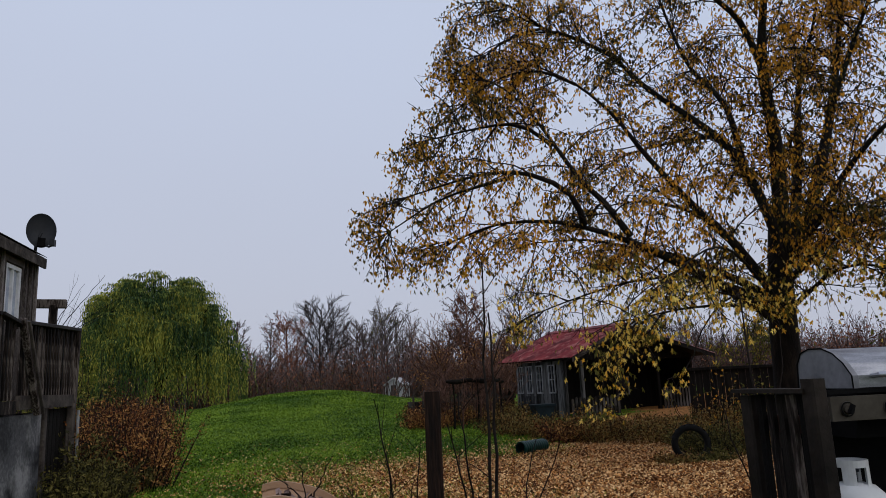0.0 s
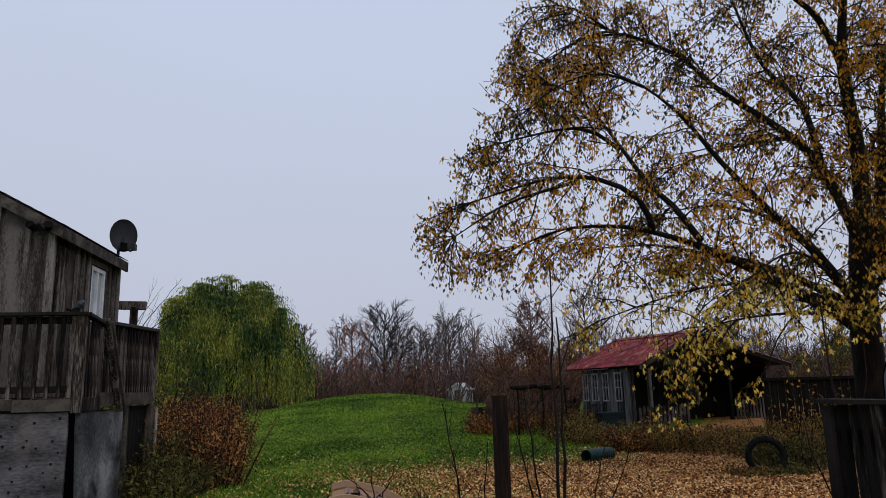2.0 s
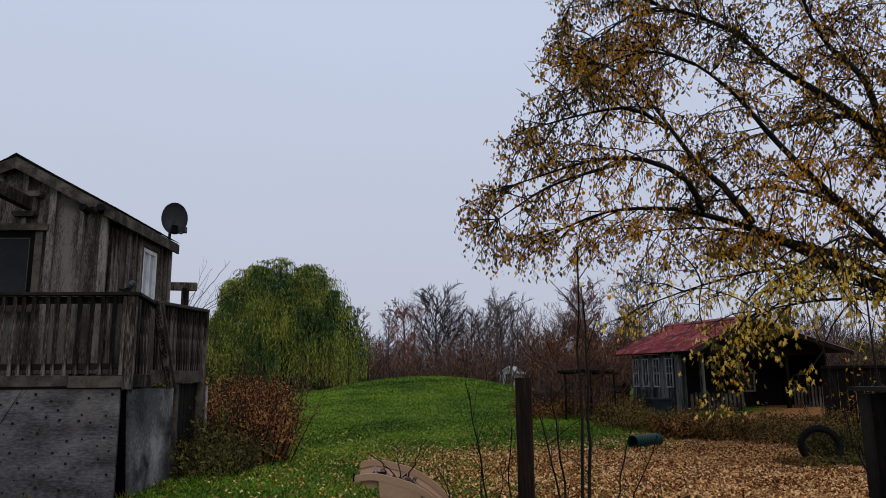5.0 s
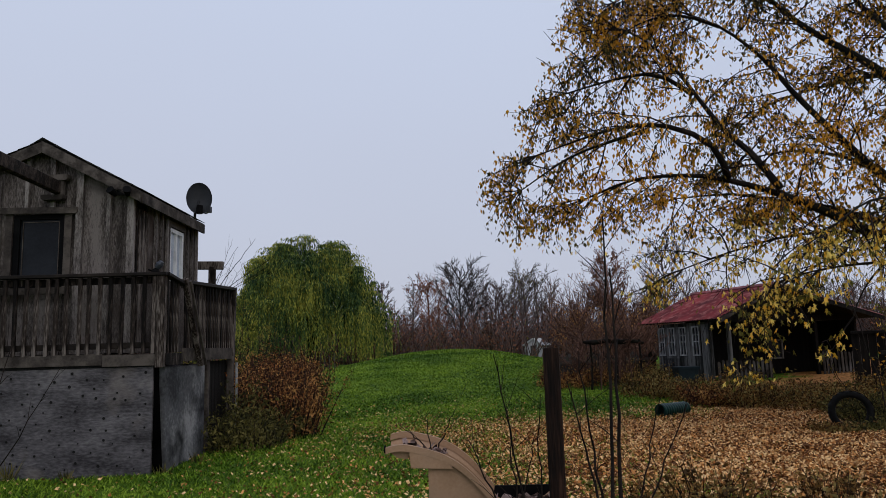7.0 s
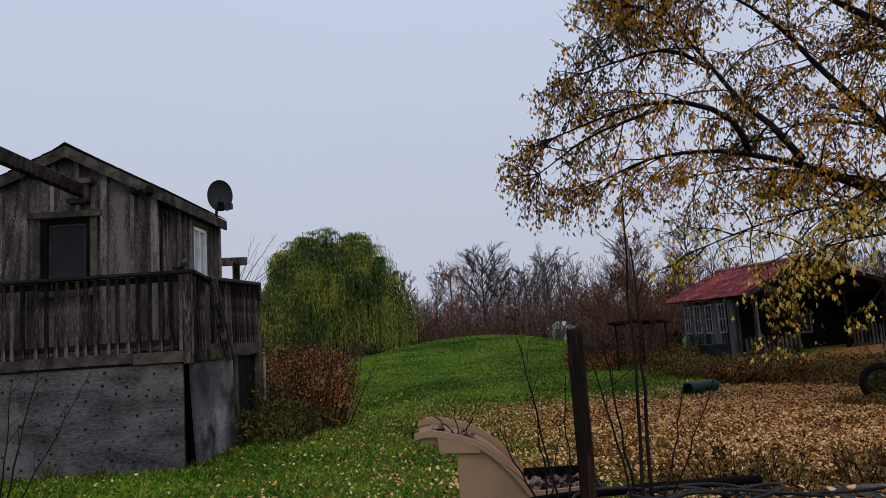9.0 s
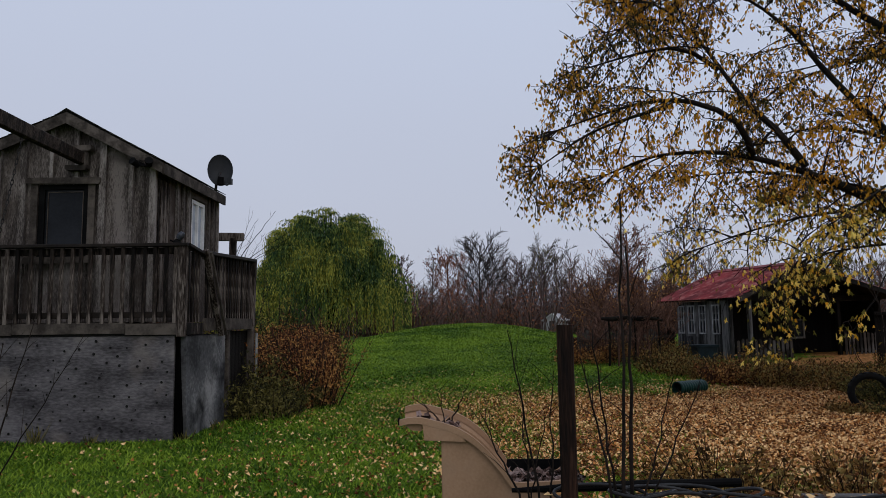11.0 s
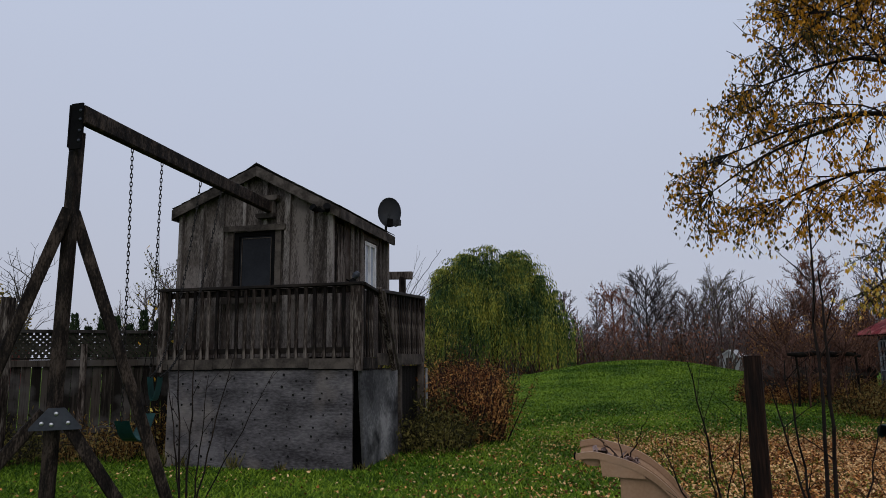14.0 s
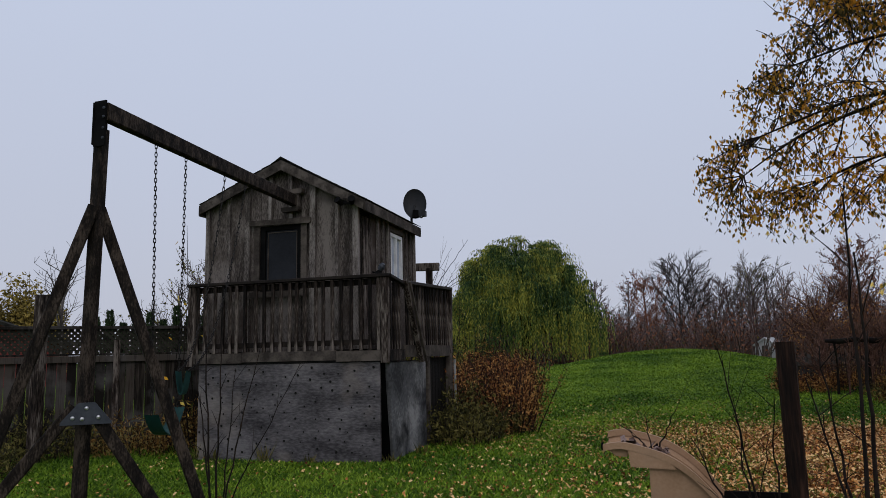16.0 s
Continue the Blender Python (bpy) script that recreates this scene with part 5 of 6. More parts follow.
# ---------------------------------------------------------------- red-roofed shed
SHED_A = Vector((6.9, 19.05, 0.3))                      # near corner
SX, SY = Vector((0.944, 0.33, 0)).normalized(), None     # along the porch gable
SY = Vector((-SX.y, SX.x, 0))                           # along the window wall, to the back


def shed():
    r = random.Random(90)
    m = Matrix.Translation(SHED_A) @ Euler((0, 0, math.atan2(SX.y, SX.x))).to_matrix().to_4x4()
    s = thing("red_roofed_shed", m, "old silvered board shed with red metal roof and dark porch", "shed")
    W, D, E, P = 4.9, 2.2, 1.5, 2.42        # width of the gable, depth, eave and peak heights
    px = 1.72
    part("floor", Mesh().box(0, W, 0, D, -0.25, -0.02), M_SHEDDARK, s)
    # window wall: boards round four windows
    wins = [(0.39, 0.61), (0.94, 1.16), (1.43, 1.65), (1.89, 2.09)]
    y = 0.0
    while y < D - 0.01:
        b = min(D, y + r.uniform(0.13, 0.17))
        c = (y + b) / 2
        hit = [w for w in wins if w[0] - 0.06 < c < w[1] + 0.06]
        d = jit(r, 0.008)
        if hit:
            part("board", Mesh().box(0.0, 0.03 + d, y + 0.003, b - 0.003, -0.25, 0.62), M_SHEDBOARD, s)
            part("board", Mesh().box(0.0, 0.03 + d, y + 0.003, b - 0.003, 1.4, E), M_SHEDBOARD, s)
        else:
            part("board", Mesh().box(0.0, 0.03 + d, y + 0.003, b - 0.003, -0.25, E), M_SHEDBOARD, s)
        y = b
    part("wall_lining", Mesh().box(0.04, 0.07, 0.02, D - 0.02, -0.2, E), M_SHEDDARK, s)
    for a, b in wins:
        w = part("window", Mesh().box(0.012, 0.02, a, b, 0.66, 1.37), M_GLASS_D, s)
        cy = (a + b) / 2
        for y0, y1, z0, z1 in ((a - 0.035, a, 0.63, 1.37), (b, b + 0.035, 0.63, 1.37), (a - 0.05, b + 0.05, 1.37, 1.4), (a, b, 0.63, 0.665), (cy - 0.009, cy + 0.009, 0.665, 1.37), (a, cy - 0.009, 0.99, 1.015), (cy + 0.009, b, 0.99, 1.015), (a, cy - 0.009, 1.17, 1.185), (cy + 0.009, b, 1.17, 1.185)):
            part("frame", Mesh().box(-0.022, 0.012, y0, y1, z0, z1), M_WHITE, w, "white painted frame")
    # cross-braced hatch below the windows
    hatch = part("hatch", Mesh().box(-0.02, -0.002, 1.2, 1.9, -0.2, 0.56), M_SHEDBOARD, s)
    part("brace", Mesh().beam((-0.03, 1.25, -0.18), (-0.03, 1.6, 0.54), 0.07, 0.02, (1, 0, 0)), M_SHEDBOARD, hatch)
    part("brace", Mesh().beam((-0.03, 1.86, -0.18), (-0.03, 1.6, 0.5), 0.07, 0.02, (1, 0, 0)), M_SHEDBOARD, hatch)
    # back and far walls, near black for the shade inside the porch
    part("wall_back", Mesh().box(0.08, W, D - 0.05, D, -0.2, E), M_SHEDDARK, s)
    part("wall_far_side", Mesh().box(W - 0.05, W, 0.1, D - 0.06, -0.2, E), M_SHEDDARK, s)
    # room wall set back behind the porch in shade colour, with a pale-framed window
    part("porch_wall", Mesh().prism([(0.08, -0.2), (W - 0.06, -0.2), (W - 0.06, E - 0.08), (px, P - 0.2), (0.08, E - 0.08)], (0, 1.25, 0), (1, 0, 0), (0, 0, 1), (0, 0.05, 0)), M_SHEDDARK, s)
    pw = part("porch_window", Mesh().box(2.88, 3.38, 1.2, 1.21, 0.5, 0.95), M_GLASS_D, s)
    for x0, x1, z0, z1 in ((2.83, 2.88, 0.45, 1.0), (3.38, 3.43, 0.45, 1.0), (2.88, 3.38, 0.95, 1.0), (2.88, 3.38, 0.45, 0.5)):
        part("frame", Mesh().box(x0, x1, 1.17, 1.24, z0, z1), M_BATTEN, pw)
    # porch posts and gable; the dark ones have the porch shade in their colour
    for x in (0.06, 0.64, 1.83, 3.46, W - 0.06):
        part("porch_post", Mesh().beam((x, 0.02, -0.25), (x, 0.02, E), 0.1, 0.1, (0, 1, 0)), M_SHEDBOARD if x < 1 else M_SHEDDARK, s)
    part("porch_beam", Mesh().beam((0, 0.02, E + 0.05), (W, 0.02, E + 0.05), 0.1, 0.14), M_SHEDDARK, s)
    x = 0.05
    while x < W - 0.1:
        x1 = x + 0.17
        za = P - 0.08 - (P - E) * abs(x - px) / ((px + 0.22) if x < px else W + 0.25 - px)
        zb = P - 0.08 - (P - E) * abs(x1 - px) / ((px + 0.22) if x1 < px else W + 0.25 - px)
        if min(za, zb) > E + 0.13:
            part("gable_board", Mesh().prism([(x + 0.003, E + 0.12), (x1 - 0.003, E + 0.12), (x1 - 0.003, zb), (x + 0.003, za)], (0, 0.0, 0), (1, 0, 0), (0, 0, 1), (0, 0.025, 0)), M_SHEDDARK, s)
        x = x1
    # roof: ribbed metal sheets
    fy, by = -0.68, D + 0.6
    for sd, xe in ((-1, -0.22), (1, W + 0.25)):
        ln = math.hypot(xe - px, P - E - 0.07)
        run, drop = (xe - px) / ln, -(P - E - 0.07) / ln
        slope = part("roof_slope", Mesh().prism([(px, P - 0.02), (xe, E + 0.05), (xe, E + 0.01), (px, P - 0.06)], (0, fy, 0), (1, 0, 0), (0, 0, 1), (0, by - fy, 0)), M_SHEDDARK, s)
        nsheet = 6
        for k in range(nsheet):
            y0, y1 = fy + (by - fy) * k / nsheet, fy + (by - fy) * (k + 1) / nsheet
            sh = Mesh()
            cols = []
            nr = 12
            for j in range(nr + 1):
                yy = y0 + (y1 - y0) * j / nr
                lift = 0.012 + (0.026 if j % 2 else 0.0)
                cols.append((yy, lift))
            over = 0.06 + jit(r, 0.012)
            ring = []
            for ya, la in cols:
                ring += [Vector((px, ya, P - 0.02 + la)), Vector((px + run * (ln + over), ya, P - 0.02 + drop * (ln + over) + la))]
            ring += [p - Vector((0, 0, 0.004)) for p in ring]
            n2 = 2 * len(cols)
            fs = []
            for j in range(nr):
                a, b = 2 * j, 2 * j + 2
                fs += [(a, a + 1, b + 1, b), (n2 + b, n2 + b + 1, n2 + a + 1, n2 + a), (a + 1, n2 + a + 1, n2 + b + 1, b + 1)]
            sh.add(ring, fs)
            part("roof_sheet", sh, M_ROOFRED, slope)
        part("barge_board", Mesh().prism([(px, P - 0.03), (xe, E + 0.04), (xe, E - 0.07), (px, P - 0.15)], (0, fy - 0.025, 0), (1, 0, 0), (0, 0, 1), (0, 0.025, 0)), M_TRIM if sd < 0 else M_SHEDDARK, s)
    part("ridge_cap", Mesh().prism([(px - 0.12, P - 0.02), (px, P + 0.05), (px + 0.12, P - 0.02), (px, P + 0.03)], (0, fy, 0), (1, 0, 0), (0, 0, 1), (0, by - fy, 0)), M_ROOFRED, s)


shed()


def picket_fence(p, q, z, h, label, seed):
    r = random.Random(seed)
    p, q = Vector((*p, z)), Vector((*q, z))
    ax = (q - p).normalized()
    f = thing("picket_fence", Matrix.Translation(p) @ Euler((0, 0, math.atan2(ax.y, ax.x))).to_matrix().to_4x4(), label, "fence")
    L = (q - p).length
    for zz in (0.15, h - 0.18):
        part("rail", Mesh().beam((0, 0.03, zz), (L, 0.03, zz), 0.03, 0.07), M_SHEDDARK, f)
    n = int(L / 0.125)
    for k in range(n):
        x = L * k / n
        hh = h + jit(r, 0.03)
        part("picket", Mesh().prism([(x, -0.3), (x + 0.075, -0.3), (x + 0.075, hh - 0.03), (x + 0.037, hh), (x, hh - 0.03)], (0, 0, 0), (1, 0, 0), (0, 0, 1), (0, 0.02, 0)), M_FENCE, f)


def porch_point(x, y):
    p = SHED_A + SX * x + SY * y
    return p.x, p.y


picket_fence(porch_point(0.12, -0.12), porch_point(1.8, -0.2), 0.3, 0.5, "grey picket fence across the shed porch", 1)
picket_fence(porch_point(3.5, -0.12), porch_point(4.9, -0.12), 0.3, 0.62, "dark grey picket fence at the porch end", 2)


def dark_fence():
    f = thing("rail_fence", pose(9.7, 17.6, 0.2, 0, 0, -28), "dark plank fence running on from the shed", "fence")
    r = random.Random(14)
    for k in range(26):
        part("board", Mesh().box(k * 0.17 + 0.004, k * 0.17 + 0.166, 0, 0.022, -0.1, 1.18 + jit(r, 0.02)), M_SHEDDARK, f)
    part("rail", Mesh().beam((0, -0.03, 1.2), (4.42, -0.03, 1.2), 0.08, 0.08), M_SHEDDARK, f)
    for x in (0.05, 2.2, 4.35):
        part("post", Mesh().beam((x, 0.07, -0.2), (x, 0.07, 1.25), 0.09, 0.09, (0, 1, 0)), M_SHEDDARK, f)


dark_fence()


def log_trellis():
    f = thing("log_trellis", pose(4.2, 17.9, 0.25, 0, 0, 0), "rough log trellis with wire and dead vines beside the shed", "trellis")
    part("log", Mesh().tube([(-0.7, 0, 1.12), (-0.45, 0, 1.1), (-0.1, 0.03, 1.14), (0.2, -0.02, 1.1), (0.45, 0.02, 1.12), (0.75, 0, 1.06)], [0.035, 0.06, 0.05, 0.065, 0.05, 0.03], 8), M_BARK, f, smooth=True)
    for x in (-0.55, 0.05, 0.62):
        part("post", Mesh().tube([(x, 0, -0.3), (x + 0.05, 0.03, 0.6), (x + 0.02, 0, 1.15)], [0.035, 0.022, 0.026], 8), M_BARK, f)
    r = random.Random(4)
    for k in range(15):
        x = -0.6 + 1.25 * k / 14
        part("wire", Mesh().tube([(x, 0.02, -0.1), (x + jit(r, 0.03), 0.02, 1.1)], 0.006, 4), M_TWIG, f)


log_trellis()


def side_fence():
    f = thing("side_fence", pose(3.1, 19.3, 0.25, 0, 0, 36), "dull grey board fence behind the log trellis", "fence")
    r = random.Random(44)
    for k in range(24):
        part("board", Mesh().box(k * 0.16 + 0.01, k * 0.16 + 0.145, 0, 0.02, -0.1, 0.78 + jit(r, 0.06)), M_FENCE, f)
    part("rail", Mesh().beam((0, -0.03, 0.6), (3.84, -0.03, 0.6), 0.04, 0.08), M_FENCE, f)


side_fence()


def tyre():
    t = thing("tyre", pose(6.2, 11.3, 0.24, 90, 0, -24), "worn black tractor tyre standing half sunk among weeds", "tyre")
    R, w = 0.245, 0.07
    prof = []
    for k in range(14):
        a = 2 * math.pi * k / 14
        prof.append((R + 0.048 * math.cos(a), w * math.sin(a)))
    part("tyre_wall", Mesh().turn(prof, None, 36, closed=True), M_TYRE, t, smooth=True)
    tread = Mesh()
    for k in range(36):
        tread.box(R + 0.04, R + 0.052, -0.01, 0.01, -0.05, 0.05, Euler((0, 0, 2 * math.pi * k / 36)).to_matrix().to_4x4() @ pose(0, 0, 0, 25 if k % 2 else -25, 0, 0))
    part("tread", tread, M_TYRE, t)


tyre()


def plastic_tube():
    p, q = Vector((4.03, 13.46, 0.12)), Vector((4.6, 13.86, 0.14))
    t = thing("plastic_tube", Matrix.Translation(p) @ Euler((0, 0, math.atan2(q.y - p.y, q.x - p.x))).to_matrix().to_4x4(), "dark teal plastic culvert tube lying in leaves", "tube")
    L = (q - p).length
    m = Mesh()
    prof = []
    n = 22
    for k in range(n + 1):
        prof.append((0.116 + (0.006 if k % 2 else 0), L * k / n))
    prof += [(0.102, L), (0.102, 0), (0.116, 0)]
    m.turn(prof, pose(0, 0, 0, 0, 90, 0), 24)
    part("wall", m, M_TEAL, t, smooth=False)


plastic_tube()


def bin_box():
    b = thing("storage_bin", pose(6.0, 18.25, 0.3, 0, 0, 5), "dark blue plastic bin under the shed windows", "bin")
    part("body", Mesh().prism([(-0.2, 0), (0.2, 0), (0.25, 0.36), (-0.25, 0.36)], (0, -0.2, 0), (1, 0, 0), (0, 0, 1), (0, 0.4, 0)), M_BIN, b)
    part("lid", Mesh().box(-0.28, 0.28, -0.23, 0.23, 0.36, 0.41), M_BIN, b)


bin_box()


def white_hut():
    h = thing("white_hut", pose(5.55, 50.4, ground_z(5.55, 50.4) + 0.22, 0, 0, -25), "small white wooden hut at the edge of the woods", "hut")
    part("wall", Mesh().prism([(-0.62, -0.1), (0.62, -0.1), (0.62, 0.75), (0, 1.15), (-0.62, 0.75)], (0, 0, 0), (1, 0, 0), (0, 0, 1), (0, 1.6, 0)), M_OUTB, h)
    for s in (-1, 1):
        part("roof_slope", Mesh().prism([(0, 1.24), (s * 0.76, 0.76), (s * 0.76, 0.7), (0, 1.16)], (0, -0.12, 0), (1, 0, 0), (0, 0, 1), (0, 1.85, 0)), M_OUTB, h)
    for k in range(6):
        part("clapboard", Mesh().box(-0.63, 0.63, -0.025, -0.002, 0.02 + k * 0.12, 0.125 + k * 0.12), M_OUTB, h)
    part("door", Mesh().box(-0.2, 0.2, -0.04, -0.026, 0.0, 0.72), M_TRIM, h)


white_hut()


def crate():
    c = thing("raised_bed", pose(3.75, 22.3, ground_z(3.75, 22.3)), "low weathered wooden raised bed at the mound foot", "raised bed")
    for x0, x1, y0, y1 in ((-0.5, 0.9, 0, 0.05), (-0.5, 0.9, 0.95, 1.0), (-0.55, -0.505, 0, 1.0), (0.905, 0.95, 0, 1.0)):
        for z in (0.0, 0.2):
            part("plank", Mesh().box(x0, x1, y0, y1, z, z + 0.19), M_FENCE, c)
    for x in (-0.5, 0.9):
        part("corner_post", Mesh().beam((x, -0.03, -0.1), (x, -0.03, 0.62), 0.06, 0.06, (0, 1, 0)), M_FENCE, c)


crate()


def stakes():
    s = thing("stake_fence", pose(-6.4, 27.6, ground_z(-6.4, 27.6)), "row of thin pale stakes in front of the willow", "fence")
    r = random.Random(61)
    for k in range(12):
        x = k * 0.2 + jit(r, 0.05)
        part("stake", Mesh().beam((x, 0, -0.2), (x + jit(r, 0.04), 0, r.uniform(0.7, 0.95)), 0.03, 0.03, (0, 1, 0)), M_TRIM, s)


stakes()

# ---------------------------------------------------------------- brush and weeds
RUST = "tall rusty dry brush growing beside the playhouse"
rb = random.Random(99)
for k in range(27):
    f = rb.random()
    y = 11.4 + 7.5 * f
    x = -2.35 - 1.5 * f + jit(rb, 0.55) - (0.5 if k % 3 == 0 else 0)
    h = rb.uniform(0.95, 1.75) * (1 - 0.2 * f)
    leafy_bush("dry_brush", x, y, rb.uniform(0.25, 0.5), rb.uniform(0.25, 0.5), h, rb.randint(34, 60), 0.058, M_BRUSH, 100 + k, RUST, per=38, stem=0.009, group="rusty brush", slim=0.36, rise=0.1, sway=0.32)
for k in range(12):
    f = (k + rb.random()) / 12
    leafy_bush("dry_brush", -4.2 - 1.5 * f + jit(rb, 0.5), 18.5 + 8.5 * f, rb.uniform(0.35, 0.6), 0.5, rb.uniform(0.65, 1.0), 44, 0.06, M_BRUSH, 130 + k, "low rusty brush along the mound edge", per=22, stem=0.009, group="rusty brush", slim=0.36, rise=0.15)
for k, (x, y, rx, ry, h, n) in enumerate(((-2.55, 10.9, 0.5, 0.7, 0.75, 110), (-2.3, 12.2, 0.4, 0.5, 0.6, 90), (-2.85, 11.6, 0.35, 0.5, 1.15, 90))):
    leafy_bush("green_weeds", x, y, rx, ry, h, n, 0.075, M_GREENWEED, 120 + k, "dull green weeds at the foot of the brush", slim=0.35, rise=0.1, per=26, stem=0.006, category="weeds", group="green weeds")
WEEDY = "brown dying weeds in front of the shed"
spots = [(9.2, 16.7, 0.7, 0.5, 0.6, 110), (10.3, 16.6, 0.8, 0.6, 0.7, 110), (8.7, 15.2, 0.7, 0.7, 0.6, 120), (6.25, 10.9, 0.4, 0.18, 0.3, 70), (5.8, 10.95, 0.35, 0.2, 0.26, 60), (3.1, 18.7, 0.6, 0.6, 0.6, 100), (3.7, 20.2, 0.8, 0.6, 0.7, 110), (4.8, 19.8, 0.8, 0.6, 0.8, 120), (5.6, 20.8, 0.8, 0.6, 0.8, 110), (5.0, 17.4, 0.8, 0.7, 0.62, 130), (6.0, 16.4, 0.8, 0.7, 0.72, 150), (5.5, 15.6, 0.6, 0.5, 0.62, 110), (6.4, 15.2, 0.8, 0.7, 0.82, 170), (7.0, 14.2, 0.8, 0.8, 0.85, 170), (7.6, 13.2, 0.8, 0.7, 0.8, 120), (7.2, 12.3, 0.7, 0.6, 0.7, 110), (5.6, 18.6, 0.8, 0.6, 0.5, 80), (8.6, 12.8, 0.7, 0.7, 1.0, 100), (4.1, 19.2, 0.7, 0.7, 0.75, 100), (3.9, 21.3, 0.9, 0.7, 0.65, 110), (5.0, 21.6, 0.9, 0.9, 0.95, 120), (6.9, 11.6, 0.6, 0.5, 0.6, 100), (8.0, 11.9, 0.7, 0.5, 0.85, 100)]
for k, (x, y, rx, ry, h, n) in enumerate(spots):
    h *= (0.72 + 0.5 * ((k * 37) % 11) / 11) * (0.6 if y > 13.5 and x > 5 else 0.9)
    leafy_bush("brown_weeds", x, y, rx, ry, h, n, 0.06, (M_WEED if k % 3 else M_GREENWEED) if k not in (5, 6, 18, 19, 20) else M_BRUSH, 140 + k, WEEDY if k not in (5, 6, 18, 19, 20) else "rusty dry grass clump round the raised bed", per=24, stem=0.006, category="weeds", group="weeds by the shed", slim=0.42, rise=0.0, sway=0.42)
for k, (x, y, rx, ry, h, n) in enumerate(((-7.9, 8.3, 0.7, 0.7, 0.8, 120), (-6.9, 9.2, 0.7, 0.6, 0.7, 110), (-8.9, 7.3, 0.7, 0.6, 0.75, 110), (-6.2, 9.6, 0.5, 0.5, 0.9, 90), (-7.2, 6.9, 0.6, 0.5, 0.45, 90))):
    leafy_bush("dry_weeds", x, y, rx, ry, h, n, 0.07, M_WEED if k % 2 else M_GREENWEED, 170 + k, "dry brown weeds along the lattice fence", per=22, stem=0.006, category="weeds", group="weeds by the fence", slim=0.28, rise=0.3)
for k, (x, y, rx, ry, h, n) in enumerate(((2.45, 6.3, 0.3, 0.26, 0.55, 50), (2.2, 6.7, 0.25, 0.25, 0.36, 28), (2.62, 5.9, 0.22, 0.2, 0.42, 34), (2.2, 5.5, 0.18, 0.16, 0.4, 22), (3.35, 6.2, 0.26, 0.22, 0.42, 36), (3.7, 6.9, 0.26, 0.22, 0.36, 28))):
    leafy_bush("wilted_plant", x, y, rx, ry, h, n, 0.055, M_WEED, 190 + k, "wilted brown garden plant among fallen leaves", per=13, sway=0.34, stem=0.006, category="plant", group="wilted garden plants")
for k, (x, y, rx, ry, h, n) in enumerate(((5.5, 14.9, 0.5, 0.4, 0.6, 80), (6.0, 14.5, 0.42, 0.38, 0.85, 90), (7.9, 15.9, 0.45, 0.4, 0.4, 60), (6.8, 15.9, 0.5, 0.4, 0.4, 60), (4.6, 16.4, 0.5, 0.4, 0.7, 70), (9.4, 15.6, 0.45, 0.4, 0.8, 60))):
    leafy_bush("brown_weeds", x, y, rx, ry, h, n, 0.07, M_WEED if k % 3 else M_BRUSH, 230 + k, "tall lump of brown dying weeds in front of the shed", per=26, stem=0.006, category="weeds", group="weeds by the shed", slim=0.42, rise=0.0, sway=0.42)
leafy_bush("leafy_shrub", 8.6, 14.6, 0.5, 0.45, 1.75, 12, 0.075, M_LEAF, 240, "thin shrub with small yellowing leaves by the dark fence", per=9, slim=0.6)
leafy_bush("leafy_shrub", 9.4, 13.9, 0.5, 0.45, 1.5, 22, 0.075, M_WOODS_Y, 241, "thin shrub with small green leaves by the dark fence", per=22, slim=0.6)
leafy_bush("tall_weed", 8.3, 12.1, 0.2, 0.2, 1.35, 14, 0.1, M_GREENWEED, 215, "tall pale green weed beside the tyre", per=16, category="plant")


# grass tufts at the foot of the base
def tuft(x, y, n, h, seed):
    r = random.Random(seed)
    m = Mesh()
    for _ in range(n):
        a = r.uniform(0, 6.283)
        p = Vector((x + jit(r, 0.08), y + jit(r, 0.05), -0.02))
        d = Vector((math.cos(a) * 0.5, math.sin(a) * 0.4, 1)).normalized() * h * r.uniform(0.5, 1)
        m.leaf(p, d, d.cross(Vector((math.sin(a), math.cos(a), 0.1))).normalized() * 0.012, 0.1)
    tagged(part("grass_tuft", m, M_GREENWEED), "long grass tuft against the concrete base", "grass", "tufts by the base")


for k, (x, y, h) in enumerate(((-4.55, 8.7, 0.32), (-5.3, 8.68, 0.26), (-3.9, 8.72, 0.15), (-2.85, 8.85, 0.2), (-5.5, 8.6, 0.3), (-2.75, 9.6, 0.22))):
    tuft(x, y, 26, h, 300 + k)


# ---------------------------------------------------------------- foreground
def terrace():
    t = part("garden_terrace", Mesh().box(0.95, 4.4, 2.6, 4.74, -0.2, 0.34), M_SOIL)
    tagged(t, "raised garden bed of dark soil", "garden bed", kind="structure")
    for k in range(4):
        for j in range(2):
            x, y = 2.35 + k * 0.5, 4.22 + j * 0.27
            part("paver", Mesh().box(x + 0.005, x + 0.49, y + 0.005, y + 0.262, 0.34, 0.365), M_PAVER, t)
    edge = thing("timber_edging", pose(0.72, 4.78, 0.0), "blackened timber edging of the garden bed", "edging")
    part("pipe", Mesh().tube([(0.05, 0, 0.375), (0.35, 0.01, 0.385), (0.8, 0.03, 0.4), (1.35, 0.08, 0.4)], [0.012, 0.024, 0.026, 0.024], 10), M_BLACK, edge, "black plastic pipe")
    part("timber", Mesh().beam((0.18, 0.0, 0.27), (3.6, 0.06, 0.27), 0.09, 0.1), M_POST, edge)
    part("timber", Mesh().beam((0.18, 0.0, 0.1), (3.6, 0.06, 0.1), 0.09, 0.18), M_POST, edge)


terrace()


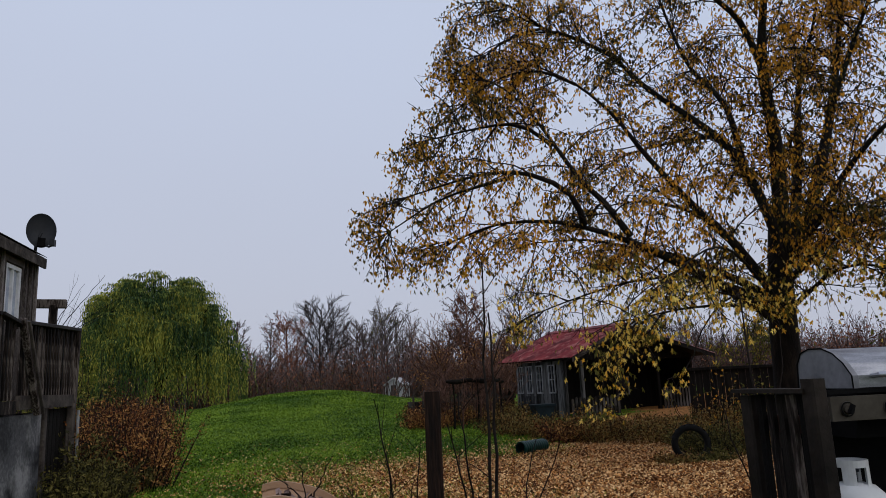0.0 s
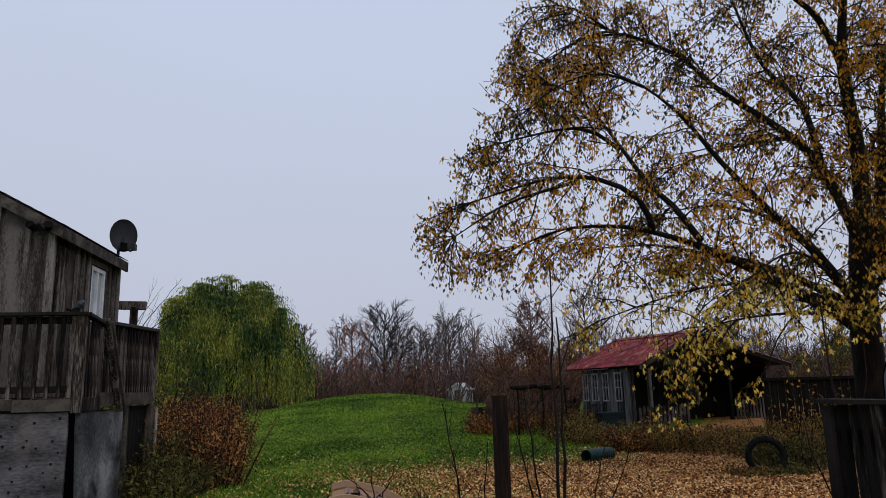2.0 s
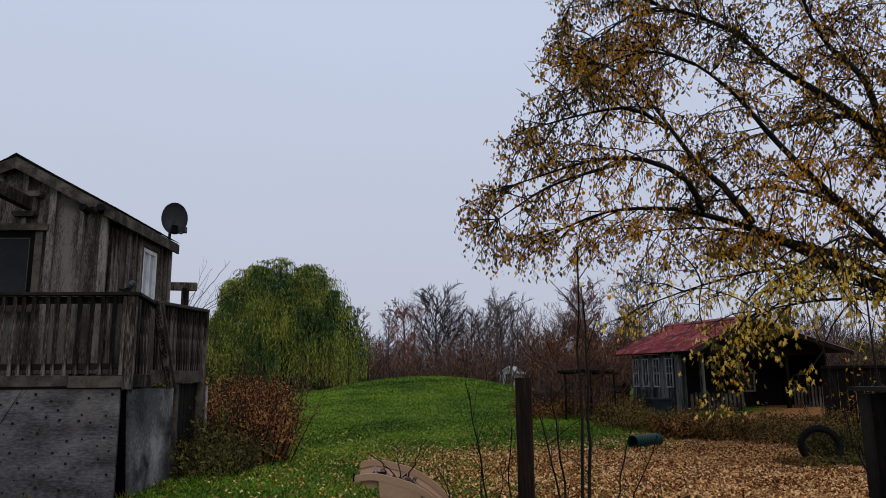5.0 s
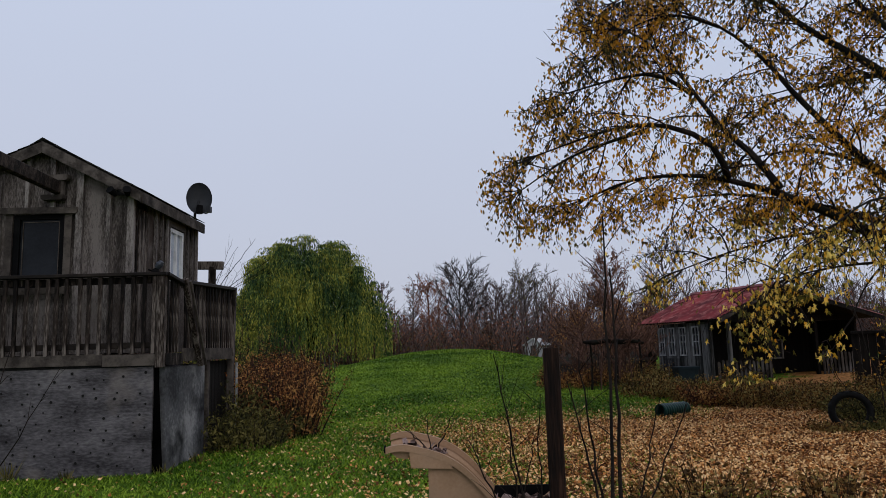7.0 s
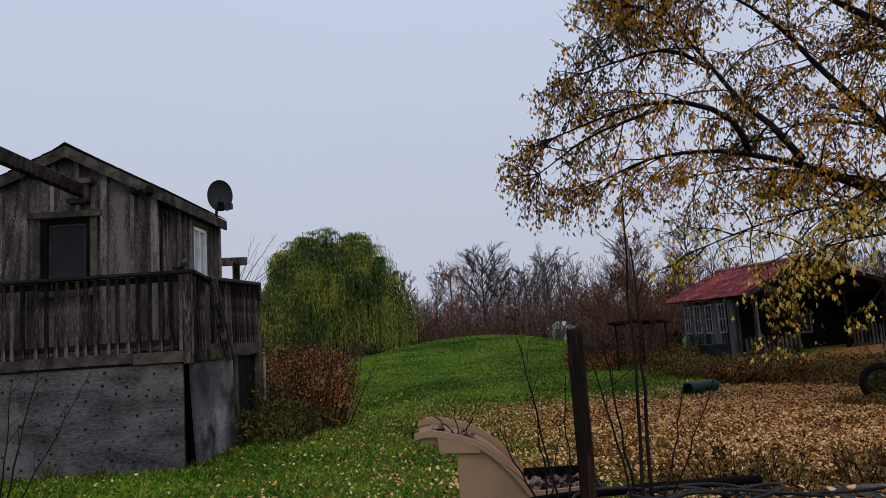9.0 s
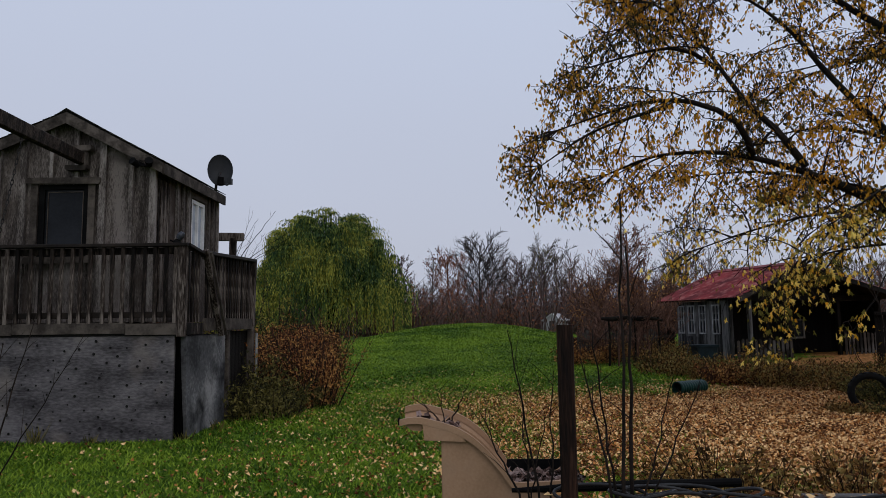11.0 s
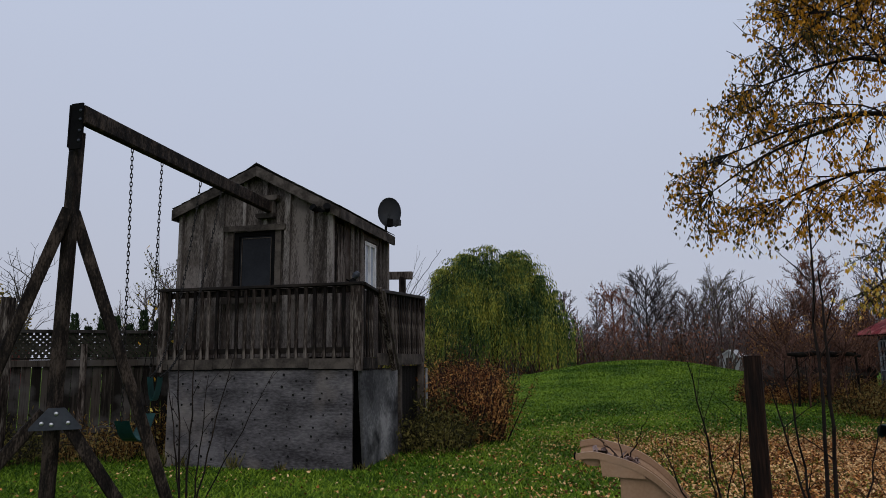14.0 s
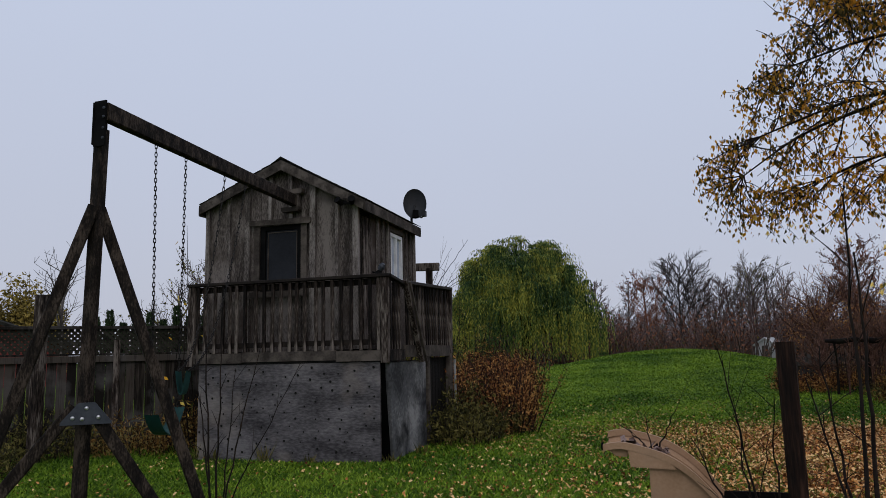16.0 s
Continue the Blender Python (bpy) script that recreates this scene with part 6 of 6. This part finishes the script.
def hose():
    r = random.Random(17)
    t = thing("garden_hose", pose(1.62, 4.55, 0.355), "coiled black garden hose lying on the bed edge", "hose")
    pts = []
    for k in range(150):
        a = k * 0.21
        rad = 0.19 + 0.07 * math.sin(k * 0.13)
        pts.append(Vector((math.cos(a) * rad * 1.35 + 0.06 * math.sin(k * 0.05) + 0.005 * k - 0.4, math.sin(a) * rad * 0.55, 0.015 + 0.06 * abs(math.sin(k * 0.17)))))
    part("coil", Mesh().tube(pts, 0.0095, 8), M_HOSE, t, smooth=True)
    part("tail", Mesh().tube(spline([Vector((0.3, 0.05, 0.02)), Vector((0.8, -0.02, 0.03)), Vector((1.3, 0.1, 0.03)), Vector((1.8, -0.05, 0.03)), Vector((2.3, 0.02, 0.03))], 0.06), 0.0095, 8), M_HOSE, t, smooth=True)


hose()


def garden_post():
    p = thing("garden_post", pose(1.065, 4.52, 0.2), "rough brown squared garden post", "post")
    part("post", Mesh().beam((0, 0, 0), (0.0, 0.0, 1.105), 0.084, 0.084, (0.2, 1, 0)), M_POST, p)


garden_post()


def slide():
    s = thing("toy_slide", pose(0.12, 5.0, -0.055, 0, 0, 0), "tan moulded plastic toy slide holding wet leaves", "toy slide")
    line = [Vector((x, 0, z)) for x, z in ((-0.01, 0.785), (0.08, 0.80), (0.18, 0.785), (0.34, 0.735), (0.47, 0.65), (0.585, 0.53), (0.66, 0.43), (0.705, 0.415), (0.84, 0.42), (0.96, 0.43), (1.0, 0.47))]
    top = spline(line, 0.03)
    wide = 0.33
    for name, y0, lift in (("near_rim", 0.0, 0.0), ("far_rim", wide, 0.04)):
        run = [p + Vector((0, y0, lift)) for p in top if y0 == 0.0 or p.x < 0.66]
        edge = [(p.x, p.z + 0.012) for p in run] + [(p.x - 0.006, p.z - 0.026) for p in reversed(run)]
        part(name, Mesh().prism(edge, (0, y0 - 0.014, 0), (1, 0, 0), (0, 0, 1), (0, 0.028, 0)), M_TAN, s)
    bed = Mesh()
    prof = [(0.0, 0.0), (0.03, -0.06), (0.07, -0.08), (0.26, -0.08), (0.3, -0.05), (wide, 0.035)]
    for p in top:
        bed.v.extend((p.x, y, p.z + dz * min(1.0, 0.3 + p.x * 2.4)) for y, dz in prof)
    bed.f = [(k * 6 + j, k * 6 + j + 1, (k + 1) * 6 + j + 1, (k + 1) * 6 + j) for k in range(len(top) - 1) for j in range(5)]
    part("slide_bed", bed, M_TAN, s, smooth=True)
    part("tray_back", Mesh().box(0.6, 1.0, wide - 0.01, wide + 0.01, 0.36, 0.5), M_BLACK, s, "dark tray edge")
    for yy in (0.012, wide - 0.03):
        outline = [(p.x, p.z - 0.02) for p in top if p.x >= 0.21] + [(0.98, 0.0), (0.25, 0.0)]
        part("side_panel", Mesh().prism(outline, (0, yy, 0), (1, 0, 0), (0, 0, 1), (0, 0.02, 0)), M_TAN, s)
    part("end_panel", Mesh().prism([(0.03, 0.0), (wide - 0.03, 0.0), (wide - 0.03, 0.7), (0.03, 0.7)], (0.24, 0, 0), (0, 1, 0), (0, 0, 1), (0.025, 0, 0)), M_TAN, s)
    part("bracket", Mesh().prism([(0.13, 0.77), (0.36, 0.71), (0.39, 0.665), (0.14, 0.675)], (0, -0.012, 0), (1, 0, 0), (0, 0, 1), (0, 0.02, 0)), M_TAN, s)
    part("lip", Mesh().prism([(0.0, 0.775), (0.13, 0.77), (0.12, 0.725), (0.06, 0.73)], (0, 0.02, 0), (1, 0, 0), (0, 0, 1), (0, wide - 0.04, 0)), M_TAN, s)
    part("moulded_line", Mesh().tube([(0.25, 0.006, 0.26), (0.45, 0.006, 0.275), (0.62, 0.006, 0.24), (0.9, 0.006, 0.1)], 0.008, 6), M_TAN, s)
    part("tip_cap", Mesh().turn([(0.0, 0.012), (0.02, 0.01), (0.026, 0.0)], pose(-0.01, 0, 0.785, 0, -90, 0), 10), M_BLACK, s)


slide()


M_WETLEAF = material("wet_dark_leaf", [(0.012, 0.007, 0.005), (0.05, 0.026, 0.018), (0.16, 0.1, 0.085), (0.3, 0.22, 0.2)], 6, 3, 0.5, bump=0, island=0.7)


def leaf_pile():
    r = random.Random(23)
    m = Mesh()
    for _ in range(420):
        x = r.uniform(0.64, 1.08)
        p = Vector((0.12 + x, 5.03 + r.random() * 0.27, 0.335 + 0.05 * r.random()))
        d = rand_dir(r)
        d.z *= 0.5
        m.leaf(p, d * r.uniform(0.04, 0.075), d.cross(rand_dir(r)).normalized() * 0.045)
    for _ in range(60):
        x = r.uniform(0.08, 0.36)
        p = Vector((0.12 + x, 5.03 + r.random() * 0.12, 0.745 - max(0, x - 0.1) * 0.22))
        d = rand_dir(r)
        m.leaf(p, d * r.uniform(0.03, 0.06), d.cross(rand_dir(r)).normalized() * 0.035)
    tagged(part("wet_leaves", m, M_WETLEAF), "wet brown leaves lying in the toy slide", "leaves", kind="stuff")


leaf_pile()


def shoots(name, x, y, z, stems, seed, label):
    """Bare upright garden shoots: each stem by its lean and height."""
    r = random.Random(seed)
    t = thing(name, pose(x, y, z), label, "shrub")
    for dx, dy, lx, ly, h, rad in stems:
        pts = [Vector((dx, dy, -0.05))]
        n = 9
        for k in range(1, n + 1):
            f = k / n
            pts.append(Vector((dx + lx * f + jit(r, 0.012), dy + ly * f + jit(r, 0.012), h * f)))
        st = Mesh().tube(pts, [rad * (1 - 0.65 * k / n) for k in range(n + 1)], 6)
        for k in range(2, n):
            if r.random() < 0.6:
                d = Vector((jit(r, 1), jit(r, 0.6), 0.7)).normalized() * r.uniform(0.08, 0.3)
                st.tube([pts[k], pts[k] + d * 0.5 + Vector((0, 0, 0.01)), pts[k] + d], [rad * 0.35, rad * 0.28, rad * 0.12], 4, False)
        part("stem", st, M_TWIG, t)
    return t


shoots("bare_shrub", 1.3, 4.5, 0.33, [(0.04, 0.0, 0.06, 0.1, 1.7, 0.011), (0.1, 0.05, 0.02, 0.0, 1.4, 0.012), (0.02, 0.06, -0.1, 0.05, 0.95, 0.008), (0.12, -0.05, 0.2, 0.0, 0.7, 0.006), (0.0, 0.0, -0.16, 0.0, 0.8, 0.008), (0.16, 0.02, 0.35, 0.1, 0.65, 0.006)], 401, "bare dark shrub shoots beside the garden post")
shoots("bare_shrub", 0.92, 4.66, 0.33, [(0.0, 0.0, -0.16, 0.0, 0.95, 0.007), (-0.05, 0.0, -0.05, 0.0, 0.62, 0.006), (0.06, 0.03, 0.03, 0.0, 0.72, 0.006), (-0.1, 0.0, -0.22, -0.05, 0.5, 0.007), (-0.05, 0.05, 0.1, 0.0, 0.5, 0.005)], 402, "thin bare shoots rising behind the toy slide")
shoots("bare_shrub", 0.42, 5.06, 0.72, [(0.0, 0.05, 0.1, 0.0, 0.22, 0.005), (-0.06, 0.05, -0.18, 0.0, 0.14, 0.005), (-0.04, 0.05, -0.03, 0.0, 0.2, 0.004)], 403, "dead twigs stuck in the top of the toy slide")
shoots("bare_shrub", -3.52, 6.35, 0.0, [(0.0, 0.0, -0.05, 0.1, 1.5, 0.011), (0.08, 0.0, 0.3, 0.1, 1.45, 0.009), (0.1, 0.05, 0.62, 0.2, 1.25, 0.007), (-0.05, 0.0, -0.3, 0.1, 1.3, 0.009), (-0.1, 0.04, -0.12, 0.0, 1.75, 0.011), (0.03, 0.04, 0.12, 0.0, 1.2, 0.008)], 404, "bare pale shoots beside the swing frame leg")
shoots("bare_shrub", 3.08, 4.62, 0.34, [(0.0, 0.0, -0.06, 0.0, 1.75, 0.01), (-0.04, 0.0, -0.3, 0.1, 1.35, 0.005), (0.05, 0.0, 0.16, 0.0, 1.3, 0.006)], 405, "bare shrub shoots behind the board fence")
shoots("climbing_vine", -3.3, 11.6, 2.2, [(0.0, 0.0, 0.62, 0.2, 0.95, 0.008), (0.0, 0.0, 0.85, 0.2, 0.6, 0.007), (-0.1, 0.0, 0.5, 0.0, 0.8, 0.006), (0.05, 0.0, 0.85, 0.1, 0.5, 0.006), (0.0, 0.0, 0.3, 0.1, 0.95, 0.005), (0.1, 0.0, 0.75, 0.0, 0.4, 0.005), (0.15, 0.0, 0.2, 0.0, 0.7, 0.005), (0.2, 0.0, 0.35, -0.1, 0.55, 0.005)], 406, "bare vine tangle hanging off the back of the playhouse")


# barbecue corner
def board_fence():
    r = random.Random(33)
    a, b = Vector((2.57, 3.9, 0.34)), Vector((2.6, 3.52, 0.34))
    ax = (b - a).normalized()
    f = thing("board_fence", Matrix.Translation(a) @ Euler((0, 0, math.atan2(ax.y, ax.x))).to_matrix().to_4x4(), "short dark weathered board fence beside the barbecue", "fence")
    L = (b - a).length
    part("cap_board", Mesh().box(-0.1, L + 0.02, -0.05, 0.07, 0.893, 0.912), M_CAP, f)
    part("rail", Mesh().beam((0, 0.045, 0.75), (L, 0.045, 0.75), 0.035, 0.08), M_POST, f)
    part("rail", Mesh().beam((0, 0.045, 0.2), (L, 0.045, 0.2), 0.035, 0.08), M_POST, f)
    for k in range(5):
        x = 0.02 + k * 0.07
        part("board", Mesh().box(x, x + 0.037, 0.0 + jit(r, 0.008), 0.025, 0.02, 0.885), M_RAIL if k % 2 else M_SHEDDARK, f)
    part("fence_post", Mesh().beam((L + 0.03, 0, -0.1), (L + 0.03, 0, 0.955), 0.078, 0.078, (0, 1, 0)), M_CAP, f)
    part("fence_post", Mesh().beam((-0.04, 0.02, -0.1), (-0.04, 0.02, 0.88), 0.08, 0.08, (0, 1, 0)), M_CAP, f)


board_fence()


def barbecue():
    b = thing("barbecue", pose(3.04, 3.78, 0.31, 0, 0, -2), "gas barbecue with a weathered stainless lid and black cart", "barbecue")
    W, D = 0.78, 0.42
    prof = [(0.0, 0.0), (0.0, 0.06), (0.05, 0.12), (0.12, 0.17), (0.2, 0.198), (0.3, 0.2), (0.37, 0.18), (0.41, 0.12), (0.42, 0.0)]
    lid = part("lid", Mesh().prism(prof, (0.03, 0, 0.925), (0, 1, 0), (0, 0, 1), (W - 0.06, 0, 0)), M_LID, b, "brushed stainless lid")
    outer = [(y - 0.21, z) for y, z in prof]
    for x in (0.0, W - 0.03):
        part("lid_end", Mesh().prism([(y * 1.02 + 0.21, z * 1.03) for y, z in outer], (x, 0, 0.923), (0, 1, 0), (0, 0, 1), (0.03, 0, 0)), M_CAST, lid, "dull cast lid end")
    rim = Mesh()
    pts = [Vector((-0.004, y * 1.02 + 0.21, 0.923 + z * 1.03)) for y, z in outer]
    rim.tube(pts, 0.004, 6)
    part("lid_edge", rim, M_BLACK, lid)
    part("handle", Mesh().tube([(0.1, -0.06, 0.985), (W - 0.1, -0.06, 0.985)], 0.014, 10), M_BOLT, lid, smooth=True)
    for x in (0.11, W - 0.11):
        part("handle_arm", Mesh().tube([(x, 0.0, 0.98), (x, -0.06, 0.985)], 0.012, 8), M_BOLT, lid)
    part("badge", Mesh().prism([(0.32, 0.0), (0.42, 0.0), (0.42, 0.05), (0.32, 0.05)], (0, 0.07, 1.065), (1, 0, 0), (0, 0.8, 0.5), (0, -0.002, 0.004)), M_STEEL, lid)
    part("firebox", Mesh().prism([(0.0, 0.92), (0.42, 0.92), (0.38, 0.68), (0.06, 0.68)], (0.02, 0, 0), (0, 1, 0), (0, 0, 1), (W - 0.04, 0, 0)), M_BLACK, b)
    panel = part("control_panel", Mesh().box(-0.17, W + 0.1, -0.05, -0.025, 0.775, 0.89), M_PANEL, b, "stained steel control panel")
    for x in (-0.09, 0.14, 0.37, 0.6):
        knob = part("knob", Mesh().turn([(0.0, 0.02), (0.024, 0.019), (0.026, 0.006), (0.036, 0.006), (0.038, 0.0)], pose(x, -0.051, 0.83, 90), 18), M_PANEL, panel, "worn control knob in a dark ring")
        part("knob_ring", Mesh().turn([(0.03, 0.0), (0.03, 0.009), (0.035, 0.009), (0.035, 0.0)], pose(x, -0.051, 0.83, 90), 18), M_BLACK, knob)
        part("knob_grip", Mesh().box(-0.006, 0.006, -0.03, 0.0, -0.022, 0.022, pose(x, -0.065, 0.83, 0, 30, 0)), M_BLACK, knob)
    for x in (-0.15, W - 0.02):
        for y in (0.05, 0.4):
            part("leg", Mesh().beam((x, y, 0.0), (x, y, 0.62), 0.04, 0.04, (0, 1, 0)), M_BLACK, b)
    part("side_rail", Mesh().box(-0.17, W, -0.02, 0.0, 0.9, 0.922), M_BLACK, b)
    part("back_panel", Mesh().box(-0.14, W - 0.04, 0.42, 0.435, 0.06, 0.9), M_BLACK, b)
    part("bottom_shelf", Mesh().box(-0.17, W, 0.03, 0.47, 0.02, 0.05), M_BLACK, b)
    part("side_shelf", Mesh().box(W + 0.02, W + 0.4, 0.02, 0.45, 0.82, 0.86), M_PANEL, b)


barbecue()


def propane():
    t = thing("propane_tank", pose(3.12, 3.98, 0.42), "white propane gas tank on the barbecue shelf", "gas tank")
    part("body", Mesh().turn([(0.0, 0.0), (0.1, 0.0), (0.14, 0.03), (0.152, 0.08), (0.152, 0.24), (0.14, 0.29), (0.1, 0.33), (0.05, 0.345), (0.0, 0.348)], None, 28), M_TANK, t, smooth=True)
    col = Mesh()
    for a0, a1, z0, z1 in ((0, 360, 0.42, 0.455), (200, 245, 0.31, 0.42), (285, 330, 0.31, 0.42), (20, 80, 0.31, 0.42), (120, 160, 0.31, 0.42)):
        n = max(4, int((a1 - a0) / 15))
        for k in range(n):
            b0, b1 = radians(a0 + (a1 - a0) * k / n), radians(a0 + (a1 - a0) * (k + 1) / n)
            c = [(math.cos(a) * rr, math.sin(a) * rr, z) for rr in (0.072, 0.082) for z in (z0, z1) for a in (b0, b1)]
            col.add(c, [(0, 1, 3, 2), (4, 6, 7, 5), (2, 3, 7, 6), (0, 4, 5, 1)])
    part("collar", col, M_TANK, t)
    part("valve", Mesh().turn([(0.0, 0.345), (0.025, 0.345), (0.025, 0.39), (0.035, 0.395), (0.035, 0.41), (0.0, 0.412)], None, 12), M_STEEL, t)


propane()


# ---------------------------------------------------------------- fallen leaves and grass, last
def fallen_leaves():
    r = random.Random(55)
    m = Mesh()
    made = 0
    while made < 165000:
        y = 4.9 + 16 * r.random() ** 1.35
        x = r.uniform(-6.5, 10.5)
        dens = litter(x, y)
        thin = (0.018 + 0.07 * smoothstep(-3.0, -0.3, x)) * (1 - smoothstep(11, 18, y))
        if r.random() > max(dens, thin) or (x > 5 and y > 14.6):
            continue
        made += 1
        s = r.uniform(0.021, 0.047)
        a = r.uniform(0, 6.283)
        d = Vector((math.cos(a), math.sin(a), jit(r, 0.8)))
        c = Vector((-math.sin(a), math.cos(a), jit(r, 0.9)))
        m.leaf((x, y, ground_z(x, y) + r.uniform(0.008, 0.035)), d * s, c * s * r.uniform(0.5, 0.9), r.uniform(-0.1, 0.5))
    tagged(part("fallen_leaves", m, M_LITTER), "tan and brown fallen leaves covering the yard", "leaves", kind="stuff")
    b = Mesh()
    for _ in range(1500):
        x, y = r.uniform(0.98, 4.3), r.uniform(3.6, 4.72)
        s, a = r.uniform(0.04, 0.08), r.uniform(0, 6.283)
        b.leaf((x, y, 0.345 + r.random() * 0.03), Vector((math.cos(a), math.sin(a), jit(r, 0.5))) * s, Vector((-math.sin(a), math.cos(a), jit(r, 0.5))) * s * 0.7)
    tagged(part("bed_leaves", b, M_LITTER), "brown leaves lying on the garden bed", "leaves", kind="stuff")


fallen_leaves()


def grass():
    r = random.Random(66)
    m = Mesh()
    made = 0
    while made < 330000:
        y = 5.2 + 35 * r.random() ** 1.35
        x = r.uniform(-7.5 - y * 0.06, 3.2 + y * 0.15)
        if r.random() < litter(x, y) * 0.95:
            continue
        made += 1
        h = r.uniform(0.018, 0.05) * (1 + y * 0.012) * (1 - 0.35 * smoothstep(11, 20, y))
        a = r.uniform(0, 6.283)
        w = 0.004 + y * 0.0008
        z = ground_z(x, y) - 0.005
        cx, sx = math.cos(a) * w, math.sin(a) * w
        k = len(m.v)
        m.v.extend(((x - cx, y - sx, z), (x + cx, y + sx, z), (x + jit(r, 0.05), y + jit(r, 0.06 + 0.002 * y), z + h)))
        m.f.append((k, k + 1, k + 2))
    tagged(part("lawn_grass", m, M_BLADE), "short green lawn grass blades", "grass", kind="stuff")


grass()
